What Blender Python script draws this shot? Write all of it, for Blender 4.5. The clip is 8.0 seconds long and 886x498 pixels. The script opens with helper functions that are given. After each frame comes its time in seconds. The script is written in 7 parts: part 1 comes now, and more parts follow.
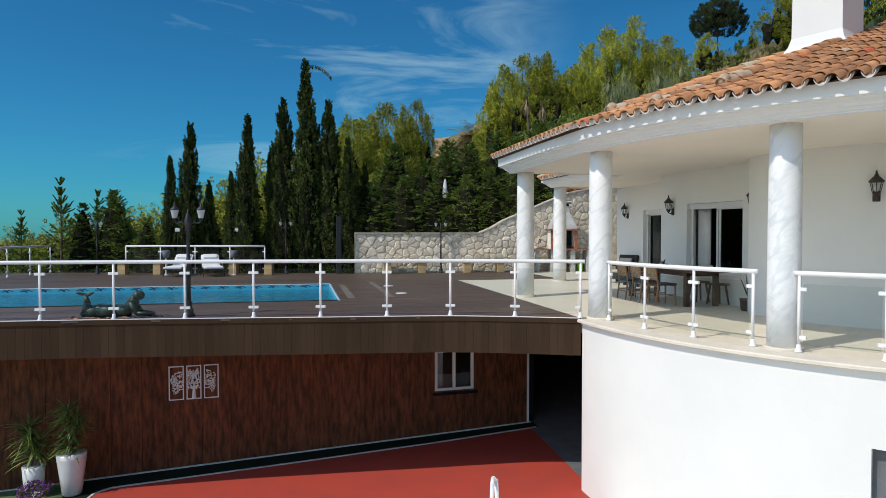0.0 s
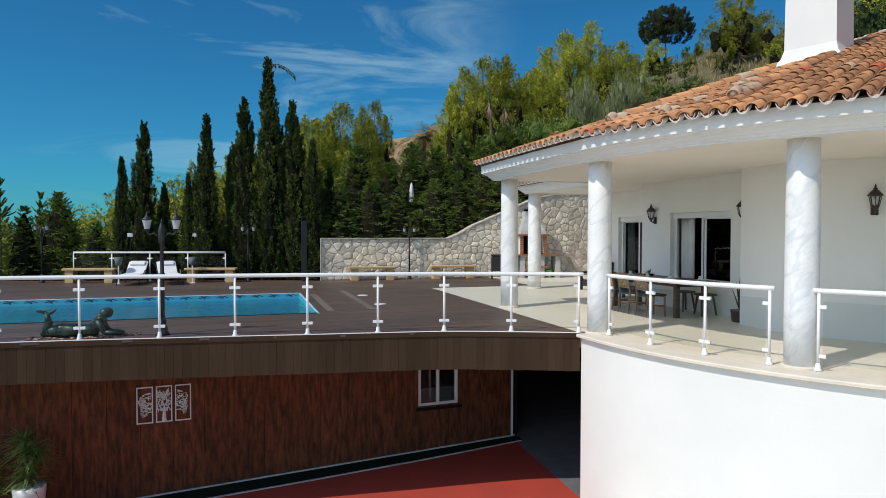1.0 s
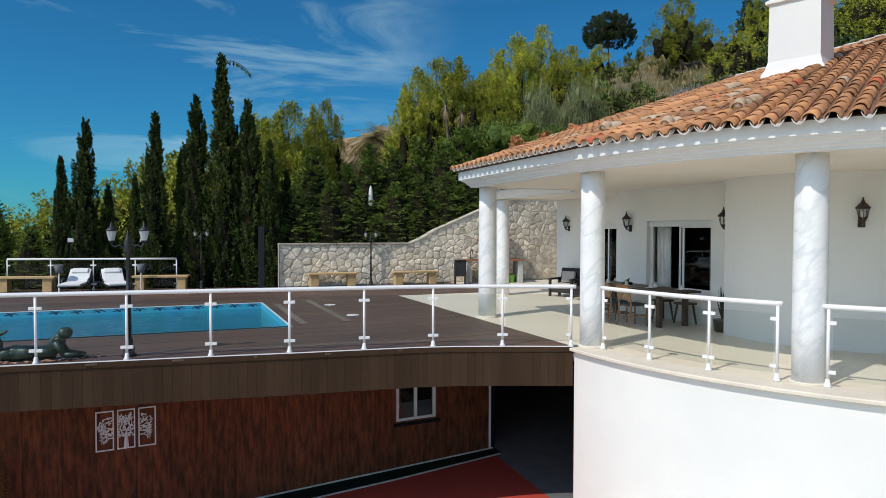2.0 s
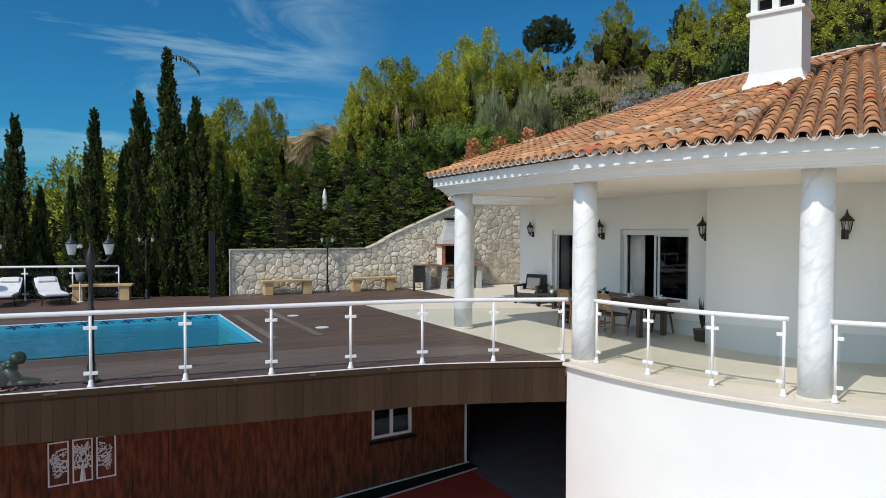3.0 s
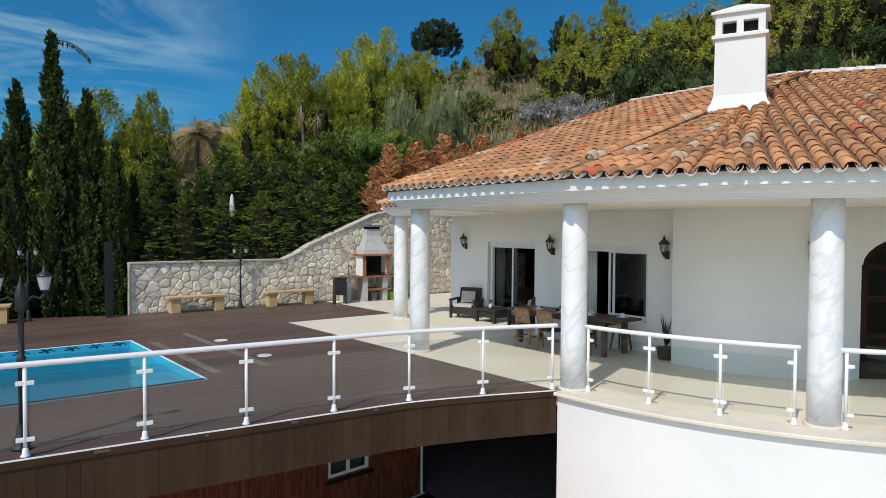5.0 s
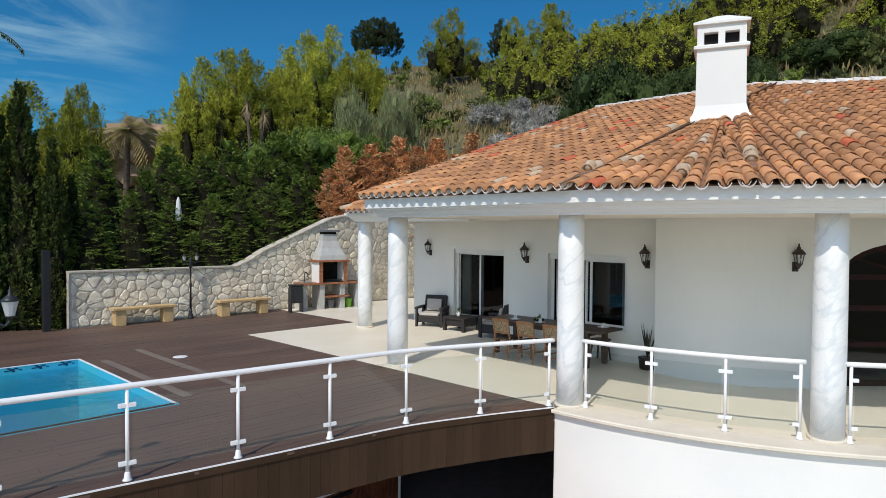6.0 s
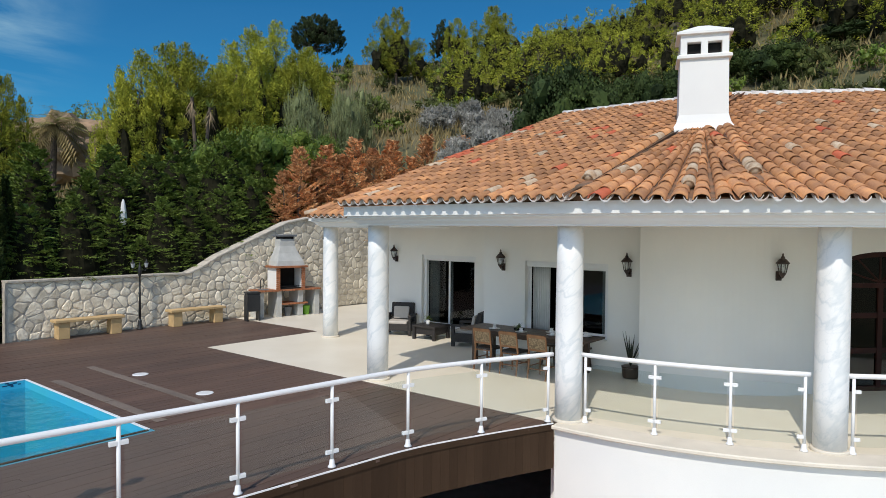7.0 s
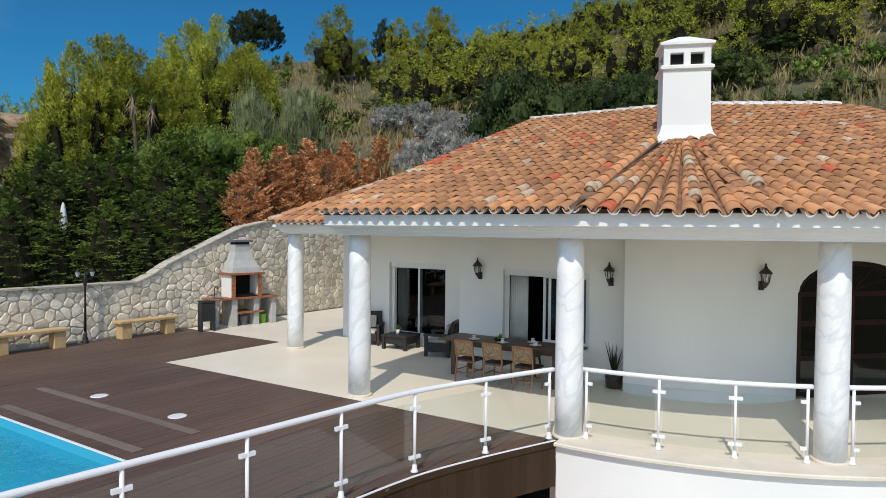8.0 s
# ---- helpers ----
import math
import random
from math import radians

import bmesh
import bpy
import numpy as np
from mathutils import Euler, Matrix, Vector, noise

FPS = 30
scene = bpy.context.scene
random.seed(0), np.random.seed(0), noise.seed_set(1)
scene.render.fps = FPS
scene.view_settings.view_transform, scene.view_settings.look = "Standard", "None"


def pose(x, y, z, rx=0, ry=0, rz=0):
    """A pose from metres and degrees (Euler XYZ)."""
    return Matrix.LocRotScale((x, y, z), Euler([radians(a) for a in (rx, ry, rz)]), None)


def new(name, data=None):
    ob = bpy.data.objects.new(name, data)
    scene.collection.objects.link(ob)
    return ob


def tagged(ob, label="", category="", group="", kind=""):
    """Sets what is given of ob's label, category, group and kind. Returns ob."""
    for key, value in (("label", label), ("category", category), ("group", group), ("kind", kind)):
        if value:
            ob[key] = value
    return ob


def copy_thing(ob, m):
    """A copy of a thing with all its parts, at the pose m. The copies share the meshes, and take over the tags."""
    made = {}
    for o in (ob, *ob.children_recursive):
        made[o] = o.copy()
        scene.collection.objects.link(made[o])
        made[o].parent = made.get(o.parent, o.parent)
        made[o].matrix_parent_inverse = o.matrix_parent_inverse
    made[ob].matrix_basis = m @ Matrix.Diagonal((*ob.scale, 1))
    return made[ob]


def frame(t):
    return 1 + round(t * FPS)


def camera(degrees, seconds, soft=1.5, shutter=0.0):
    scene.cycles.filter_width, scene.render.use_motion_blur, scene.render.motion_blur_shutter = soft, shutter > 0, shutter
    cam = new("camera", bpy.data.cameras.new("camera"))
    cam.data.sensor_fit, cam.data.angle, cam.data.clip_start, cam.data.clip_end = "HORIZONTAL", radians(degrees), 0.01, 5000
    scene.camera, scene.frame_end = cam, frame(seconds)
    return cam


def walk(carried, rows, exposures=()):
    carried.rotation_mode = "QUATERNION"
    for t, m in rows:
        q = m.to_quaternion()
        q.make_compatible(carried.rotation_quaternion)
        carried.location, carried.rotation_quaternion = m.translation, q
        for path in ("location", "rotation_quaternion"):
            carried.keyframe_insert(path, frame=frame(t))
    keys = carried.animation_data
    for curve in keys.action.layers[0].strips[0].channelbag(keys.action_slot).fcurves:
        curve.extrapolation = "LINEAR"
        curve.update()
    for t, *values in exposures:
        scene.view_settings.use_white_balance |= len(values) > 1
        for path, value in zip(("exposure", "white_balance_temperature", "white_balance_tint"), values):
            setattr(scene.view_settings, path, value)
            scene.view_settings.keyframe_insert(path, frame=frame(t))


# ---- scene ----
cam = camera(67.9, 8.0, 0.65)
METRES, EYE, TILT, LEAN, TURN = 8.4, 1.58, -0.75, 0.4, -12.3
ROWS = [
    (0.0, 0.0, 0.0, 0.0, 0.01, -0.77, -0.38),
    (0.5, -0.0487, 0.0304, 0.0119, -2.15, -0.76, -0.38),
    (1.0, -0.1012, 0.0672, 0.0253, -4.69, -0.75, -0.39),
    (2.5, -0.2439, 0.1781, 0.061, -12.8, -0.77, -0.36),
    (3.0, -0.2926, 0.2215, 0.0731, -15.74, -0.77, -0.36),
    (3.5, -0.3357, 0.261, 0.0836, -18.36, -0.78, -0.38),
    (4.0, -0.38, 0.3082, 0.0964, -21.29, -0.79, -0.35),
    (4.5, -0.4182, 0.3505, 0.1062, -23.94, -0.77, -0.38),
    (6.0, -0.5255, 0.5052, 0.1399, -32.61, -0.74, -0.34),
    (6.5, -0.5551, 0.5551, 0.1494, -35.27, -0.74, -0.33),
    (7.0, -0.5867, 0.612, 0.1604, -38.26, -0.74, -0.33),
    (7.5, -0.6133, 0.6636, 0.1708, -40.93, -0.74, -0.29),
    (8.0, -0.6421, 0.7228, 0.1827, -43.99, -0.74, -0.31),
]
walk(cam, [(t, pose(0, 0, EYE, TILT, LEAN, TURN) @ pose(METRES * x, METRES * y, METRES * z, 90 + pitch, roll, yaw)) for t, x, y, z, yaw, pitch, roll in ROWS], [(0.0, 0.02, 6850, 10), (8.0, 0.02, 6850, 10)])

# ---- light ----
SUN_WAY = Vector((0.94 * math.cos(radians(48.5)), 0.34 * math.cos(radians(48.5)), -math.sin(radians(48.5)))).normalized()
sun = new("sun", bpy.data.lights.new("sun", "SUN"))
sun.data.energy, sun.data.angle, sun.data.color = 2.9, radians(0.5), (1.0, 0.965, 0.91)
sun.rotation_mode = "QUATERNION"
sun.rotation_quaternion = SUN_WAY.to_track_quat("-Z", "Y")

world = bpy.data.worlds.new("world")
scene.world = world
world.use_nodes = True
wn, wl = world.node_tree.nodes, world.node_tree.links
wn.clear()
sky = wn.new("ShaderNodeTexSky")
sky.sky_type, sky.sun_disc = "NISHITA", False
sky.sun_elevation, sky.sun_rotation = radians(48.5), math.atan2(-SUN_WAY.x, -SUN_WAY.y)
sky.altitude, sky.air_density, sky.dust_density, sky.ozone_density = 200, 1.0, 0.3, 3.0
wco = wn.new("ShaderNodeTexCoord")
wmap = wn.new("ShaderNodeMapping")
wmap.inputs["Rotation"].default_value = (0.0, 0.22, 0.0)
wmap.inputs["Scale"].default_value = (2.2, 2.2, 11.0)
wl.new(wco.outputs["Generated"], wmap.inputs["Vector"])
cloud = wn.new("ShaderNodeTexNoise")
cloud.inputs["Scale"].default_value, cloud.inputs["Detail"].default_value = 1.25, 7
cloud.inputs["Roughness"].default_value, cloud.inputs["Distortion"].default_value = 0.58, 0.7
wl.new(wmap.outputs["Vector"], cloud.inputs["Vector"])
cramp = wn.new("ShaderNodeValToRGB")
cramp.color_ramp.elements[0].position, cramp.color_ramp.elements[1].position = 0.52, 0.82
cramp.color_ramp.elements[1].color = (0.58, 0.58, 0.58, 1)
wl.new(cloud.outputs["Fac"], cramp.inputs["Fac"])
# the wisps gather in the northern sky
gather = wn.new("ShaderNodeVectorMath")
gather.operation = "DOT_PRODUCT"
gather.inputs[1].default_value = (0.03, 0.955, 0.295)
wl.new(wco.outputs["Generated"], gather.inputs[0])
where = wn.new("ShaderNodeMapRange")
where.interpolation_type = "SMOOTHSTEP"
where.inputs["From Min"].default_value, where.inputs["From Max"].default_value = 0.93, 0.99
where.inputs["To Min"].default_value, where.inputs["To Max"].default_value = 0.02, 1.0
wl.new(gather.outputs["Value"], where.inputs["Value"])
wisp = wn.new("ShaderNodeMath")
wisp.operation = "MULTIPLY"
wl.new(cramp.outputs["Color"], wisp.inputs[0])
wl.new(where.outputs["Result"], wisp.inputs[1])
deep = wn.new("ShaderNodeMixRGB")
deep.blend_type, deep.inputs["Fac"].default_value = "MULTIPLY", 1.0
# deep blue away from the sun, paler and brighter around it
sunward = wn.new("ShaderNodeVectorMath")
sunward.operation = "DOT_PRODUCT"
sunward.inputs[1].default_value = tuple(-SUN_WAY)
wl.new(wco.outputs["Generated"], sunward.inputs[0])
glare = wn.new("ShaderNodeMapRange")
glare.interpolation_type = "SMOOTHSTEP"
glare.inputs["From Min"].default_value, glare.inputs["From Max"].default_value = 0.22, 0.85
wl.new(sunward.outputs["Value"], glare.inputs["Value"])
tone = wn.new("ShaderNodeMixRGB")
tone.inputs["Color1"].default_value, tone.inputs["Color2"].default_value = (0.105, 0.560, 0.82, 1), (1.95, 1.88, 1.78, 1)
wl.new(glare.outputs["Result"], tone.inputs["Fac"])
wl.new(tone.outputs["Color"], deep.inputs["Color2"])
wl.new(sky.outputs["Color"], deep.inputs["Color1"])
wmix = wn.new("ShaderNodeMixRGB")
wl.new(wisp.outputs["Value"], wmix.inputs["Fac"])
wl.new(deep.outputs["Color"], wmix.inputs["Color1"])
wmix.inputs["Color2"].default_value = (5.6, 8.0, 8.4, 1)
wbg = wn.new("ShaderNodeBackground")
wbg.inputs["Strength"].default_value = 0.11
wl.new(wmix.outputs["Color"], wbg.inputs["Color"])
wout = wn.new("ShaderNodeOutputWorld")
wl.new(wbg.outputs["Background"], wout.inputs["Surface"])


# ---- materials ----
def material(name, base, rough=0.6, vary=0.12, scale=3.0, grain=60.0, bump=0.15, second=None, metal=0.0, stretch=(1, 1, 1),
             spec=0.5, island=0.0, piece=0.0, translucent=0.0, coat=0.0, place=False):
    """A surface with a broad stain and a fine grain; second: the colour that the stains lean to."""
    m = bpy.data.materials.new(name)
    m.use_nodes = True
    n, l = m.node_tree.nodes, m.node_tree.links
    b = n["Principled BSDF"]
    b.inputs["Roughness"].default_value, b.inputs["Metallic"].default_value = rough, metal
    b.inputs["Specular IOR Level"].default_value = spec
    b.inputs["Coat Weight"].default_value = coat
    co = n.new("ShaderNodeTexCoord")
    mp = n.new("ShaderNodeMapping")
    mp.inputs["Scale"].default_value = stretch
    l.new(n.new("ShaderNodeNewGeometry").outputs["Position"] if place else co.outputs["Object"], mp.inputs["Vector"])
    big = n.new("ShaderNodeTexNoise")
    big.inputs["Scale"].default_value, big.inputs["Detail"].default_value = scale, 5
    fine = n.new("ShaderNodeTexNoise")
    fine.inputs["Scale"].default_value, fine.inputs["Detail"].default_value = grain, 4
    l.new(mp.outputs["Vector"], big.inputs["Vector"])
    l.new(mp.outputs["Vector"], fine.inputs["Vector"])
    ramp = n.new("ShaderNodeValToRGB")
    ramp.color_ramp.elements[0].position, ramp.color_ramp.elements[1].position = 0.35, 0.68
    other = second or tuple(c * (1 - 2 * vary) for c in base)
    ramp.color_ramp.elements[0].color = (*other, 1)
    ramp.color_ramp.elements[1].color = (*base, 1)
    l.new(big.outputs["Fac"], ramp.inputs["Fac"])
    mul = n.new("ShaderNodeMixRGB")
    mul.blend_type, mul.inputs["Fac"].default_value = "MULTIPLY", 1.0
    rng = n.new("ShaderNodeMapRange")
    rng.inputs["To Min"].default_value, rng.inputs["To Max"].default_value = 1 - vary, 1 + vary
    l.new(fine.outputs["Fac"], rng.inputs["Value"])
    l.new(ramp.outputs["Color"], mul.inputs["Color1"])
    l.new(rng.outputs["Result"], mul.inputs["Color2"])
    last = mul.outputs["Color"]
    for amount, source in ((island, "island"), (piece, "piece")):
        if amount:
            src = n.new("ShaderNodeNewGeometry").outputs["Random Per Island"] if source == "island" else n.new("ShaderNodeObjectInfo").outputs["Random"]
            r2 = n.new("ShaderNodeMapRange")
            r2.inputs["To Min"].default_value, r2.inputs["To Max"].default_value = 1 - amount, 1 + amount
            l.new(src, r2.inputs["Value"])
            m2 = n.new("ShaderNodeMixRGB")
            m2.blend_type, m2.inputs["Fac"].default_value = "MULTIPLY", 1.0
            l.new(last, m2.inputs["Color1"])
            l.new(r2.outputs["Result"], m2.inputs["Color2"])
            last = m2.outputs["Color"]
    l.new(last, b.inputs["Base Color"])
    if bump:
        bp = n.new("ShaderNodeBump")
        bp.inputs["Strength"].default_value, bp.inputs["Distance"].default_value = bump, 0.01
        l.new(fine.outputs["Fac"], bp.inputs["Height"])
        l.new(bp.outputs["Normal"], b.inputs["Normal"])
    if translucent:
        tr = n.new("ShaderNodeBsdfTranslucent")
        l.new(last, tr.inputs["Color"])
        mx = n.new("ShaderNodeMixShader")
        mx.inputs["Fac"].default_value = translucent
        l.new(b.outputs["BSDF"], mx.inputs[1])
        l.new(tr.outputs["BSDF"], mx.inputs[2])
        l.new(mx.outputs["Shader"], n["Material Output"].inputs["Surface"])
    return m


def glass_material(name, tint, gloss=0.8, ripple=0.0):
    """A thin pane: mostly clear, with a sharp reflection that grows at grazing angles."""
    m = bpy.data.materials.new(name)
    m.use_nodes = True
    n, l = m.node_tree.nodes, m.node_tree.links
    n.remove(n["Principled BSDF"])
    t, g, fr, mx = n.new("ShaderNodeBsdfTransparent"), n.new("ShaderNodeBsdfGlossy"), n.new("ShaderNodeLayerWeight"), n.new("ShaderNodeMixShader")
    t.inputs["Color"].default_value = (*tint, 1)
    g.inputs["Roughness"].default_value = 0.02
    fr.inputs["Blend"].default_value = 0.5
    pw, sc = n.new("ShaderNodeMath"), n.new("ShaderNodeMath")
    pw.operation, sc.operation = "POWER", "MULTIPLY_ADD"
    pw.inputs[1].default_value, sc.inputs[1].default_value, sc.inputs[2].default_value = 5.0, gloss, 0.04
    l.new(fr.outputs["Facing"], pw.inputs[0])
    l.new(pw.outputs["Value"], sc.inputs[0])
    l.new(sc.outputs["Value"], mx.inputs["Fac"])
    if ripple:
        wave, bp = n.new("ShaderNodeTexNoise"), n.new("ShaderNodeBump")
        wave.inputs["Scale"].default_value, wave.inputs["Detail"].default_value = 3.5, 3
        bp.inputs["Strength"].default_value, bp.inputs["Distance"].default_value = ripple, 0.05
        l.new(n.new("ShaderNodeNewGeometry").outputs["Position"], wave.inputs["Vector"])
        l.new(wave.outputs["Fac"], bp.inputs["Height"])
        l.new(bp.outputs["Normal"], g.inputs["Normal"])
    l.new(t.outputs["BSDF"], mx.inputs[1])
    l.new(g.outputs["BSDF"], mx.inputs[2])
    l.new(mx.outputs["Shader"], n["Material Output"].inputs["Surface"])
    return m


def marble_material(name):
    """White marble with soft slanting grey veins."""
    m = material(name, (0.84, 0.84, 0.82), rough=0.55, vary=0.03, scale=1.6, bump=0.02, second=(0.79, 0.80, 0.795))
    n, l = m.node_tree.nodes, m.node_tree.links
    b = n["Principled BSDF"]
    old = b.inputs["Base Color"].links[0].from_socket
    mp = n.new("ShaderNodeMapping")
    mp.vector_type = "TEXTURE"
    mp.inputs["Rotation"].default_value, mp.inputs["Scale"].default_value = (0.6, 0.65, 0.2), (0.42, 0.42, 1.5)
    l.new(n.new("ShaderNodeNewGeometry").outputs["Position"], mp.inputs["Vector"])
    last = old
    for scale, width, dim in ((1.0, 0.05, (0.85, 0.88, 0.90, 1)), (2.3, 0.035, (0.93, 0.945, 0.955, 1))):
        vein, off, size = n.new("ShaderNodeTexNoise"), n.new("ShaderNodeMath"), n.new("ShaderNodeMath")
        vein.inputs["Scale"].default_value, vein.inputs["Detail"].default_value, vein.inputs["Distortion"].default_value = scale, 4, 0.2
        l.new(mp.outputs["Vector"], vein.inputs["Vector"])
        off.operation, size.operation, off.inputs[1].default_value = "SUBTRACT", "ABSOLUTE", 0.46
        l.new(vein.outputs["Fac"], off.inputs[0])
        l.new(off.outputs["Value"], size.inputs[0])
        rp = n.new("ShaderNodeValToRGB")
        rp.color_ramp.interpolation = "EASE"
        rp.color_ramp.elements[0].position, rp.color_ramp.elements[1].position = 0.0, width
        rp.color_ramp.elements[0].color, rp.color_ramp.elements[1].color = dim, (1, 1, 1, 1)
        l.new(size.outputs["Value"], rp.inputs["Fac"])
        mul = n.new("ShaderNodeMixRGB")
        mul.blend_type, mul.inputs["Fac"].default_value = "MULTIPLY", 1.0
        l.new(last, mul.inputs["Color1"])
        l.new(rp.outputs["Color"], mul.inputs["Color2"])
        last = mul.outputs["Color"]
    l.new(last, b.inputs["Base Color"])
    return m


CREAM = material("cream_ceiling_plaster", (0.85, 0.80, 0.71), rough=0.85, vary=0.03, scale=0.8, grain=90, bump=0.1, second=(0.81, 0.76, 0.67))
PLASTER = material("white_plaster", (0.80, 0.795, 0.76), rough=0.85, vary=0.03, scale=0.8, grain=90, bump=0.12, second=(0.75, 0.75, 0.725))
MARBLE = marble_material("white_marble")
COPING = material("cream_stone", (0.74, 0.67, 0.56), rough=0.6, vary=0.06, scale=2.5, bump=0.08)
TERRACE = material("cream_floor_tile", (0.81, 0.745, 0.62), rough=0.45, vary=0.05, scale=0.7, grain=25, bump=0.05, second=(0.75, 0.68, 0.55))
DECK = material("brown_composite_board", (0.132, 0.080, 0.058), rough=0.5, spec=0.42, vary=0.18, scale=0.9, grain=40, bump=0.25, second=(0.088, 0.056, 0.043), stretch=(0.25, 1, 1), piece=0.10, island=0.10, place=True)
FASCIA = material("brown_edge_board", (0.060, 0.037, 0.023), rough=0.75, spec=0.06, vary=0.12, scale=2.0, grain=30, bump=0.2, stretch=(1, 1, 0.15), piece=0.12, place=True)
STEEL = material("white_coated_steel", (0.82, 0.82, 0.82), rough=0.3, vary=0.02, scale=4, bump=0.0)
BLACK = material("black_coated_iron", (0.022, 0.024, 0.026), rough=0.45, vary=0.15, scale=9, bump=0.1)
BRONZE = material("brown_iron", (0.045, 0.025, 0.018), rough=0.45, vary=0.2, scale=12, bump=0.1)
GLASS = glass_material("clear_glass", (0.93, 0.955, 0.95), 0.7)
WATER = glass_material("pool_water", (0.84, 0.97, 0.98), 0.50, 0.8)
DARKGLASS = glass_material("window_glass", (0.55, 0.58, 0.58))
TILE = material("terracotta_tile", (0.54, 0.255, 0.105), rough=0.85, vary=0.22, scale=4.5, grain=38, bump=0.35, second=(0.38, 0.185, 0.095), piece=0.30, island=0.28, place=True)
PAN = material("dark_terracotta", (0.30, 0.15, 0.08), rough=0.9, vary=0.2, scale=5, grain=45, bump=0.3, second=(0.13, 0.09, 0.06), island=0.15, place=True)
LIME = material("limewash", (0.78, 0.77, 0.75), rough=0.9, vary=0.06, scale=8, grain=80, bump=0.25, second=(0.6, 0.52, 0.46), place=True)
STONE = material("pale_rubble_stone", (0.87, 0.79, 0.63), rough=0.9, vary=0.16, scale=4, grain=24, bump=0.7, second=(0.60, 0.52, 0.39), piece=0.24, island=0.24, place=True)
MORTAR = material("grey_mortar", (0.60, 0.54, 0.45), rough=0.95, vary=0.12, scale=9, grain=60, bump=0.5)
WOODWALL = material("red_brown_cladding", (0.205, 0.064, 0.029), rough=0.7, spec=0.12, vary=0.40, scale=3.2, grain=20, bump=0.15, second=(0.070, 0.030, 0.016), stretch=(4.5, 4.5, 0.9), piece=0.09, place=True)
RED = material("red_court_paint", (0.46, 0.062, 0.040), rough=0.8, spec=0.2, vary=0.06, scale=1.5, grain=120, bump=0.2, second=(0.40, 0.060, 0.042))
GREEN = material("green_court_paint", (0.085, 0.17, 0.065), rough=0.8, vary=0.08, scale=1.5, grain=120, bump=0.2)
DARKGREEN = material("dark_green_paint", (0.012, 0.022, 0.014), rough=0.85, spec=0.15, vary=0.12, scale=2, grain=100, bump=0.2)
GREY = material("grey_concrete", (0.16, 0.17, 0.18), rough=0.85, vary=0.12, scale=3, grain=80, bump=0.25)
WHITELINE = material("white_line_paint", (0.62, 0.62, 0.58), rough=0.8, vary=0.1, scale=6, bump=0.1)
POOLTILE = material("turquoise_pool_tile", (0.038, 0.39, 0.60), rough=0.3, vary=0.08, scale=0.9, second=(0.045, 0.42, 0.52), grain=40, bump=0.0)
POOLBAND = material("dark_blue_mosaic", (0.012, 0.05, 0.13), rough=0.3, vary=0.3, scale=12, bump=0.0)
BENCH = material("yellow_limestone", (0.62, 0.42, 0.20), rough=0.8, vary=0.10, scale=5, bump=0.2)
TEAK = material("teak_wood", (0.33, 0.155, 0.065), rough=0.5, vary=0.2, scale=4, grain=30, bump=0.12, stretch=(1, 1, 0.2))
CANE = material("woven_cane", (0.42, 0.30, 0.17), rough=0.8, vary=0.3, scale=30, grain=140, bump=0.6)
TABLEWOOD = material("dark_table_wood", (0.10, 0.060, 0.038), rough=0.45, vary=0.2, scale=5, grain=40, bump=0.1, stretch=(1, 0.2, 1))
RATTAN = material("dark_brown_rattan", (0.030, 0.024, 0.022), rough=0.6, vary=0.3, scale=40, grain=120, bump=0.5)
CUSHION = material("beige_cushion", (0.50, 0.46, 0.42), rough=0.95, vary=0.06, scale=6, grain=150, bump=0.2)
WHITECLOTH = material("white_cloth", (0.78, 0.78, 0.77), rough=0.95, vary=0.04, scale=5, grain=130, bump=0.2)
FRAMEWHITE = material("white_window_frame", (0.74, 0.75, 0.75), rough=0.4, vary=0.03, scale=3, bump=0.0)
BRICK = material("orange_firebrick", (0.45, 0.17, 0.075), rough=0.85, vary=0.2, scale=7, grain=60, bump=0.4, piece=0.2)
# near-black: stands in for room, garage and under-deck shade, also for dark parts
DARK = material("dark_parts_and_shade", (0.02, 0.02, 0.02), rough=0.9, spec=0.1, vary=0.2, scale=2, bump=0.0)
SOOT = material("sooty_lining", (0.012, 0.011, 0.010), rough=0.95, vary=0.3, scale=5, bump=0.1)
DOORWOOD = material("dark_mahogany", (0.042, 0.012, 0.008), rough=0.5, spec=0.2, vary=0.25, scale=4, grain=25, bump=0.1, stretch=(1, 1, 0.2))
BRONZESTATUE = material("green_bronze", (0.030, 0.050, 0.045), rough=0.45, vary=0.25, scale=6, grain=40, bump=0.2, metal=0.4, second=(0.05, 0.09, 0.08))
POTWHITE = material("white_glazed_pot", (0.76, 0.76, 0.74), rough=0.35, vary=0.04, scale=3, bump=0.05)
EARTH = material("dry_earth", (0.16, 0.13, 0.065), rough=0.95, vary=0.25, scale=0.22, grain=1.6, bump=0.4, second=(0.075, 0.080, 0.035))
# dark twig colour for solid crown cores; paints the shade between shoots
CROWNSHADE = material("crown_shade_and_twigs", (0.026, 0.025, 0.014), rough=0.95, spec=0.05, vary=0.3, scale=3, grain=14, bump=0.6)
BARK = material("grey_brown_bark", (0.15, 0.11, 0.08), rough=0.95, vary=0.25, scale=4, grain=20, bump=0.6)
PINE = material("pine_needles", (0.40, 0.395, 0.046), rough=0.75, spec=0.15, vary=0.25, bump=0, scale=0.6, grain=4, second=(0.17, 0.20, 0.026), island=0.45, piece=0.28, translucent=0.06)
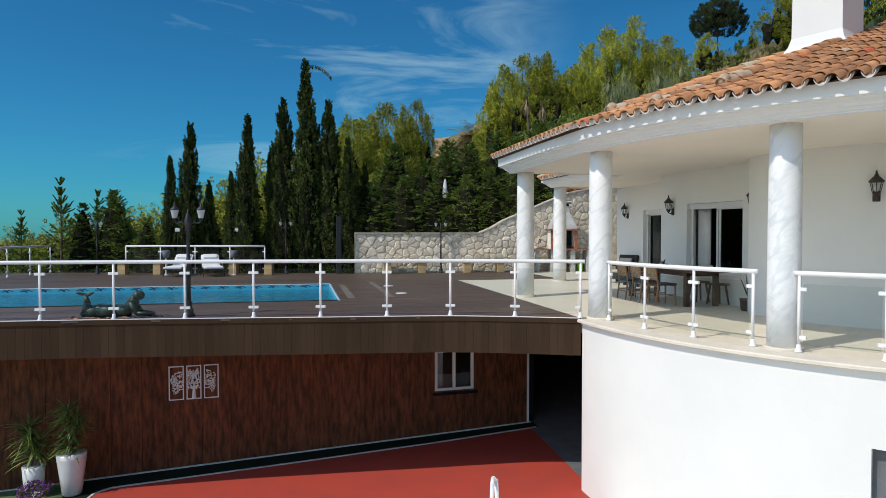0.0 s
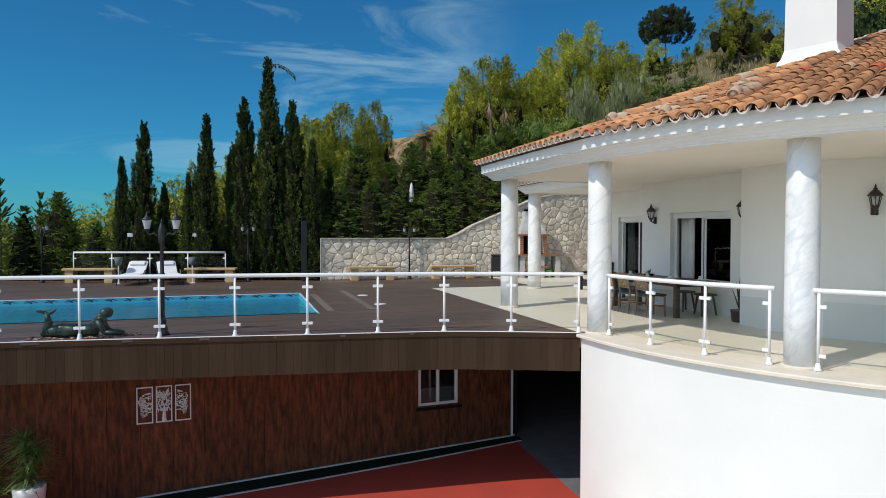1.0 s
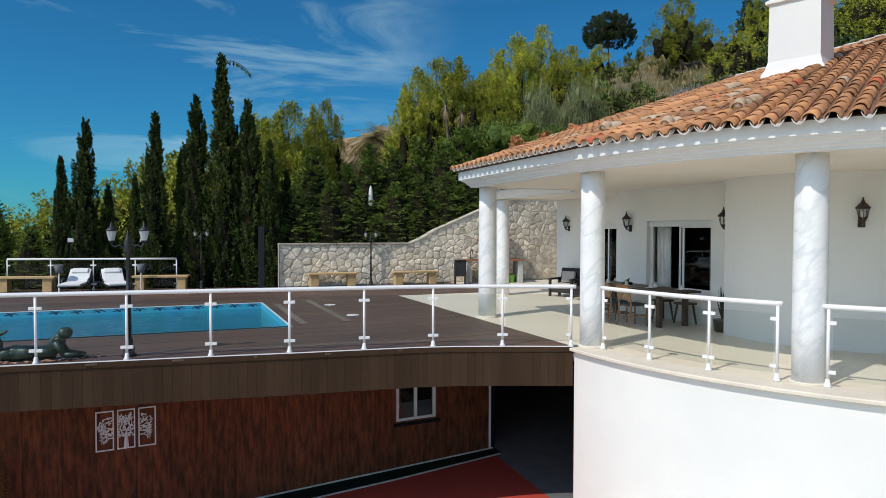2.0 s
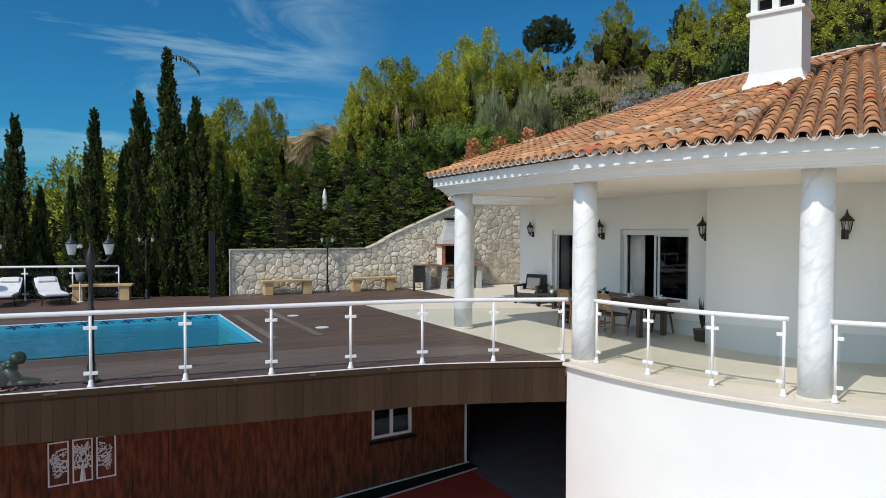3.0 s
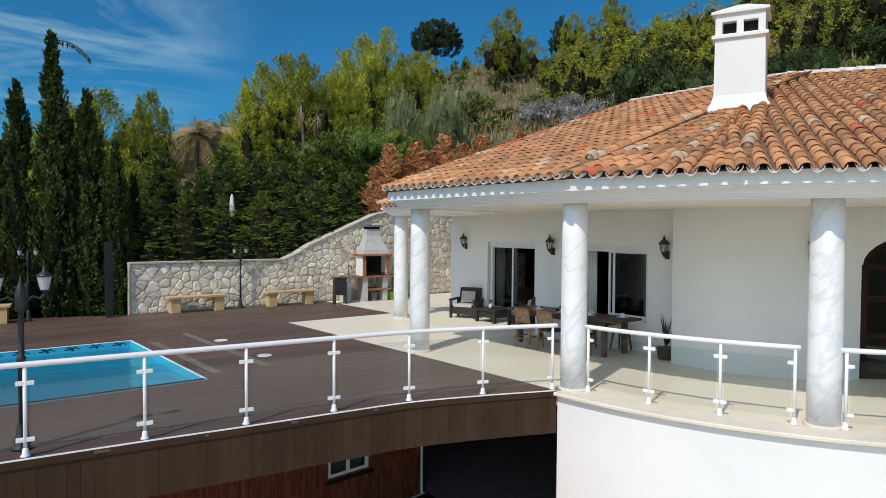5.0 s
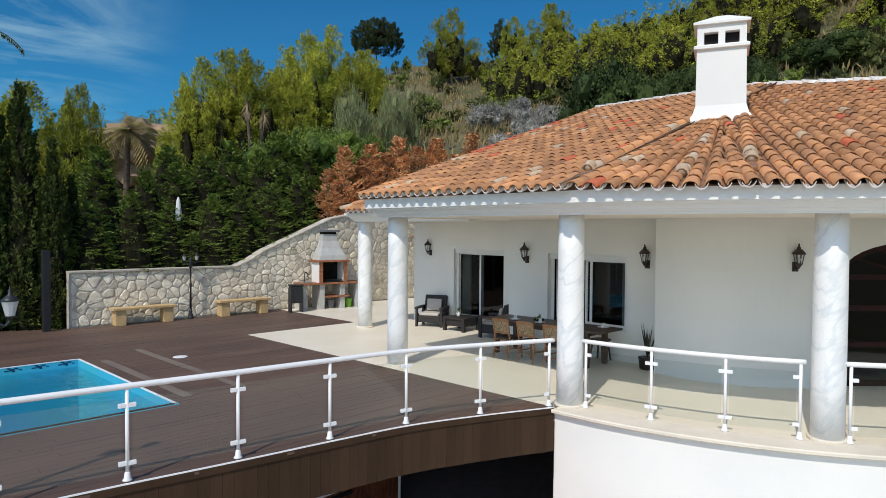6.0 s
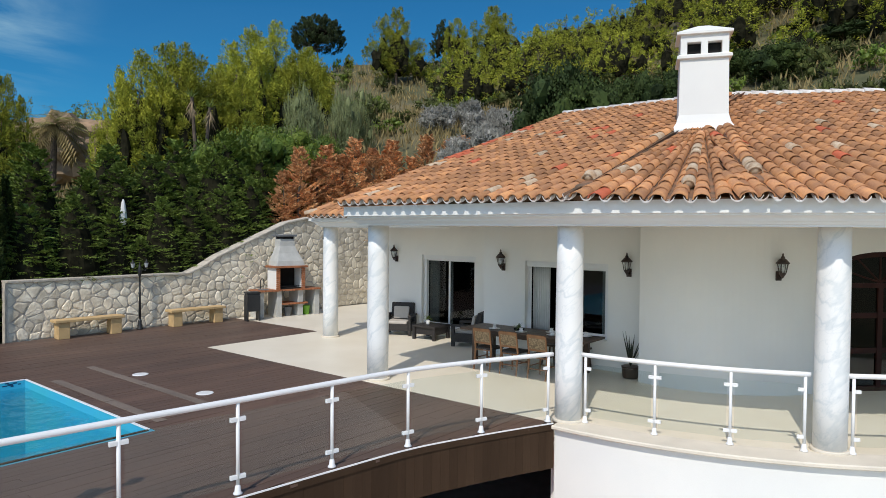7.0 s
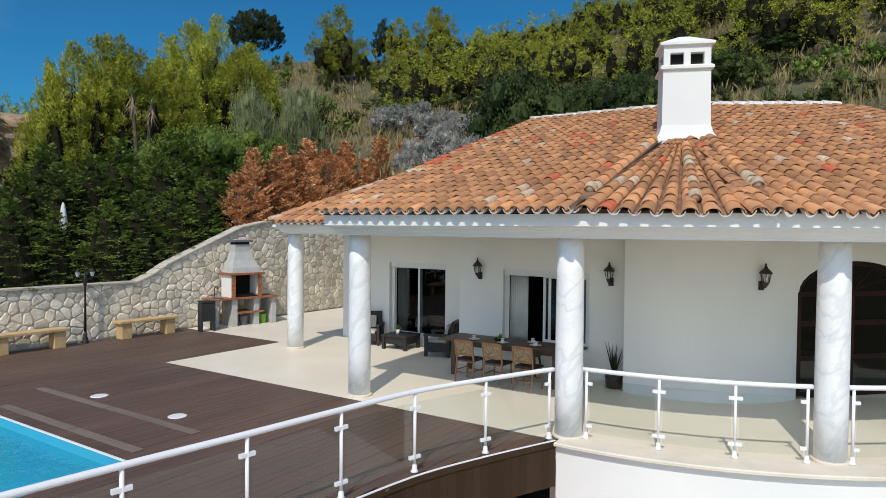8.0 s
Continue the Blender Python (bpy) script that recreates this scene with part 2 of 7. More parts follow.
CYPRESS = material("cypress_foliage", (0.090, 0.115, 0.024), rough=0.75, spec=0.15, vary=0.25, bump=0, scale=1.5, grain=7, second=(0.030, 0.050, 0.014), island=0.50, piece=0.12, translucent=0.08)
THUJA = material("dark_hedge_foliage", (0.21, 0.285, 0.054), rough=0.65, spec=0.25, vary=0.25, bump=0, scale=1.2, grain=6, second=(0.09, 0.135, 0.026), island=0.55, piece=0.15, translucent=0.08)
DEADTHUJA = material("dead_orange_foliage", (0.82, 0.50, 0.25), rough=0.75, spec=0.15, vary=0.25, bump=0, scale=1.5, grain=6, second=(0.55, 0.26, 0.12), island=0.45, piece=0.15, translucent=0.2)
BROADLEAF = material("glossy_green_leaves", (0.23, 0.29, 0.040), rough=0.5, spec=0.3, vary=0.25, scale=1.0, grain=6, bump=0, second=(0.06, 0.11, 0.02), island=0.40, piece=0.15, translucent=0.2)
DARKOAK = material("dark_oak_leaves", (0.060, 0.088, 0.022), rough=0.75, spec=0.15, vary=0.25, bump=0, scale=1.0, grain=6, second=(0.024, 0.040, 0.014), island=0.45, piece=0.15, translucent=0.1)
GREYSHRUB = material("grey_shrub_twigs", (0.44, 0.42, 0.38), rough=0.75, spec=0.15, vary=0.25, bump=0, scale=1.5, grain=8, second=(0.20, 0.195, 0.165), island=0.30, piece=0.12, translucent=0.1)
BROOMGREEN = material("grey_green_broom", (0.25, 0.275, 0.12), rough=0.85, vary=0.25, scale=1.2, grain=7, bump=0, second=(0.17, 0.20, 0.085), island=0.35, piece=0.1, translucent=0.25)
OLIVESHRUB = material("olive_scrub", (0.14, 0.155, 0.045), rough=0.75, spec=0.15, vary=0.25, bump=0, scale=1.2, grain=7, second=(0.055, 0.068, 0.024), island=0.40, piece=0.35, translucent=0.15)
DRYGRASS = material("dry_grass", (0.33, 0.25, 0.11), rough=0.9, vary=0.2, scale=0.8, grain=5, bump=0, second=(0.27, 0.21, 0.09), island=0.30, translucent=0.25)


# ---- mesh helpers ----
def part(name, bm, mat, parent=None, label="", smooth=False):
    me = bpy.data.meshes.new(name)
    if isinstance(bm, tuple):
        me.from_pydata(*bm)
    else:
        bm.to_mesh(me)
        bm.free()
    me.materials.append(mat)
    if smooth:
        me.polygons.foreach_set("use_smooth", [True] * len(me.polygons))
    ob = new(name, me)
    if parent is not None:
        ob.parent = parent
    if label:
        ob["label"] = label
    return ob


def thing(name, label, category, m=None, group="", kind=""):
    ob = new(name)
    ob.empty_display_size = 0.2
    if m is not None:
        ob.matrix_basis = m
    return tagged(ob, label, category, group, kind)


def box(bm, x0, x1, y0, y1, z0, z1, m=None, bevel=0.0):
    r = bmesh.ops.create_cube(bm, size=1.0, matrix=Matrix.LocRotScale(((x0 + x1) / 2, (y0 + y1) / 2, (z0 + z1) / 2), None, (x1 - x0, y1 - y0, z1 - z0)))
    vs = r["verts"]
    if bevel:
        es = list({e for v in vs for e in v.link_edges})
        rb = bmesh.ops.bevel(bm, geom=es, offset=bevel, segments=2, profile=0.6, affect="EDGES")
        vs = list(rb["verts"]) + [v for v in vs if v.is_valid]
        vs = list(set(vs))
    if m is not None:
        bmesh.ops.transform(bm, matrix=m, verts=vs)
    return bm


def boxed(x0, x1, y0, y1, z0, z1, bevel=0.0, m=None):
    return box(bmesh.new(), x0, x1, y0, y1, z0, z1, m, bevel)


def rod(bm, a, b, r0, r1=None, seg=10):
    a, b = Vector(a), Vector(b)
    d = b - a
    q = d.to_track_quat("Z", "Y").to_matrix().to_4x4()
    bmesh.ops.create_cone(bm, cap_ends=True, segments=seg, radius1=r0, radius2=r0 if r1 is None else r1, depth=d.length, matrix=Matrix.Translation((a + b) / 2) @ q)
    return bm


def lathe(bm, profile, seg=20, at=(0, 0, 0), closed=True):
    """Turns (radius, height) pairs round the upright axis."""
    rings = []
    for r, z in profile:
        rings.append([bm.verts.new((at[0] + r * math.cos(2 * math.pi * k / seg), at[1] + r * math.sin(2 * math.pi * k / seg), at[2] + z)) for k in range(seg)])
    for a, b in zip(rings, rings[1:]):
        for k in range(seg):
            bm.faces.new((a[k], a[(k + 1) % seg], b[(k + 1) % seg], b[k]))
    if closed:
        bm.faces.new(list(reversed(rings[0])))
        bm.faces.new(rings[-1])
    return bm


def sweep(bm, points, section, closed=False):
    """Carries a section of (outward, up) pairs along a plan line; outward is to the right of the way."""
    n = len(points)
    rings = []
    for i, p in enumerate(points):
        p = Vector(p)
        d0 = (p - Vector(points[i - 1])) if i else (Vector(points[1]) - p)
        d1 = (Vector(points[i + 1]) - p) if i < n - 1 else d0
        d0, d1 = Vector((d0.x, d0.y, 0)).normalized(), Vector((d1.x, d1.y, 0)).normalized()
        t = (d0 + d1).normalized()
        k = 1.0 / max(0.35, t.dot(d0))
        side = Vector((t.y, -t.x, 0)) * k
        rings.append([bm.verts.new(p + side * o + Vector((0, 0, u))) for o, u in section])
    m = len(section)
    for a, b in zip(rings, rings[1:]):
        for k in range(m):
            bm.faces.new((a[k], b[k], b[(k + 1) % m], a[(k + 1) % m]))
    bm.faces.new(rings[0])
    bm.faces.new(list(reversed(rings[-1])))
    bmesh.ops.recalc_face_normals(bm, faces=bm.faces[:])
    return bm


def prism(bm, outline, z0, z1):
    """A slab on a plan outline."""
    lo = [bm.verts.new((x, y, z0)) for x, y in outline]
    hi = [bm.verts.new((x, y, z1)) for x, y in outline]
    n = len(outline)
    for k in range(n):
        bm.faces.new((lo[k], lo[(k + 1) % n], hi[(k + 1) % n], hi[k]))
    bm.faces.new(hi)
    bm.faces.new(list(reversed(lo)))
    bmesh.ops.recalc_face_normals(bm, faces=bm.faces[:])
    return bm


def ring_section(r, seg=10, up=0.0):
    return [(r * math.cos(2 * math.pi * k / seg), up + r * math.sin(2 * math.pi * k / seg)) for k in range(seg)]


# ---- plan of the place ----
MID = Vector((11.95, 10.89))          # centre of the round terrace
R_WALL, R_RAIL, R_LIP = 6.98, 6.62, 7.36
DECK_POSTS = [(-8.15, 13.18), (-6.95, 13.08), (-5.75, 12.98), (-4.50, 12.88), (-3.27, 12.78), (-2.04, 12.63), (-0.83, 12.48), (0.37, 12.31), (1.58, 12.16), (2.75, 11.98), (3.89, 11.60), (4.99, 11.15)]


def on_round(r, deg, z=0.0):
    return Vector((MID.x + r * math.cos(radians(deg)), MID.y + r * math.sin(radians(deg)), z))


def smooth_line(points, steps=6):
    """A line through all points (Catmull-Rom)."""
    out = []
    for i in range(len(points) - 1):
        p0, p1, p2, p3 = (Vector(points[max(0, min(len(points) - 1, i + k))]) for k in (-1, 0, 1, 2))
        for s in range(steps):
            t = s / steps
            out.append(0.5 * ((2 * p1) + (p2 - p0) * t + (2 * p0 - 5 * p1 + 4 * p2 - p3) * t * t + (3 * p1 - p0 - 3 * p2 + p3) * t ** 3))
    out.append(Vector(points[-1]))
    return out


RAIL_LINE = smooth_line(DECK_POSTS)
EDGE_LINE = []                          # the deck's outer edge, 0.13 m outside the posts
for i, p in enumerate(RAIL_LINE):
    d = (RAIL_LINE[min(i + 1, len(RAIL_LINE) - 1)] - RAIL_LINE[max(i - 1, 0)]).normalized()
    EDGE_LINE.append(Vector((p.x + d.y * 0.13, p.y - d.x * 0.13)))


def edge_y(x):
    for a, b in zip(EDGE_LINE, EDGE_LINE[1:]):
        if a.x <= x <= b.x:
            return a.y + (b.y - a.y) * (x - a.x) / (b.x - a.x)
    return EDGE_LINE[0].y + 0.08 * (EDGE_LINE[0].x - x) if x < EDGE_LINE[0].x else EDGE_LINE[-1].y


POOL = (-11.5, 0.86, 15.3, 20.1)        # x0, x1, y0, y1


# ---- ground ----
def ground_height(x, y):
    """The lie of the land: a level yard, a low valley to the west, a steep hill to the east."""
    d = math.hypot(x + 4, y - 7)
    az = math.degrees(math.atan2(x + 4, y - 7))
    crest = np.interp(az, [-180, -20, 0, 22, 30, 42, 50, 59, 64, 68.5, 73, 77, 83, 92, 120, 180], [-2, -2, 0, 5.0, 7.5, 13.4, 14.2, 14.5, 15.6, 16.5, 17.5, 18.5, 19.6, 22, 20, -2])
    foot = np.interp(az, [-180, -10, 10, 22, 40, 60, 80, 100, 140, 180], [-4, -4, -2.5, 0.4, 2.6, 3.8, 4.2, 4.0, -2, -4])
    top = math.tan(radians(crest)) * 85 + 3.0
    h = foot + (top - foot) * min(1.0, max(0.0, (d - 23.0) / 62.0)) - max(0.0, d - 85) * 0.12
    h = max(h, -5.0 - 0.015 * d)
    h += 1.6 * noise.noise((x * 0.035, y * 0.035, 0.3)) + 0.5 * noise.noise((x * 0.15, y * 0.15, 4.0))
    if y > 25.0 and x < 60:
        bank = np.interp(x, [-12, 0, 2.5, 6.8, 8, 11, 14], [-3.0, -0.5, 0.1, 0.2, 0.5, 1.5, 2.1])
        near = max(0.0, 1 - (y - 25.0) / 9.0)
        h = max(h, bank * near + h * (1 - near)) if bank > h else h
    if 25.0 < y < 29.5 and 1 < x < 30:
        h = min(h, np.interp(x, [1, 6.8, 8, 11, 14, 18, 30], [-0.3, 0.2, 0.5, 1.5, 2.1, 3.6, 6.0]) + 0.75 * (y - 25.0))
    if y < 25.2 and x < 16.6:
        return -3.9
    return h


def axis(fine0, fine1, step, far0, far1):
    out, v, s = list(np.arange(fine0, fine1 + 0.01, step)), fine1, step
    while v < far1:
        s *= 1.16
        v += s
        out.append(v)
    v, s, left = fine0, step, []
    while v > far0:
        s *= 1.22
        v -= s
        left.append(v)
    return left[::-1] + out


def build_ground():
    xs = axis(-12, 60, 1.8, -2500, 2500)
    ys = axis(8, 70, 1.8, -2500, 2500)
    xs = sorted(xs + [16.59, 16.61])
    ys = sorted(ys + [25.19, 25.21])
    verts = [(x, y, ground_height(x, y)) for y in ys for x in xs]
    w = len(xs)
    faces = [(j * w + i, j * w + i + 1, (j + 1) * w + i + 1, (j + 1) * w + i) for j in range(len(ys) - 1) for i in range(w - 1)]
    ob = part("ground", (verts, [], faces), EARTH, smooth=True)
    return tagged(ob, "dry earth hillside with tawny grass behind the villa", "ground", kind="structure")


build_ground()


# ---- lower court ----
def court_z(x):
    return -3.44 + 0.033 * (x + 5.0)


def wood_y(x):
    return 14.42 + 0.092 * (x + 3.0)


def sheet(name, outline, mat, label, lift=0.0):
    bm = bmesh.new()
    hi = [bm.verts.new((x, y, court_z(x) + lift)) for x, y in outline]
    lo = [bm.verts.new((x, y, court_z(x) + lift - 0.25)) for x, y in outline]
    n = len(outline)
    bm.faces.new(hi)
    bm.faces.new(list(reversed(lo)))
    for k in range(n):
        bm.faces.new((lo[k], lo[(k + 1) % n], hi[(k + 1) % n], hi[k]))
    bmesh.ops.recalc_face_normals(bm, faces=bm.faces[:])
    return tagged(part(name, bm, mat), label, "floor", kind="structure")


sheet("yard_floor", [(-14, -8), (9, -8), (7.2, 10.0), (-14, 10.0)], COPING, "cream paved yard in front of the villa", -0.004)
sheet("court_floor", [(-14, 10.0), (7.2, 10.0), (7.2, 14.9), (-4.0, wood_y(-4.0)), (-14, wood_y(-14))], RED, "red painted concrete court below the pool deck")
sheet("garage_floor", [(5.2, 11.4), (12, 11.4), (12, 22), (5.4, 22), (5.4, 15.4)], GREY, "bare grey concrete floor of the shaded garage", 0.004)
sheet("court_border", [(-3.75, wood_y(-3.75) - 0.62), (2.0, wood_y(2.0) - 0.60), (5.55, wood_y(5.5) - 0.42), (5.55, wood_y(5.55)), (-4.4, wood_y(-4.4)), (-4.4, 13.2), (-3.95, 13.2)], DARKGREEN, "dark green painted strip along the timber wall", 0.008)
sheet("court_lawn", [(-14, 10.5), (-4.5, 10.5), (-3.95, 13.2), (-4.4, 13.25), (-4.4, wood_y(-4.4)), (-14, wood_y(-14))], GREEN, "green painted floor beside the planters", 0.012)
bm = bmesh.new()
line = [Vector((-3.9, 11.5, 0)), Vector((-3.93, 13.1, 0)), Vector((-3.85, 13.5, 0)), Vector((-3.6, wood_y(-3.6) - 0.64, 0)), Vector((0, wood_y(0) - 0.62, 0)), Vector((3.0, wood_y(3) - 0.56, 0)), Vector((5.5, wood_y(5.5) - 0.42, 0))]
sweep(bm, [Vector((p.x, p.y, court_z(p.x))) for p in line], [(-0.025, 0.0), (0.025, 0.0), (0.025, 0.014), (-0.025, 0.014)])
tagged(part("trim", bm, WHITELINE), "thin white painted line on the court", "line", kind="structure")
bm = bmesh.new()
sweep(bm, [Vector((x, wood_y(x) - 0.03, court_z(x) + 0.008)) for x in (-9, -5, 0, 5.5)], [(-0.01, 0.0), (0.02, 0.0), (0.02, 0.025), (-0.01, 0.025)])
tagged(part("baseboard", bm, WHITELINE), "thin pale strip at the foot of the timber wall", "baseboard", kind="structure")

# the wall behind the cladding, with a hole for the window
WIN = (3.08, 4.05, -2.16, -1.2)        # x0, x1, z0, z1
tilt = math.degrees(math.atan(0.092))
M_WOOD = Matrix.Translation((0, wood_y(0), 0)) @ pose(0, 0, 0, 0, 0, tilt)
wall_wood = thing("wall_under_deck", "red-brown timber clad wall under the pool deck", "wall", M_WOOD, kind="structure")
bm = bmesh.new()
box(bm, -12, WIN[0], 0.03, 0.25, -3.9, -0.25)
box(bm, WIN[1], 5.6, 0.03, 0.25, -3.9, -0.25)
box(bm, WIN[0], WIN[1], 0.03, 0.25, -3.9, WIN[2])
box(bm, WIN[0], WIN[1], 0.03, 0.25, WIN[3], -0.25)
part("wall_core", bm, DARK, wall_wood)
window = thing("window_1", "white sliding window in the timber wall", "window", M_WOOD, kind="structure")
bm = bmesh.new()
for a in (WIN[0], WIN[1] - 0.07, (WIN[0] + WIN[1]) / 2 - 0.04):
    box(bm, a, a + 0.07, 0.02, 0.09, WIN[2], WIN[3])
for a in (WIN[2], WIN[3] - 0.06):
    box(bm, WIN[0] + 0.071, (WIN[0] + WIN[1]) / 2 - 0.041, 0.02, 0.09, a, a + 0.06)
    box(bm, (WIN[0] + WIN[1]) / 2 + 0.031, WIN[1] - 0.071, 0.02, 0.09, a, a + 0.06)
part("window_frame", bm, FRAMEWHITE, window)
part("window_sill", boxed(WIN[0] - 0.06, WIN[1] + 0.08, -0.07, 0.02, WIN[2] - 0.09, WIN[2] - 0.03, 0.008), DARK, window, "dark stone sill")
for a, b in ((WIN[0] + 0.07, (WIN[0] + WIN[1]) / 2 - 0.04), ((WIN[0] + WIN[1]) / 2 + 0.03, WIN[1] - 0.07)):
    part("pane", boxed(a, b, 0.05, 0.056, WIN[2] + 0.06, WIN[3] - 0.06), DARKGLASS, window)
part("blind", boxed(WIN[0] + 0.02, WIN[1] - 0.02, 0.20, 0.22, WIN[2], WIN[2] + 0.35), FRAMEWHITE, window, "half lowered white blind")

# garage closing walls; their near-black colour stands in for the shade inside
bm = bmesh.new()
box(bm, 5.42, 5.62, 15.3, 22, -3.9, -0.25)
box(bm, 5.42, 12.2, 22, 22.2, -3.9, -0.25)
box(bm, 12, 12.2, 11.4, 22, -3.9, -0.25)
tagged(part("wall_garage", bm, DARK), "garage walls coloured near-black to stand for the shade inside", "wall", kind="structure")
tagged(part("trim_garage", boxed(5.40, 5.45, 15.16, 15.22, -3.2, -0.3), FRAMEWHITE), "white post at the garage opening", "trim", kind="structure")

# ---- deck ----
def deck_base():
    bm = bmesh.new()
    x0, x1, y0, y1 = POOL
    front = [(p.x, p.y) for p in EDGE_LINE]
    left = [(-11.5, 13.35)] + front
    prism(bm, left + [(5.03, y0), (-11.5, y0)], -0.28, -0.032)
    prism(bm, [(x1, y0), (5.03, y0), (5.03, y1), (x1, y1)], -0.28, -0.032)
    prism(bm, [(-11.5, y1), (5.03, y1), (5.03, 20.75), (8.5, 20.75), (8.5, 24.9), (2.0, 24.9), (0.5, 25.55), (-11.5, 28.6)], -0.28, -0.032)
    return tagged(part("deck_base", bm, DARK), "solid near-black base beneath the brown pool deck", "deck", kind="structure")


deck_base()
bm = bmesh.new()
sweep(bm, [Vector((-11.5, 13.35, 0))] + [Vector((p.x, p.y, 0)) for p in EDGE_LINE], [(-0.03, -0.07), (0.03, -0.07), (0.03, 0.004), (0.022, 0.012), (-0.03, 0.012)])
tagged(part("trim_deck", bm, FASCIA), "brown nosing board along the deck's edge", "trim", kind="structure")
bm = bmesh.new()
sweep(bm, [Vector((-11.5, 13.37, 0))] + [Vector((p.x, p.y + 0.02, 0)) for p in EDGE_LINE], [(0.02, 0.016), (0.048, 0.016), (0.048, 0.028), (0.02, 0.028)])
tagged(part("trim_strip", bm, STEEL), "thin pale metal strip on the deck's nosing", "trim", kind="structure")

# ---- pool ----
def pool():
    x0, x1, y0, y1 = POOL
    bm = bmesh.new()
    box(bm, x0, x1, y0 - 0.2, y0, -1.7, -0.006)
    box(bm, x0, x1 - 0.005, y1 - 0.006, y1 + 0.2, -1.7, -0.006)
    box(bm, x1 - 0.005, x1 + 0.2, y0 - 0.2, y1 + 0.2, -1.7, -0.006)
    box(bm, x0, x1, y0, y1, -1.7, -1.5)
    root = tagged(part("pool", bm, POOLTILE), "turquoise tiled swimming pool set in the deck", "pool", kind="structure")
    part("pool_edge", boxed(x1 - 0.01, x1 + 0.030, y0, y1, -0.004, 0.014, 0.004), STEEL, root, "white edge strip")
    part("pool_edge", boxed(x0, x1 - 0.011, y1 - 0.01, y1 + 0.025, -0.004, 0.014, 0.004), STEEL, root, "white edge strip")
    part("pool_edge", boxed(x0, x1 + 0.03, y1 + 0.026, y1 + 0.075, -0.004, 0.012, 0.004), FASCIA, root, "dark brown edge board")
    part("pool_edge", boxed(x0, x1 - 0.011, y0 - 0.04, y0 + 0.01, -0.004, 0.012, 0.004), FASCIA, root)
    # dark mosaic motifs along the waterline
    me = None
    for k in range(24):
        if me is None:
            bm = bmesh.new()
            for ax, az, w, h in ((0, 0, 0.09, 0.035), (0.08, 0.02, 0.07, 0.026), (-0.09, -0.014, 0.08, 0.022), (0.03, -0.032, 0.05, 0.028), (-0.05, 0.032, 0.06, 0.022), (0.15, -0.01, 0.05, 0.02)):
                box(bm, ax - w / 2, ax + w / 2, -0.004, 0.0, az - h / 2, az + h / 2)
            first = part("mosaic_motif", bm, POOLBAND, root)
            me = first.data
        else:
            first = new("mosaic_motif", me)
            first.parent = root
        first.location = (x1 - 0.25 - 0.47 * k, y1 - 0.0065, -0.052)
    return root


pool()
water = part("water", boxed(POOL[0] + 0.01, POOL[1] - 0.008, POOL[2] + 0.002, POOL[3] - 0.012, -0.16, -0.14), WATER)
tagged(water, "clear rippled blue pool water", "water", kind="structure")
water.visible_shadow = False

# ---- terrace ----
ang0 = math.degrees(math.atan2(11.02 - MID.y, -math.sqrt(R_WALL ** 2 - (11.02 - MID.y) ** 2)))
ARC = [ang0 + k * (262 - ang0) / 60 for k in range(61)]
bm = bmesh.new()
prism(bm, [(p.x, p.y) for p in (on_round(R_RAIL - 0.02, a) for a in ARC)] + [(16.2, 4.2), (16.2, 24.85), (8.5, 24.85), (8.5, 20.75), (5.03, 20.75), (5.03, 11.24), (5.32, 11.12)], -0.28, 0.0)
tagged(part("floor", bm, TERRACE), "cream tiled terrace floor of the villa", "floor", kind="structure")
bm = bmesh.new()
sweep(bm, [on_round(R_RAIL + 0.16, a) for a in ARC], [(-0.175, -0.06), (0.275, -0.06), (0.30, -0.045), (0.30, -0.012), (0.285, 0.004), (-0.175, 0.004)][::-1])
tagged(part("trim_terrace", bm, COPING), "cream stone coping round the curved terrace edge", "trim", kind="structure")
bm = bmesh.new()
GATE = (219.6, 224.5)
for s in (0, 1):
    seg = [a for a in ARC if (a <= GATE[0] if s == 0 else a >= GATE[1])]
    seg = seg + [GATE[0]] if s == 0 else [GATE[1]] + seg
    sweep(bm, [on_round(R_WALL, a) for a in seg], [(-0.3, -4.2), (0.0, -4.2), (0.0, -0.062), (-0.3, -0.062)])
sweep(bm, [on_round(R_WALL, a) for a in np.linspace(GATE[0], GATE[1], 5)], [(-0.3, -0.98), (0.0, -0.98), (0.0, -0.062), (-0.3, -0.062)])
box(bm, 5.28, 12, 11.03, 11.25, -4.2, -0.29)
tagged(part("wall_terrace", bm, PLASTER, smooth=False), "curved white plaster wall below the terrace", "wall", kind="structure")
bm = bmesh.new()
sweep(bm, [on_round(R_WALL - 0.14, a) for a in np.linspace(GATE[0] + 0.02, GATE[1] - 0.02, 5)], [(-0.04, -4.0), (0.0, -4.0), (0.0, -0.985), (-0.04, -0.985)])
tagged(part("door_1", bm, GREY), "grey metal door in the lower white wall", "door", kind="structure")

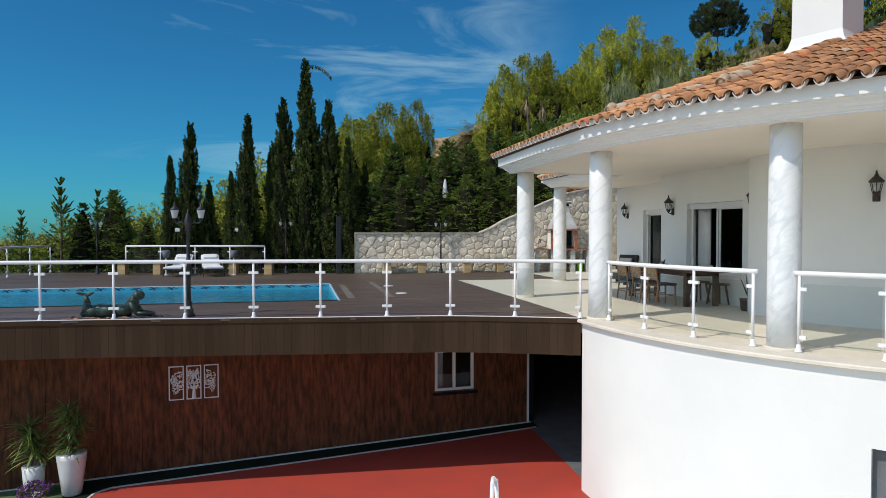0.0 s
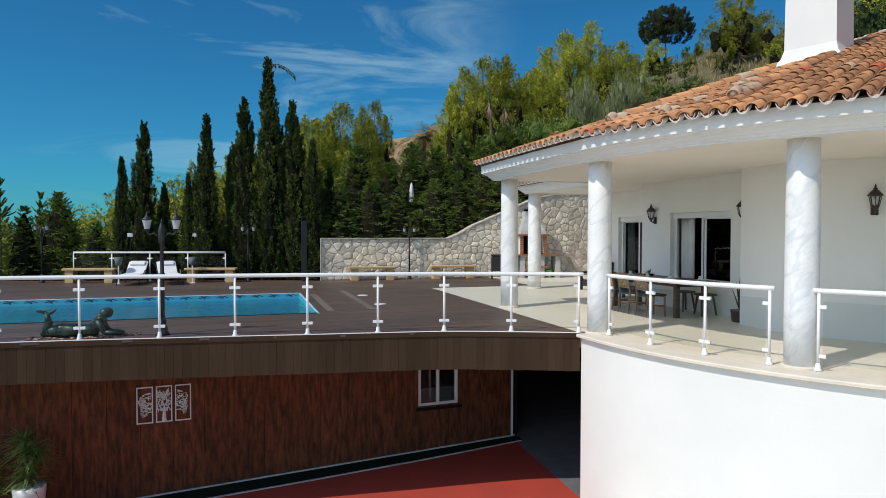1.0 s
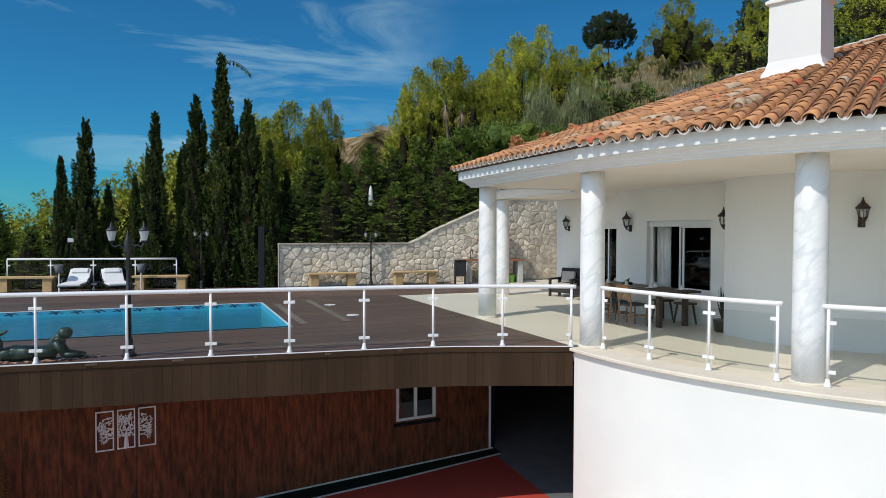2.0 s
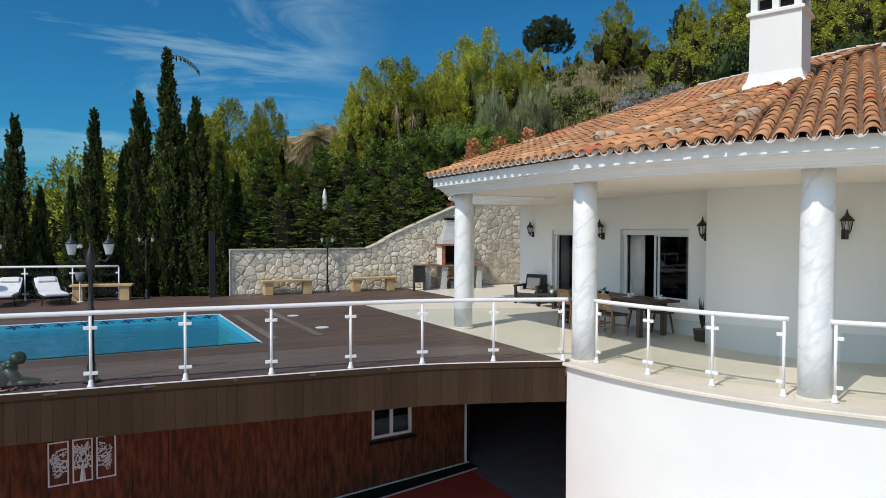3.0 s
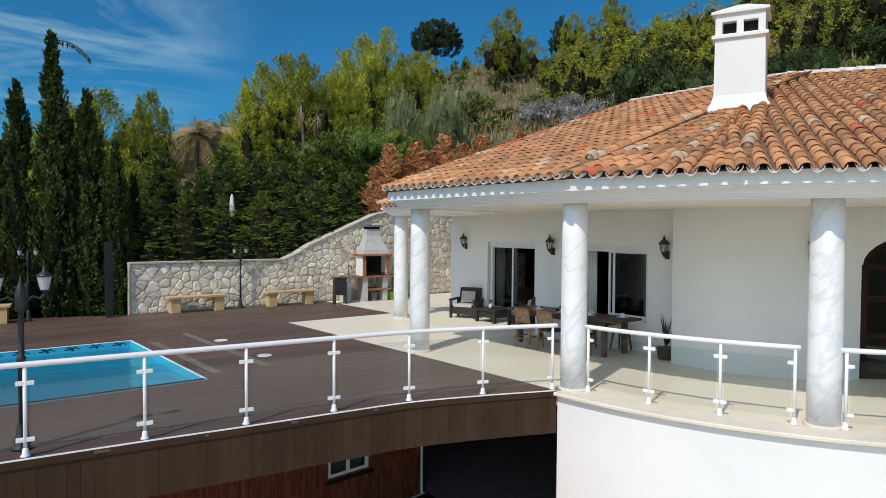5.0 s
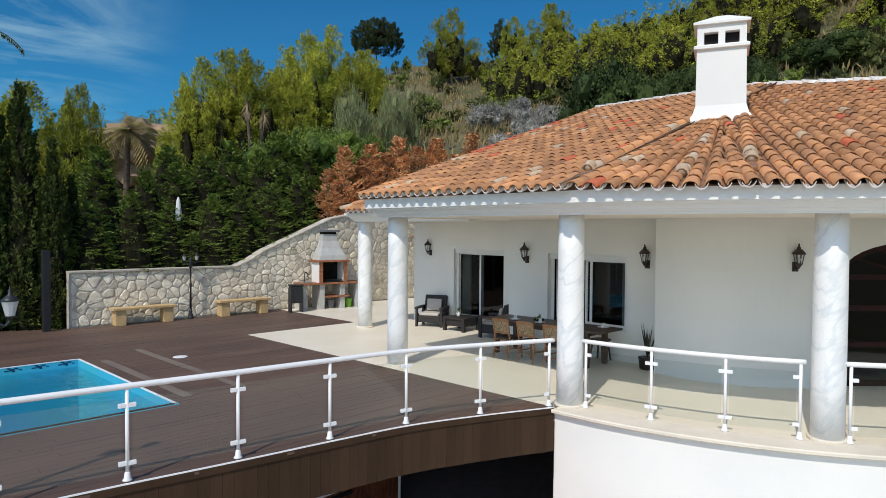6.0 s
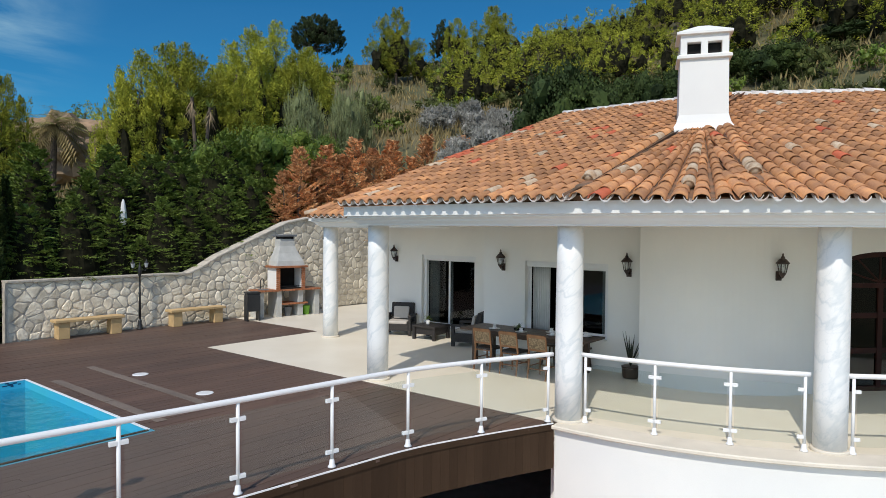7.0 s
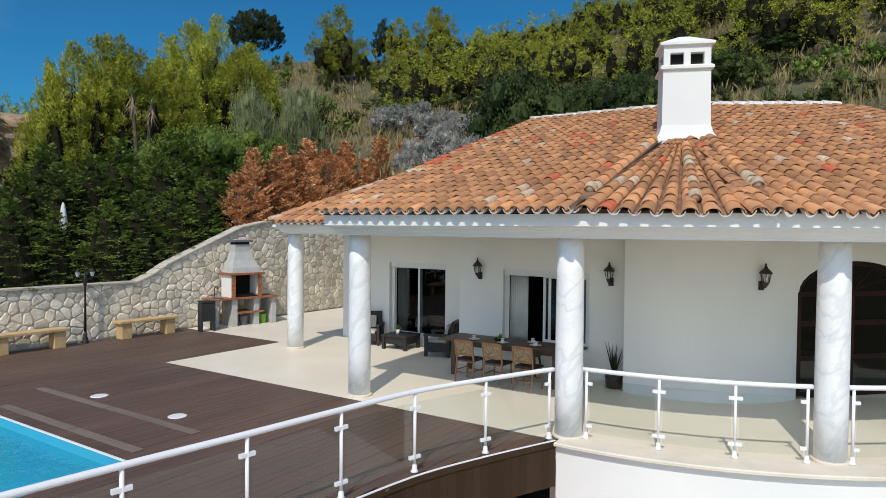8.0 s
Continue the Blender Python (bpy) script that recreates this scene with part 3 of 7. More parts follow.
# ---- house walls ----
def wall_with_opening(name, label, x0, x1, y0, y1, z1, oy0, oy1, oz0, oz1):
    """A thick wall in one piece, pierced by a rectangular opening."""
    bm = bmesh.new()
    rings = [[bm.verts.new((x, a, c)) for a, c in ((ya, za), (yb, za), (yb, zb), (ya, zb))] for x in (x0, x1) for ya, yb, za, zb in ((y0, y1, 0.0, z1), (oy0, oy1, oz0, oz1))]
    front, hole, back, rear_hole = rings
    for k in range(4):
        n = (k + 1) % 4
        for p, q in ((front, hole), (back, rear_hole), (front, back), (hole, rear_hole)):
            bm.faces.new((p[k], p[n], q[n], q[k]))
    bmesh.ops.recalc_face_normals(bm, faces=bm.faces[:])
    return tagged(part(name, bm, PLASTER), label, "wall", kind="structure")


D1 = (16.45, 18.34, 0.22, 2.22)
D2 = (12.12, 14.15, 0.62, 2.23)
wall_with_opening("wall_porch_1", "white plaster house wall with a sliding door", 10.25, 10.5, 15.3, 20.03, 3.0, *D1)
wall_with_opening("wall_porch_2", "white plaster house wall with a wide window", 9.05, 9.3, 11.2, 15.3, 3.0, *D2)
bm = bmesh.new()
box(bm, 9.3, 10.25, 15.05, 15.3, 0, 3.0)
tagged(part("wall_return", bm, PLASTER), "short white plaster return wall of the porch", "wall", kind="structure")
BAY = Vector((10.9, 10.6))
bay = [Vector((BAY.x + 2.48 * math.cos(radians(a)), BAY.y + 2.48 * math.sin(radians(a)), 0)) for a in np.linspace(166, 244, 27)]
bm = bmesh.new()
sweep(bm, [Vector((9.05, bay[0].y, 0))] + bay, [(-0.2, 0.0), (0.0, 0.0), (0.0, 3.0), (-0.2, 3.0)])
tagged(part("wall_bay", bm, PLASTER), "rounded white plaster bay wall of the house", "wall", kind="structure")

# the arched doorway beside the bay
dway = Vector((0.72, -0.69, 0)).normalized()
A0 = bay[-1]
M_ARCH = Matrix.Translation(A0) @ dway.to_track_quat("X", "Z").to_matrix().to_4x4()


def arch_outline(w, spring, rise, seg=16):
    return [(w / 2 + w / 2 * math.cos(math.pi * k / seg), spring + rise * math.sin(math.pi * k / seg)) for k in range(seg + 1)]


def arch_wall():
    w, spring, rise, length = 2.5, 2.0, 0.58, 7.0
    bm = bmesh.new()
    arc = arch_outline(w, spring, rise)
    for y in (0.0, 0.2):
        top = [bm.verts.new((x + 0.02, y, 3.0)) for x, z in arc]
        low = [bm.verts.new((x + 0.02, y, z)) for x, z in arc]
        for k in range(len(arc) - 1):
            bm.faces.new((low[k], low[k + 1], top[k + 1], top[k]))
    bmesh.ops.recalc_face_normals(bm, faces=bm.faces[:])
    box(bm, w + 0.02, length, 0.0, 0.2, 0, 3.0)
    box(bm, -0.05, 0.02, -0.003, 0.2, spring, 3.0)
    wall = part("wall_arch", bm, PLASTER)
    wall.matrix_basis = M_ARCH
    tagged(wall, "white plaster wall round the arched doorway", "wall", kind="structure")
    door = thing("door_2", "dark mahogany arched double door with glazing", "door", M_ARCH, kind="structure")
    bm = bmesh.new()
    box(bm, 0.03, 0.14, 0.06, 0.13, 0, spring)
    box(bm, w - 0.10, w + 0.01, 0.06, 0.13, 0, spring)
    box(bm, 0.141, w - 0.101, 0.06, 0.13, spring - 0.09, spring)
    box(bm, w / 2 - 0.03, w / 2 + 0.07, 0.06, 0.13, 0, spring - 0.091)
    for z in (0.0, 0.7, 1.35):
        box(bm, 0.141, w / 2 - 0.031, 0.07, 0.12, z, z + 0.10)
        box(bm, w / 2 + 0.071, w - 0.101, 0.07, 0.12, z, z + 0.10)
    part("door_frame", bm, DOORWOOD, door)
    bm = bmesh.new()
    outer, inner = arch_outline(w, spring, rise), arch_outline(w - 0.2, spring, rise - 0.1)
    for k in range(len(outer) - 1):
        q = [(outer[k][0] + 0.02, outer[k][1]), (outer[k + 1][0] + 0.02, outer[k + 1][1]), (inner[k + 1][0] + 0.12, inner[k + 1][1]), (inner[k][0] + 0.12, inner[k][1])]
        f = [bm.verts.new((x, 0.06, z)) for x, z in q]
        b = [bm.verts.new((x, 0.13, z)) for x, z in q]
        bm.faces.new(f)
        bm.faces.new(b[::-1])
        for i in range(4):
            bm.faces.new((f[i], b[i], b[(i + 1) % 4], f[(i + 1) % 4]))
    part("arch_frame", bm, DOORWOOD, door)
    part("pane", boxed(0.1, w - 0.08, 0.09, 0.096, 0.05, spring + rise - 0.06), DARKGLASS, door)
    bm = bmesh.new()
    for a in (35, 65, 90, 115, 145):
        rod(bm, (w / 2 + 0.02, 0.09, spring + 0.01), (w / 2 + 0.02 + 1.15 * math.cos(radians(a)), 0.09, spring + 0.52 * math.sin(radians(a))), 0.018, seg=6)
    part("fanlight_bars", bm, DOORWOOD, door)


arch_wall()

# closing walls and rooms, hardly seen; near-black colour stands for the rooms' shade
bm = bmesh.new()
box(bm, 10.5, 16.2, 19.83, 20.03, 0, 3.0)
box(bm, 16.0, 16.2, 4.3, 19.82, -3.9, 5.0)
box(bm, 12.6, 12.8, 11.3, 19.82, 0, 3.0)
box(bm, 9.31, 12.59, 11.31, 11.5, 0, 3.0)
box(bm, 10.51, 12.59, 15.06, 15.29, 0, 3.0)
tagged(part("wall_inner", bm, DARK), "inner house walls coloured near-black for the rooms' shade", "wall", kind="structure")


def sliding_door(name, label, x, o, leaves):
    """A two-leaf sliding glass door or window in a wall that faces west; leaves: the near and far side of each leaf."""
    y0, y1, z0, z1 = o
    root = thing(name, label, "door", kind="structure")
    bm = bmesh.new()
    box(bm, x + 0.12, x + 0.20, y0, y0 + 0.045, z0, z1)
    box(bm, x + 0.12, x + 0.20, y1 - 0.045, y1, z0, z1)
    box(bm, x + 0.12, x + 0.20, y0 + 0.046, y1 - 0.046, z1 - 0.10, z1)
    box(bm, x + 0.12, x + 0.20, y0 + 0.046, y1 - 0.046, z0, z0 + 0.04)
    part("door_frame", bm, FRAMEWHITE, root)
    part("track", boxed(x + 0.10, x + 0.12, y1 - 0.11, y1 - 0.06, z0 + 0.04, z1 - 0.131), FRAMEWHITE, root, "slim white shutter guide")
    part("shutter_box", boxed(x + 0.07, x + 0.119, y0 + 0.002, y1 - 0.002, z1 - 0.13, z1 - 0.002, 0.006), FRAMEWHITE, root, "white roller shutter box")
    part("track", boxed(x + 0.10, x + 0.12, y0 + 0.01, y0 + 0.055, z0 + 0.04, z1 - 0.131), FRAMEWHITE, root, "slim white shutter guide")
    for (a, b), dx in zip(leaves, (0.13, 0.165)):
        bm = bmesh.new()
        box(bm, x + dx, x + dx + 0.03, a, a + 0.06, z0 + 0.041, z1 - 0.101)
        box(bm, x + dx, x + dx + 0.03, b - 0.06, b, z0 + 0.041, z1 - 0.101)
        box(bm, x + dx, x + dx + 0.03, a + 0.061, b - 0.061, z1 - 0.16, z1 - 0.101)
        box(bm, x + dx, x + dx + 0.03, a + 0.061, b - 0.061, z0 + 0.041, z0 + 0.11)
        leaf = part("door_leaf", bm, FRAMEWHITE, root)
        part("pane", boxed(x + dx + 0.012, x + dx + 0.018, a + 0.061, b - 0.061, z0 + 0.11, z1 - 0.16), DARKGLASS, leaf)
    return root


sliding_door("door_3", "white sliding glass door under the porch", 10.25, D1, ((16.52, 17.46), (17.34, 18.28)))
sliding_door("window_2", "white sliding glass window slid open beside a curtain", 9.05, D2, ((12.18, 13.10), (12.26, 13.24)))


def curtain(x, y0, y1, z0, z1):
    bm = bmesh.new()
    pts = [Vector((x + 0.035 * math.sin(k * 1.25), y0 + (y1 - y0) * k / 44, 0)) for k in range(45)]
    sweep(bm, pts, [(-0.004, z0), (0.004, z0), (0.004, z1), (-0.004, z1)])
    return tagged(part("curtain", bm, WHITECLOTH, smooth=True), "white curtain hanging inside the window", "curtain", "curtains")


curtain(9.36, 13.68, 14.10, 0.64, 2.2)
curtain(10.56, 17.95, 18.25, 0.24, 2.2)

# ---- roof ----
L_PLANE = (1.825, 0.333, 0.0)
C_PLANE = (0.911, 0.33, 0.087)
R_PLANE = (0.406, 0.296, 0.17)
W_PLANE = (3.2 - 0.50 * 7.45, 0.50, 0.0)


def plane_z(p, x, y):
    return p[0] + p[1] * x + p[2] * y


def slab(bm, outline, plane, thick=0.07):
    hi = [bm.verts.new((x, y, plane_z(plane, x, y))) for x, y in outline]
    lo = [bm.verts.new((x, y, plane_z(plane, x, y) - thick)) for x, y in outline]
    n = len(outline)
    bm.faces.new(hi)
    bm.faces.new(list(reversed(lo)))
    for k in range(n):
        bm.faces.new((lo[k], lo[(k + 1) % n], hi[(k + 1) % n], hi[k]))


R_BED = 7.17
la = math.degrees(math.asin((10.66 - MID.y) / R_BED))
a_l = 180 - la
cpts = [(p.x, p.y) for p in (on_round(R_BED, a) for a in np.linspace(a_l, 201.6, 8))]
rpts = [(p.x, p.y) for p in (on_round(R_BED, a) for a in np.linspace(201.6, 250, 16))]
bm = bmesh.new()
slab(bm, [(4.76, 15.6), (cpts[0][0], 10.66), (11.79, 10.91), (13.35, 11.25), (13.35, 15.6)], L_PLANE)
slab(bm, cpts + [(11.79, 10.91)], C_PLANE)
slab(bm, rpts + [(15.2, 8.03), (13.35, 11.25), (11.79, 10.91)], R_PLANE)
slab(bm, [(7.6, 15.67), (10.3, 15.67), (10.3, 17.35), (7.6, 20.05)], W_PLANE)
slab(bm, [(13.35, 15.6), (13.35, 11.25), (15.2, 8.03), (16.4, 8.03), (16.4, 15.6)], (6.27 + 0.3 * 13.35, -0.3, 0.0))
slab(bm, [(7.6, 20.05), (10.3, 17.35), (16.4, 17.35), (16.4, 20.6)], (3.2 + 0.5 * 20.2, 0.0, -0.5))
slab(bm, [(10.3, 15.67), (10.3, 17.35), (16.4, 17.35), (16.4, 15.67)], (4.62, 0.0, 0.0))
bmesh.ops.recalc_face_normals(bm, faces=bm.faces[:])
roof = tagged(part("roof", bm, PAN), "hipped terracotta barrel tile roof", "roof", kind="structure")

# soffit and cornice
SOFFIT = [(4.97, 15.25), (4.95, 10.9)] + [(p.x, p.y) for p in (on_round(6.97, a) for a in np.linspace(180.5, 250, 26))] + [(16.2, 4.4), (16.2, 20.4), (7.80, 19.8), (7.80, 15.25)]
bm = bmesh.new()
prism(bm, SOFFIT, 3.0, 3.08)
tagged(part("ceiling", bm, CREAM), "smooth cream plaster porch ceiling", "ceiling", kind="structure")
CORNICE = [(-0.12, 2.985), (0.0, 2.985), (0.0, 3.01), (0.02, 3.015), (0.05, 3.05), (0.07, 3.055), (0.09, 3.09), (0.14, 3.12), (0.165, 3.125), (0.17, 3.148), (0.213, 3.158), (0.212, 3.335), (-0.12, 3.335)]
eave_main = [Vector((7.9, 15.28, 0)), Vector((4.96, 15.28, 0)), Vector((4.92, 12.5, 0))] + [on_round(7.0, a) for a in np.linspace(181, 250, 40)]
bm = bmesh.new()
sweep(bm, eave_main, CORNICE)
tagged(part("trim_eave", bm, PLASTER), "moulded white plaster cornice under the eave", "trim", kind="structure")
bm = bmesh.new()
sweep(bm, [Vector((12, 19.85, 0)), Vector((7.82, 19.85, 0)), Vector((7.82, 15.50, 0))], [(o, u - 0.02) for o, u in CORNICE])
tagged(part("trim_eave_2", bm, PLASTER), "moulded white plaster cornice of the rear porch", "trim", kind="structure")
bm = bmesh.new()
box(bm, 5.1, 7.9, 15.30, 15.40, 3.081, 3.36)
tagged(part("trim_gable", bm, PLASTER), "white plaster filling under the roof's verge", "trim", kind="structure")


def marble_column(x, y):
    root = thing("marble_column", "round white marble column with grey veins on a cream base", "column", pose(x, y, 0), group="porch columns")
    part("shaft", lathe(bmesh.new(), [(0.205, 0.045), (0.208, 0.8), (0.207, 1.6), (0.203, 2.4), (0.196, 3.0)], 32), MARBLE, root, smooth=True)
    part("base", lathe(bmesh.new(), [(0.238, 0.0), (0.242, 0.012), (0.242, 0.034), (0.232, 0.045), (0.16, 0.045)], 32), COPING, root, "cream stone base ring")
    return root


for x, y in ((5.29, 10.97), (6.33, 7.62), (5.34, 15.15), (8.12, 19.75)):
    marble_column(x, y)
# two more carry the eave further round
for a in (232.0,):
    p = on_round(6.62, a)
    marble_column(p.x, p.y)

# ---- chimney ----
M_CH = Matrix.Translation((9.50, 10.42, 0)) @ pose(0, 0, 0, 0, 0, 22.5)
chimney = thing("chimney", "white plaster chimney with a vented cap on the roof", "chimney", M_CH)


def loft(bm, rings):
    """Joins stacked rectangles: (half x, half y, z)."""
    vs = [[bm.verts.new((sx * a, sy * b, z)) for sx, sy in ((-1, -1), (1, -1), (1, 1), (-1, 1))] for a, b, z in rings]
    for p, q in zip(vs, vs[1:]):
        for k in range(4):
            bm.faces.new((p[k], p[(k + 1) % 4], q[(k + 1) % 4], q[k]))
    bm.faces.new(vs[0][::-1])
    bm.faces.new(vs[-1])
    return bm


part("shaft", loft(bmesh.new(), [(0.52, 0.58, 4.2), (0.52, 0.57, 4.86), (0.44, 0.49, 4.99), (0.40, 0.445, 5.15), (0.39, 0.435, 6.15), (0.39, 0.435, 6.2)]), PLASTER, chimney)
part("ledge", loft(bmesh.new(), [(0.40, 0.44, 6.2), (0.445, 0.49, 6.22), (0.445, 0.49, 6.27), (0.40, 0.44, 6.3)]), PLASTER, chimney)
for sx in (-1, 1):
    for sy in (-1, 0, 1):
        part("vent_pier", boxed(sx * 0.34 - 0.055, sx * 0.34 + 0.055, sy * 0.37 - 0.06, sy * 0.37 + 0.06, 6.3, 6.53), PLASTER, chimney)
part("vent_head", boxed(-0.395, 0.395, -0.43, 0.43, 6.53, 6.66), PLASTER, chimney)
part("cap", loft(bmesh.new(), [(0.40, 0.44, 6.66), (0.455, 0.50, 6.675), (0.455, 0.50, 6.72), (0.02, 0.10, 6.93)]), PLASTER, chimney)
part("flue", boxed(-0.26, 0.26, -0.30, 0.30, 6.301, 6.52), SOOT, chimney, "sooty flue opening")

# ---- stone wall ----
WALL_TOP = ((2.05, 1.50), (6.9, 1.50), (7.4, 1.70), (7.92, 2.00), (9.36, 2.60), (10.63, 3.12), (11.7, 3.32), (16.5, 3.45))
bm = bmesh.new()
lo = [bm.verts.new((x, y, -0.3)) for y in (24.93, 25.3) for x, z in WALL_TOP]
hi = [bm.verts.new((x, y, z)) for y in (24.93, 25.3) for x, z in WALL_TOP]
n = len(WALL_TOP)
for k in range(n - 1):
    bm.faces.new((lo[k], lo[k + 1], hi[k + 1], hi[k]))
    bm.faces.new((lo[n + k + 1], lo[n + k], hi[n + k], hi[n + k + 1]))
    bm.faces.new((hi[k], hi[k + 1], hi[n + k + 1], hi[n + k]))
bm.faces.new((lo[0], hi[0], hi[n], lo[n]))
bm.faces.new((lo[n - 1], lo[2 * n - 1], hi[2 * n - 1], hi[n - 1]))
bmesh.ops.recalc_face_normals(bm, faces=bm.faces[:])
stone_wall = tagged(part("wall_stone", bm, MORTAR), "pale rubble stone garden wall stepping up the slope", "wall", kind="structure")
bm = bmesh.new()
for (xa, za), (xb, zb) in zip(WALL_TOP, WALL_TOP[1:]):
    k = max(1, round(math.hypot(xb - xa, zb - za) / 0.28))
    for i in range(k):
        t0, t1 = i / k, (i + 0.96) / k
        xc, zc = xa + (xb - xa) * (t0 + t1) / 2, za + (zb - za) * (t0 + t1) / 2
        box(bm, -0.14, 0.13, 24.87, 25.32, -0.002, 0.045, Matrix.Translation((xc, 0, zc)) @ pose(0, 0, 0, 0, -math.degrees(math.atan2(zb - za, xb - xa)), 0))
part("coping", bm, MORTAR, stone_wall, "thin weathered stone capping")


# ---- railings ----
def railing(name, label, posts, line, ends=(0.0, 0.0)):
    """Round top rail on slim posts with clamped glass panes between them."""
    root = thing(name, label, "railing")
    bm = bmesh.new()
    sweep(bm, [Vector((p.x, p.y, 0)) for p in line], ring_section(0.034, 12, 1.035))
    part("top_rail", bm, STEEL, root, smooth=True)
    n = len(posts)
    for i, p in enumerate(posts):
        p = Vector(p)
        a, b = Vector(posts[max(0, i - 1)]), Vector(posts[min(n - 1, i + 1)])
        d = (b - a).normalized()
        turn = math.degrees(math.atan2(d.y, d.x))
        bm = bmesh.new()
        rod(bm, (0, 0, 0.05), (0, 0, 1.01), 0.021, seg=12)
        lathe(bm, [(0.052, 0.0), (0.052, 0.012), (0.036, 0.03), (0.030, 0.085), (0.0215, 0.10)], 14)
        post = part("post", bm, STEEL, root, smooth=True)
        post.matrix_basis = pose(p.x, p.y, 0.008, 0, 0, turn)
        for z in (0.19, 0.82):
            x0, x1 = (-0.09 if i else 0.0), (0.09 if i < n - 1 else 0.0)
            part("clamp", boxed(x0, x1, -0.019, 0.019, z - 0.024, z + 0.024, 0.006), STEEL, post)
    for a, b in zip(posts, posts[1:]):
        a, b = Vector(a), Vector(b)
        d = (b - a).normalized()
        turn = math.degrees(math.atan2(d.y, d.x))
        w = (b - a).length
        pane = part("glass_pane", boxed(0.05, w - 0.05, -0.004, 0.004, 0.10, 0.90), GLASS, root, "clear glass pane")
        pane.visible_shadow = False
        pane.matrix_basis = pose(a.x, a.y, 0, 0, 0, turn)
    return root


railing("deck_railing", "white steel railing with glass panes along the deck edge", DECK_POSTS, [Vector((-9.4, 13.28))] + RAIL_LINE + [Vector((5.06, 11.12))])


def angle_of(x, y):
    return math.degrees(math.atan2(y - MID.y, x - MID.x)) % 360


def round_railing(angles):
    posts = [on_round(R_RAIL, a).to_2d() for a in angles]
    line = [on_round(R_RAIL, a).to_2d() for a in np.linspace(angles[0] - 0.5, angles[-1] + 0.5, 24)]
    return railing("terrace_railing", "curved white steel railing with glass panes on the terrace coping", posts, line)


round_railing([181.6, 190.6, 199.2, 207.1])
round_railing([212.2, 220.5, 229.0])

far_posts = [(-6.40, 26.75), (-5.12, 26.43), (-3.84, 26.11), (-2.56, 25.80), (-1.28, 25.48)]
railing("rear_railing", "white steel railing with dark-seeming glass panes behind the loungers", far_posts, [Vector((p[0], p[1])) for p in far_posts])
side_posts = [(-9.9, 23.6), (-9.8, 25.2), (-9.6, 26.6), (-9.4, 28.0)]
railing("side_railing", "white steel railing with glass panes at the deck's far side", side_posts, [Vector(p) for p in side_posts])


# ---- lamps ----
LAMPGLASS = material("milky_lamp_glass", (0.70, 0.74, 0.76), rough=0.2, spec=0.6, vary=0.06, scale=9, bump=0.0, translucent=0.4)


def lantern_head(parent, at, glass, s=1.0):
    """A tapered glass lantern with a domed cap and finial."""
    x, y, z = at
    head = part("lantern", lathe(bmesh.new(), [(0.012 * s, -0.05 * s), (0.03 * s, -0.03 * s), (0.055 * s, 0.0), (0.06 * s, 0.012 * s)], 12, at), BLACK, parent)
    part("lantern_glass", lathe(bmesh.new(), [(0.055 * s, 0.013 * s), (0.10 * s, 0.21 * s)], 10, at, closed=False), glass, head, "milky lantern glass")
    part("bulb", lathe(bmesh.new(), [(0.012 * s, 0.013 * s), (0.018 * s, 0.07 * s), (0.030 * s, 0.11 * s), (0.02 * s, 0.15 * s), (0.004 * s, 0.16 * s)], 10, at), WHITECLOTH, head, "white bulb", smooth=True)
    part("cap", lathe(bmesh.new(), [(0.105 * s, 0.205 * s), (0.112 * s, 0.215 * s), (0.085 * s, 0.245 * s), (0.05 * s, 0.275 * s), (0.022 * s, 0.30 * s), (0.026 * s, 0.345 * s), (0.008 * s, 0.37 * s), (0.004 * s, 0.40 * s)], 12, at), BLACK, head, smooth=True)
    return head


def lamp_post(x, y, height, turn, s=1.0, label="black iron garden lamp post with two milky glass lanterns"):
    root = thing("lamp_post", label, "lamp post", pose(x, y, 0.0, 0, 0, turn), group="garden lamp posts")
    h = height
    part("base", lathe(bmesh.new(), [(0.115 * s, 0.0), (0.115 * s, 0.03), (0.085 * s, 0.06), (0.09 * s, 0.12), (0.06 * s, 0.17), (0.065 * s, 0.24), (0.042 * s, 0.30)], 14), BLACK, root, smooth=True)
    part("pole", lathe(bmesh.new(), [(0.040 * s, 0.3), (0.036 * s, 1.0), (0.048 * s, 1.02), (0.048 * s, 1.06), (0.034 * s, 1.08), (0.030 * s, h - 0.42), (0.055 * s, h - 0.40), (0.062 * s, h - 0.20), (0.045 * s, h - 0.14), (0.03 * s, h - 0.10), (0.012 * s, h - 0.05), (0.004 * s, h)], 14), BLACK, root, smooth=True)
    for sx in (-1, 1):
        bm = bmesh.new()
        pts = [(sx * 0.04 * s, 0, h - 0.30), (sx * 0.12 * s, 0, h - 0.24), (sx * 0.19 * s, 0, h - 0.27), (sx * 0.235 * s, 0, h - 0.22)]
        for a, b in zip(pts, pts[1:]):
            rod(bm, a, b, 0.013 * s, seg=8)
        part("arm", bm, BLACK, root)
        lantern_head(root, (sx * 0.235 * s, 0, h - 0.18), LAMPGLASS, s * 0.78)
    return root


lamp_post(-2.03, 12.98, 2.0, -5, 1.0, "black iron lamp post with two lanterns at the deck edge")
lamp_post(5.30, 24.72, 1.95, -4, 0.8, "slim black lamp post with two lanterns before the stone wall")
lamp_post(-0.5, 25.15, 1.98, -10, 0.8, "slim black lamp post with two lanterns before the cypresses")
lamp_post(-7.35, 26.6, 2.0, -12, 0.8, "slim black lamp post with two lanterns before the conifers")


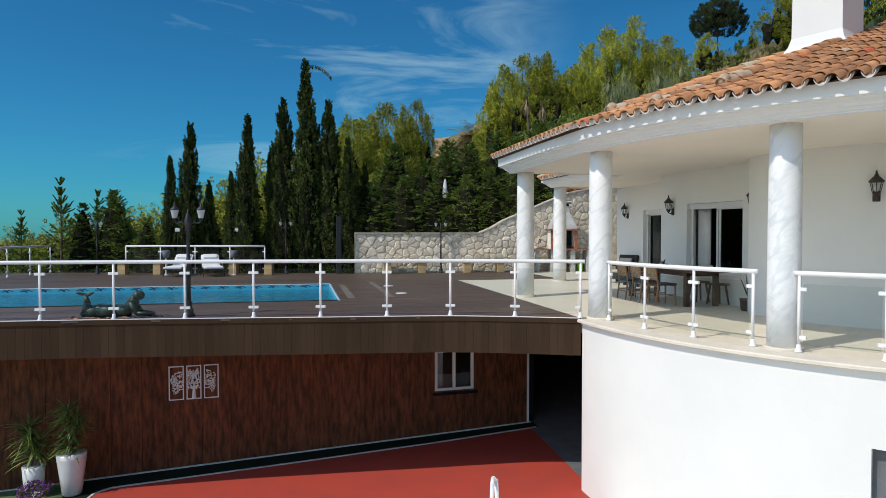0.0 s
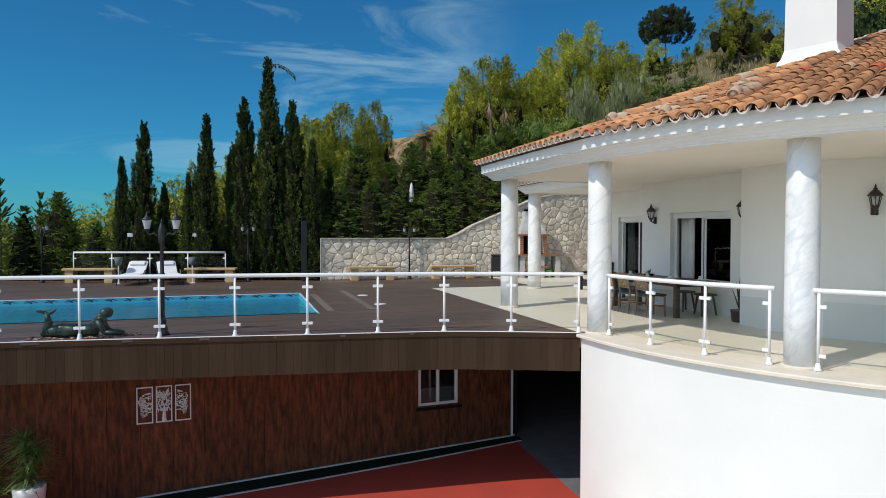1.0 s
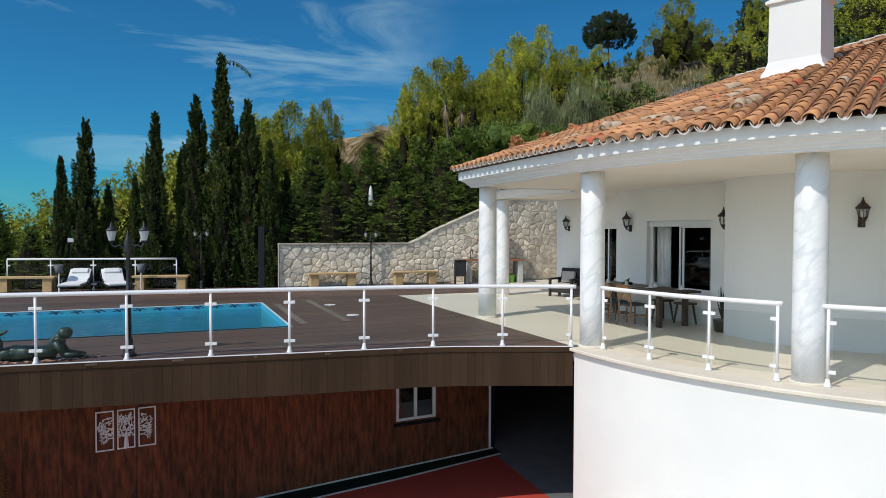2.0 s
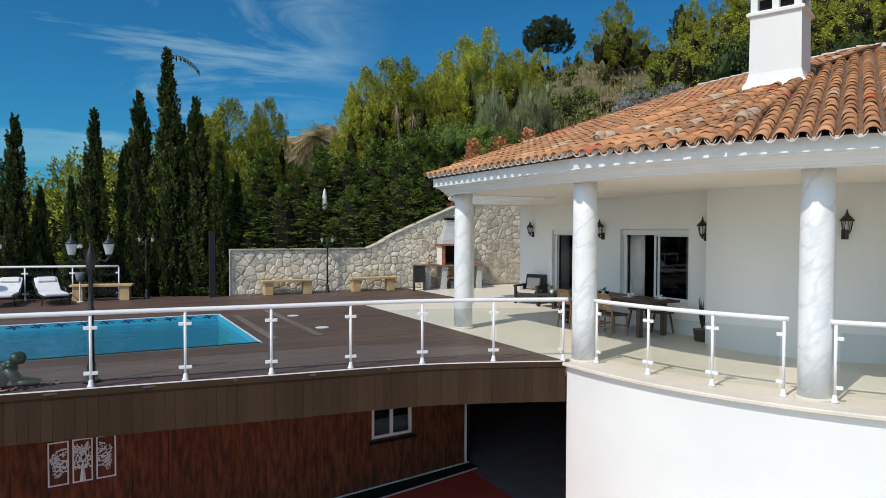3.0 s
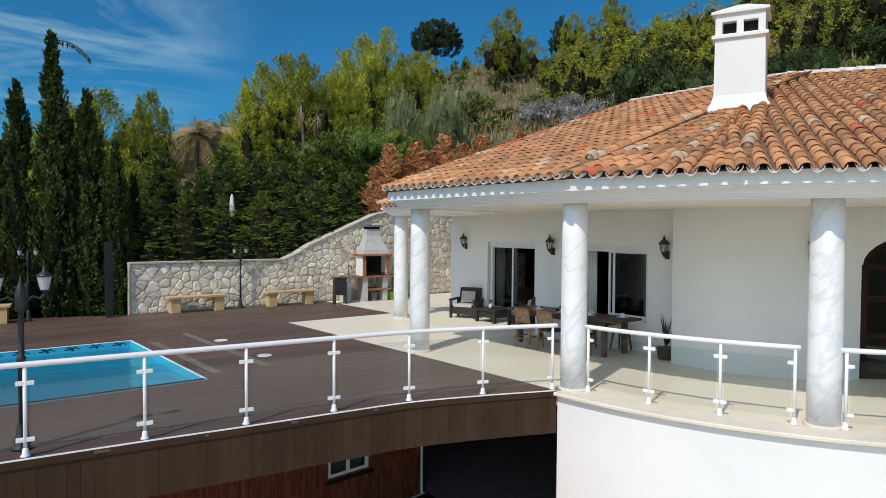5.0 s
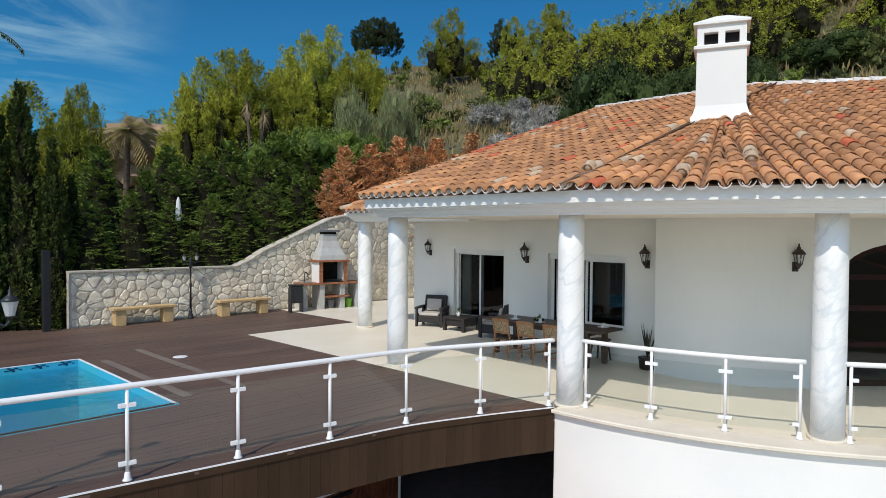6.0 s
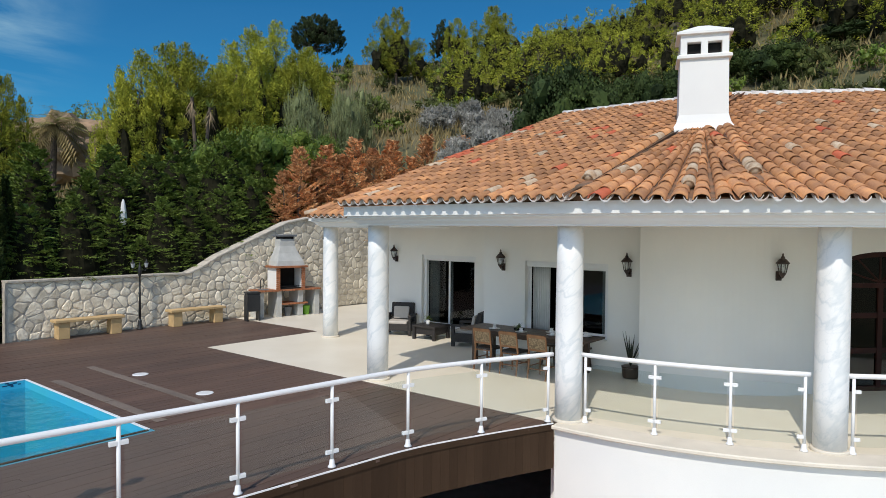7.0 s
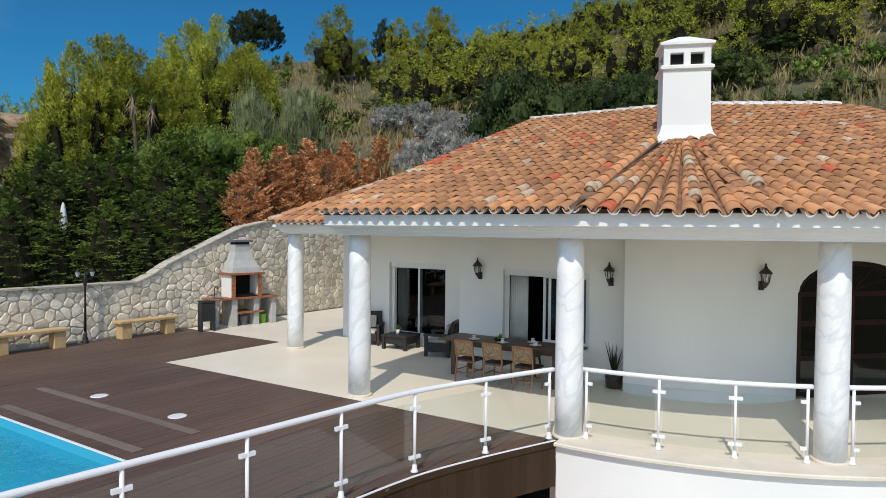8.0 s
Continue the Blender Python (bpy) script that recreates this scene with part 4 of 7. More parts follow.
def wall_lantern(x, y, z, turn):
    """Bracket lantern; its back plate lies on the wall, local -y points out."""
    root = thing("wall_lantern", "dark brown iron wall lantern with clear glass", "wall lamp", pose(x, y, z, 0, 0, turn), group="porch wall lanterns")
    part("back_plate", boxed(-0.055, 0.055, -0.022, 0.0, -0.19, -0.02, 0.012), BRONZE, root)
    bm = bmesh.new()
    pts = [(0, -0.022, -0.10), (0, -0.07, -0.15), (0, -0.12, -0.13), (0, -0.13, -0.08)]
    for a, b in zip(pts, pts[1:]):
        rod(bm, a, b, 0.013, seg=8)
    part("bracket", bm, BRONZE, root)
    c = (0, -0.13, 0)
    part("cup", lathe(bmesh.new(), [(0.01, -0.14), (0.025, -0.11), (0.045, -0.08), (0.058, -0.06), (0.06, -0.045)], 10, c), BRONZE, root)
    part("glass", lathe(bmesh.new(), [(0.056, -0.044), (0.088, 0.115)], 8, c, closed=False), GLASS, root, "clear glass")
    for k in range(8):
        a = 2 * math.pi * k / 8
        part("cage_bar", rod(bmesh.new(), (c[0] + 0.058 * math.cos(a), c[1] + 0.058 * math.sin(a), -0.045), (c[0] + 0.090 * math.cos(a), c[1] + 0.090 * math.sin(a), 0.115), 0.006, seg=5), BRONZE, root)
    part("bulb", lathe(bmesh.new(), [(0.01, -0.04), (0.028, 0.0), (0.03, 0.04), (0.008, 0.07)], 10, c), WHITECLOTH, root, "white bulb", smooth=True)
    part("cap", lathe(bmesh.new(), [(0.10, 0.112), (0.118, 0.125), (0.085, 0.165), (0.055, 0.20), (0.03, 0.215), (0.034, 0.235), (0.014, 0.255), (0.018, 0.275), (0.004, 0.31)], 12, c), BRONZE, root, smooth=True)
    return root


wall_lantern(10.25, 19.30, 2.18, -90)
wall_lantern(9.05, 14.74, 2.17, -90)
wall_lantern(9.05, 11.66, 2.18, -90)
bt = math.degrees(math.atan2(8.83 - BAY.y, 9.02 - BAY.x))
wall_lantern(BAY.x + 2.482 * math.cos(radians(bt)), BAY.y + 2.482 * math.sin(radians(bt)), 2.25, bt + 90)


# ---- benches ----
def stone_bench(x, y, turn, label, width=1.75):
    root = thing("stone_bench", label, "bench", pose(x, y, 0, 0, 0, turn), group="stone benches on the deck")
    w = width / 2
    part("seat", boxed(-w, w, -0.21, 0.21, 0.43, 0.50, 0.012), BENCH, root, "pale worn seat slab")
    for s in (-1, 1):
        part("leg", boxed(s * (w - 0.22) - 0.14, s * (w - 0.22) + 0.14, -0.16, 0.16, 0.0, 0.43, 0.01), BENCH, root)
    return root


stone_bench(3.86, 24.60, -2, "yellow limestone bench by the rubble wall")
stone_bench(6.95, 24.55, -2, "yellow limestone bench by the rubble wall")
stone_bench(-1.75, 25.25, -13, "yellow limestone bench before the rear railing")
stone_bench(-5.75, 26.15, -13, "yellow limestone bench before the rear railing")


# ---- sun loungers ----
def sun_lounger(x, y, turn):
    root = thing("sun_lounger", "white cushioned sun lounger with a raised back", "sun lounger", pose(x, y, 0, 0, 0, turn), group="poolside loungers")
    bm = bmesh.new()
    for s in (-0.33, 0.33):
        rod(bm, (s, -0.95, 0.26), (s, 0.35, 0.28), 0.018, seg=8)
        rod(bm, (s, 0.35, 0.28), (s, 0.88, 0.62), 0.018, seg=8)
    for yy in (-0.95, 0.35):
        rod(bm, (-0.33, yy, 0.27), (0.33, yy, 0.27), 0.016, seg=8)
    part("frame", bm, BLACK, root, "dark tubular metal")
    for s in (-0.33, 0.33):
        for yy in (-0.8, 0.45):
            part("leg", rod(bmesh.new(), (s, yy, 0.27), (s * 1.08, yy + 0.08, 0.0), 0.016, seg=8), BLACK, root)
        bm = bmesh.new()
        arm = [(s * 1.05, -0.15, 0.28), (s * 1.12, -0.05, 0.44), (s * 1.12, 0.2, 0.47), (s * 1.05, 0.34, 0.30)]
        for a, b in zip(arm, arm[1:]):
            rod(bm, a, b, 0.016, seg=8)
        part("armrest", bm, BLACK, root)
    part("mattress", boxed(-0.31, 0.31, -0.95, 0.36, 0.285, 0.355, 0.025), WHITECLOTH, root)
    part("back_cushion", boxed(-0.31, 0.31, 0.0, 0.68, 0.0, 0.07, 0.025, Matrix.Translation((0, 0.34, 0.30)) @ pose(0, 0, 0, 33, 0, 0)), WHITECLOTH, root)
    part("pillow", boxed(-0.24, 0.24, 0.42, 0.64, 0.07, 0.13, 0.03, Matrix.Translation((0, 0.34, 0.30)) @ pose(0, 0, 0, 33, 0, 0)), WHITECLOTH, root)
    return root


sun_lounger(-4.25, 25.15, -4)
sun_lounger(-3.10, 24.95, 12)


def planter_torch(x, y):
    root = thing("standing_planter", "pale glass bowl on a slim metal stand", "planter", pose(x, y, 0))
    part("stand", lathe(bmesh.new(), [(0.10, 0), (0.10, 0.015), (0.025, 0.03), (0.022, 0.62), (0.04, 0.64)], 12), STEEL, root)
    part("bowl", lathe(bmesh.new(), [(0.05, 0.62), (0.10, 0.66), (0.14, 0.90), (0.13, 0.90), (0.09, 0.68), (0.02, 0.65)], 14), GREY, root, smooth=True)
    return root


planter_torch(-4.75, 25.45)
planter_torch(-2.35, 24.95)

# ---- skimmer lids and pale boards on the deck ----
for x, y in ((2.53, 16.62), (2.50, 18.92)):
    ob = part("skimmer_lid", lathe(bmesh.new(), [(0.15, 0.0), (0.15, 0.006), (0.135, 0.012), (0.02, 0.014)], 24), STEEL)
    ob.location = (x, y, 0.003)
    tagged(ob, "round white plastic skimmer lid on the deck", "lid", group="skimmer lids")
PALEBOARD = material("pale_worn_board", (0.22, 0.17, 0.135), rough=0.65, vary=0.15, scale=2, grain=40, bump=0.2, stretch=(1, 0.25, 1))
for x, y0, y1 in ((1.20, 15.55, 17.3), (1.20, 17.32, 19.6), (2.16, 15.6, 18.0), (2.16, 18.02, 20.4)):
    ob = part("access_board", boxed(x - 0.085, x + 0.085, y0, y1, 0.003, 0.009), PALEBOARD)
    tagged(ob, "pale worn access board across the brown deck", "board", group="access boards")


# ---- statue at the pool ----
def statue():
    bm = bmesh.new()

    def blob(at, r, sc, turn=0, pitch=0):
        bmesh.ops.create_uvsphere(bm, u_segments=14, v_segments=9, radius=r, matrix=Matrix.Translation(at) @ pose(0, 0, 0, 0, pitch, turn) @ Matrix.Diagonal((*sc, 1)))

    def limb(pts, rs):
        for (a, b), (r0, r1) in zip(zip(pts, pts[1:]), zip(rs, rs[1:])):
            rod(bm, a, b, r0, r1, 12)
            blob(b, r1, (1, 1, 1))

    limb([(0.28, 0, 0.12), (0.05, 0.0, 0.12), (-0.25, 0.0, 0.12), (-0.52, 0, 0.09)], [0.11, 0.10, 0.13, 0.085])
    limb([(-0.50, 0, 0.09), (-0.47, 0, 0.26), (-0.50, 0, 0.40)], [0.095, 0.06, 0.035])
    blob((-0.56, 0.03, 0.43), 0.09, (1.3, 0.35, 0.3), 20, 15)
    blob((-0.42, -0.03, 0.43), 0.09, (1.2, 0.35, 0.3), -25, -25)
    limb([(0.22, 0, 0.14), (0.33, 0, 0.27), (0.37, 0, 0.33)], [0.11, 0.095, 0.05])
    blob((0.44, 0, 0.40), 0.085, (1.0, 0.85, 1.05))
    blob((0.40, 0, 0.40), 0.095, (0.95, 1.0, 0.9))
    limb([(0.38, 0, 0.36), (0.28, 0, 0.30), (0.20, 0, 0.24)], [0.07, 0.07, 0.03])
    for s in (-1, 1):
        limb([(0.30, s * 0.12, 0.28), (0.42, s * 0.15, 0.08), (0.66, s * 0.08, 0.05)], [0.05, 0.04, 0.03])
    ob = part("statue", bm, BRONZESTATUE, smooth=True)
    ob.matrix_basis = pose(-3.35, 13.16, 0.0, 0, 0, -3)
    return tagged(ob, "green bronze reclining garden figure at the pool edge", "statue")


statue()
SHELL = material("scattered_petals", (0.55, 0.30, 0.22), rough=0.8, vary=0.3, scale=4, bump=0.1, island=0.6)
rs = np.random.RandomState(4)
bm = bmesh.new()
for k in range(70):
    x, y = -3.35 + rs.uniform(-0.85, 1.0), 13.1 + rs.uniform(-0.22, 0.22)
    box(bm, -0.03, 0.03, -0.02, 0.02, 0.0, 0.012, pose(x, y, 0.006, rs.uniform(-14, 14), rs.uniform(-14, 14), rs.uniform(0, 180)))
tagged(part("pebble_bed", bm, SHELL), "scattered red and white pebbles round the bronze figure", "pebbles", kind="stuff")


# ---- porch furniture ----
def teak_chair(x, y, turn):
    root = thing("dining_chair", "teak dining chair with a woven cane back", "chair", pose(x, y, 0, 0, 0, turn), group="chairs at the porch table")
    for sx in (-1, 1):
        part("leg", rod(bmesh.new(), (sx * 0.20, 0.20, 0.0), (sx * 0.19, 0.19, 0.44), 0.016, 0.021, 8), TEAK, root)
        bm = bmesh.new()
        rod(bm, (sx * 0.20, -0.27, 0.0), (sx * 0.20, -0.21, 0.45), 0.016, 0.021, 8)
        rod(bm, (sx * 0.20, -0.21, 0.44), (sx * 0.205, -0.29, 0.86), 0.021, 0.017, 8)
        part("leg", bm, TEAK, root)
    for yy, z in ((0.19, 0.42), (-0.21, 0.42), (-0.245, 0.20), (0.195, 0.20)):
        part("stretcher", rod(bmesh.new(), (-0.20, yy, z), (0.20, yy, z), 0.012, seg=8), TEAK, root)
    for sx in (-1, 1):
        part("stretcher", rod(bmesh.new(), (sx * 0.20, -0.24, 0.24), (sx * 0.20, 0.195, 0.24), 0.012, seg=8), TEAK, root)
    part("seat", boxed(-0.225, 0.225, -0.22, 0.22, 0.435, 0.475, 0.012), RATTAN, root, "dark seat pad")
    back = part("backrest", boxed(-0.205, 0.205, -0.012, 0.012, -0.02, 0.05, 0.01, Matrix.Translation((0, -0.282, 0.83)) @ pose(0, 0, 0, 11, 0, 0)), TEAK, root)
    part("cane_panel", boxed(-0.185, 0.185, -0.006, 0.006, -0.24, -0.02, 0, Matrix.Translation((0, -0.282, 0.83)) @ pose(0, 0, 0, 11, 0, 0)), CANE, back, "woven cane panel")
    part("rail", boxed(-0.195, 0.195, -0.012, 0.012, -0.285, -0.24, 0.006, Matrix.Translation((0, -0.282, 0.83)) @ pose(0, 0, 0, 11, 0, 0)), TEAK, back)
    return root


TX, TY0, TY1 = 8.25, 12.0, 15.05
for y in (14.10, 13.45, 12.78):
    teak_chair(7.60, y, -90)
for y in (12.6, 13.3):
    root = thing("stool", "dark wooden stool beside the table", "stool", pose(8.82, y, 0), group="stools at the porch table")
    part("seat", boxed(-0.17, 0.17, -0.17, 0.17, 0.42, 0.46, 0.01), TABLEWOOD, root)
    for sx in (-1, 1):
        for sy in (-1, 1):
            part("leg", rod(bmesh.new(), (sx * 0.16, sy * 0.16, 0), (sx * 0.11, sy * 0.11, 0.42), 0.02, 0.024, 8), TABLEWOOD, root)
root = thing("dining_table", "long dark wooden dining table on the porch", "table", pose(TX, (TY0 + TY1) / 2, 0))
h = (TY1 - TY0) / 2
for k in range(5):
    part("plank", boxed(-0.45 + k * 0.18, -0.45 + k * 0.18 + 0.176, -h, h, 0.72, 0.765, 0.006), TABLEWOOD, root)
for sx in (-1, 1):
    for sy in (-1, 1):
        part("leg", boxed(sx * 0.34 - 0.05, sx * 0.34 + 0.05, sy * (h - 0.35) - 0.05, sy * (h - 0.35) + 0.05, 0, 0.72, 0.01), TABLEWOOD, root)
part("apron", boxed(-0.36, 0.36, -h + 0.3, h - 0.3, 0.64, 0.718), TABLEWOOD, root)
for k, (dx, y) in enumerate(((-0.18, 14.3), (-0.2, 13.6), (-0.1, 12.9), (0.2, 13.1), (0.2, 12.3))):
    root = thing("plate_setting", "white plate with a folded napkin on the table", "plate", pose(TX + dx, y, 0.766, 0, 0, 20 * k), group="table settings")
    part("plate", lathe(bmesh.new(), [(0.07, 0), (0.125, 0.012), (0.128, 0.016), (0.07, 0.006)], 20), POTWHITE, root, smooth=True)
    bm = bmesh.new()
    lathe(bm, [(0.05, 0.008), (0.055, 0.03), (0.03, 0.06), (0.045, 0.09), (0.012, 0.10)], 7)
    part("napkin", bm, WHITECLOTH, root)


def armchair(x, y, turn, label="dark brown rattan armchair with a beige cushion"):
    root = thing("armchair", label, "armchair", pose(x, y, 0, 0, 0, turn), group="rattan lounge set")
    part("seat_box", boxed(-0.33, 0.33, -0.30, 0.30, 0.12, 0.32, 0.02), RATTAN, root)
    part("backrest", boxed(-0.33, 0.33, -0.06, 0.06, 0.0, 0.58, 0.03, Matrix.Translation((0, -0.28, 0.28)) @ pose(0, 0, 0, 12, 0, 0)), RATTAN, root)
    for s in (-1, 1):
        bm = bmesh.new()
        box(bm, s * 0.37 - 0.05, s * 0.37 + 0.05, -0.34, 0.34, 0.50, 0.56, None, 0.015)
        box(bm, s * 0.37 - 0.03, s * 0.37 + 0.03, 0.24, 0.32, 0.0, 0.50)
        box(bm, s * 0.37 - 0.03, s * 0.37 + 0.03, -0.32, -0.24, 0.0, 0.50)
        box(bm, s * 0.37 - 0.02, s * 0.37 + 0.02, -0.24, 0.24, 0.12, 0.34)
        part("armrest", bm, RATTAN, root)
    part("cushion", boxed(-0.29, 0.29, -0.22, 0.31, 0.32, 0.40, 0.03), CUSHION, root, "beige seat cushion")
    part("back_cushion", boxed(-0.22, 0.22, 0.0, 0.09, 0.0, 0.34, 0.03, Matrix.Translation((0, -0.20, 0.41)) @ pose(0, 0, 0, 12, 0, 0)), CUSHION, root, "beige back cushion")
    return root


armchair(9.72, 18.68, 117)
armchair(9.62, 16.2, 20, "dark brown rattan armchair by the porch wall")
root = thing("coffee_table", "low dark brown rattan coffee table", "table", pose(9.72, 17.52, 0, 0, 0, 4))
part("tabletop", boxed(-0.36, 0.36, -0.38, 0.38, 0.32, 0.38, 0.015), RATTAN, root)
part("box_frame", boxed(-0.31, 0.31, -0.33, 0.33, 0.14, 0.32), RATTAN, root)
for sx in (-1, 1):
    for sy in (-1, 1):
        part("leg", boxed(sx * 0.31 - 0.04, sx * 0.31 + 0.04, sy * 0.33 - 0.04, sy * 0.33 + 0.04, 0, 0.32), RATTAN, root)


def leaf_blade(bm, base, way, length, width, droop, seg=4):
    """One long arching leaf."""
    base, way = Vector(base), Vector(way).normalized()
    side = way.cross(Vector((0, 0, 1)))
    side = side.normalized() if side.length > 1e-4 else Vector((1, 0, 0))
    prev = None
    for i in range(seg + 1):
        t = i / seg
        c = base + way * length * t - Vector((0, 0, droop * length * t * t))
        w = width * (1 - t) ** 0.7 * min(1.0, 0.5 + t * 3) / 2
        pair = [bm.verts.new(c - side * w), bm.verts.new(c + side * w + Vector((0, 0, 0.002)))]
        if prev:
            bm.faces.new((prev[0], prev[1], pair[1], pair[0]))
        prev = pair


def spiky_plant(name, label, x, y, z, pot_profile, pot_mat, n, length, stem, mat, seed, droop=0.35, upright=0.3, width=0.042, pot_label="white pot"):
    rr = np.random.RandomState(seed)
    root = thing(name, label, "potted plant", pose(x, y, z))
    part("pot", lathe(bmesh.new(), pot_profile, 24), pot_mat, root, pot_label, smooth=True)
    top = max(h for r, h in pot_profile)
    part("soil", lathe(bmesh.new(), [(0.02, top - 0.05), (pot_profile[-1][0] * 0.9, top - 0.05), (0.01, top - 0.04)], 16), DARK, root)
    for si, (hx, hy, hz) in enumerate(stem):
        if hz > 0.05:
            part("stem", rod(bmesh.new(), (hx * 0.4, hy * 0.4, top - 0.05), (hx, hy, top + hz), 0.03, 0.022, 8), BARK, root)
        bm = bmesh.new()
        for k in range(n):
            a, e = rr.uniform(0, 2 * math.pi), rr.uniform(upright - 0.55, upright + 0.75)
            leaf_blade(bm, (hx, hy, top + hz + rr.uniform(-0.28, 0.04) * (hz > 0.05)), (math.cos(a) * math.cos(e), math.sin(a) * math.cos(e), math.sin(e)), length * rr.uniform(0.7, 1.15), width, droop * rr.uniform(0.5, 1.3))
        part("leaves", bm, mat, root)
    return root


YUCCA = material("yucca_leaves", (0.31, 0.39, 0.095), rough=0.45, vary=0.2, scale=3, grain=12, bump=0, second=(0.13, 0.19, 0.05), island=0.35, translucent=0.25)
TALLPOT = [(0.14, 0.0), (0.17, 0.03), (0.21, 0.35), (0.255, 0.70), (0.262, 0.80), (0.24, 0.80)]
spiky_plant("yucca_planter", "spiky yucca in a tall white planter by the timber wall", -4.25, 13.58, court_z(-4.25) + 0.012, TALLPOT, POTWHITE, 110, 0.42, ((0.02, 0, 0.30), (0.10, 0.04, 0.62), (-0.06, 0.0, 0.80)), YUCCA, 3)
spiky_plant("yucca_planter", "spiky yucca in a shorter white planter by the timber wall", -4.93, 13.66, court_z(-4.93) + 0.012, [(0.13, 0), (0.15, 0.02), (0.18, 0.35), (0.195, 0.60), (0.175, 0.60)], POTWHITE, 120, 0.48, ((0.05, 0, 0.40), (-0.06, 0.02, 0.72)), YUCCA, 7)
SANSE = material("snake_plant_leaves", (0.045, 0.055, 0.030), rough=0.4, vary=0.3, scale=18, grain=50, bump=0, translucent=0.1)
spiky_plant("snake_plant", "dark snake plant in a brown pot on the porch", 8.72, 11.46, 0.0, [(0.13, 0), (0.15, 0.02), (0.17, 0.2), (0.18, 0.24), (0.16, 0.24)], BRONZE, 16, 0.66, ((0, 0, 0.0),), SANSE, 5, 0.02, 1.42, 0.045, "brown pot")
spiky_plant("small_plant", "small green plant in a white cup on the coffee table", 9.68, 17.6, 0.38, [(0.04, 0), (0.045, 0.02), (0.055, 0.11), (0.048, 0.11)], POTWHITE, 22, 0.17, ((0, 0, 0.04),), YUCCA, 6, 0.4, 0.5, 0.05)
spiky_plant("table_plant", "low green plant bowl in the middle of the table", 8.2, 13.75, 0.766, [(0.08, 0), (0.11, 0.03), (0.12, 0.06), (0.10, 0.06)], DARK, 40, 0.17, ((0, 0, 0.0),), YUCCA, 8, 0.4, 0.5, 0.04, "dark bowl")

# flowering pot in front of the planters
root = thing("flower_pot", "purple flowering plant in a white pot", "potted plant", pose(-4.72, 13.12, court_z(-4.72) + 0.012))
part("pot", lathe(bmesh.new(), [(0.12, 0), (0.14, 0.02), (0.19, 0.18), (0.20, 0.24), (0.17, 0.24)], 20), POTWHITE, root, smooth=True)


def scatter_blades(centres, ways, length, width, rs, facing=None):
    """Many small four-cornered leaves, given their centres and the ways they point."""
    n = len(centres)
    w = ways / np.maximum(1e-6, np.linalg.norm(ways, axis=1, keepdims=True))
    r = rs.normal(size=(n, 3)) if facing is None else facing + rs.normal(size=(n, 3)) * 0.35
    s = np.cross(w, r)
    s /= np.maximum(1e-6, np.linalg.norm(s, axis=1, keepdims=True))
    ln = (length * rs.uniform(0.6, 1.3, n))[:, None]
    wd = (width * rs.uniform(0.6, 1.3, n))[:, None]
    v = np.empty((n, 4, 3))
    v[:, 0] = centres - w * ln / 2
    v[:, 1] = centres + s * wd / 2
    v[:, 2] = centres + w * ln / 2
    v[:, 3] = centres - s * wd / 2
    f = np.arange(4 * n).reshape(n, 4)
    return v.reshape(-1, 3).tolist(), [], f.tolist()


PURPLE = material("purple_petals", (0.20, 0.05, 0.28), rough=0.7, vary=0.2, scale=6, bump=0, island=0.4, translucent=0.2)
rs = np.random.RandomState(11)
c = rs.normal(size=(420, 3))
c = c / np.linalg.norm(c, axis=1, keepdims=True) * rs.uniform(0.6, 1.0, (420, 1)) * np.array((0.30, 0.30, 0.16)) + np.array((0, 0, 0.32))
part("flowers", scatter_blades(c, rs.normal(size=(420, 3)), 0.05, 0.045, rs), PURPLE, root, "purple flowers")["kind"] = "stuff"
part("leaves", scatter_blades(c * np.array((0.95, 0.95, 0.9)), rs.normal(size=(420, 3)), 0.06, 0.04, rs), BROADLEAF, root)


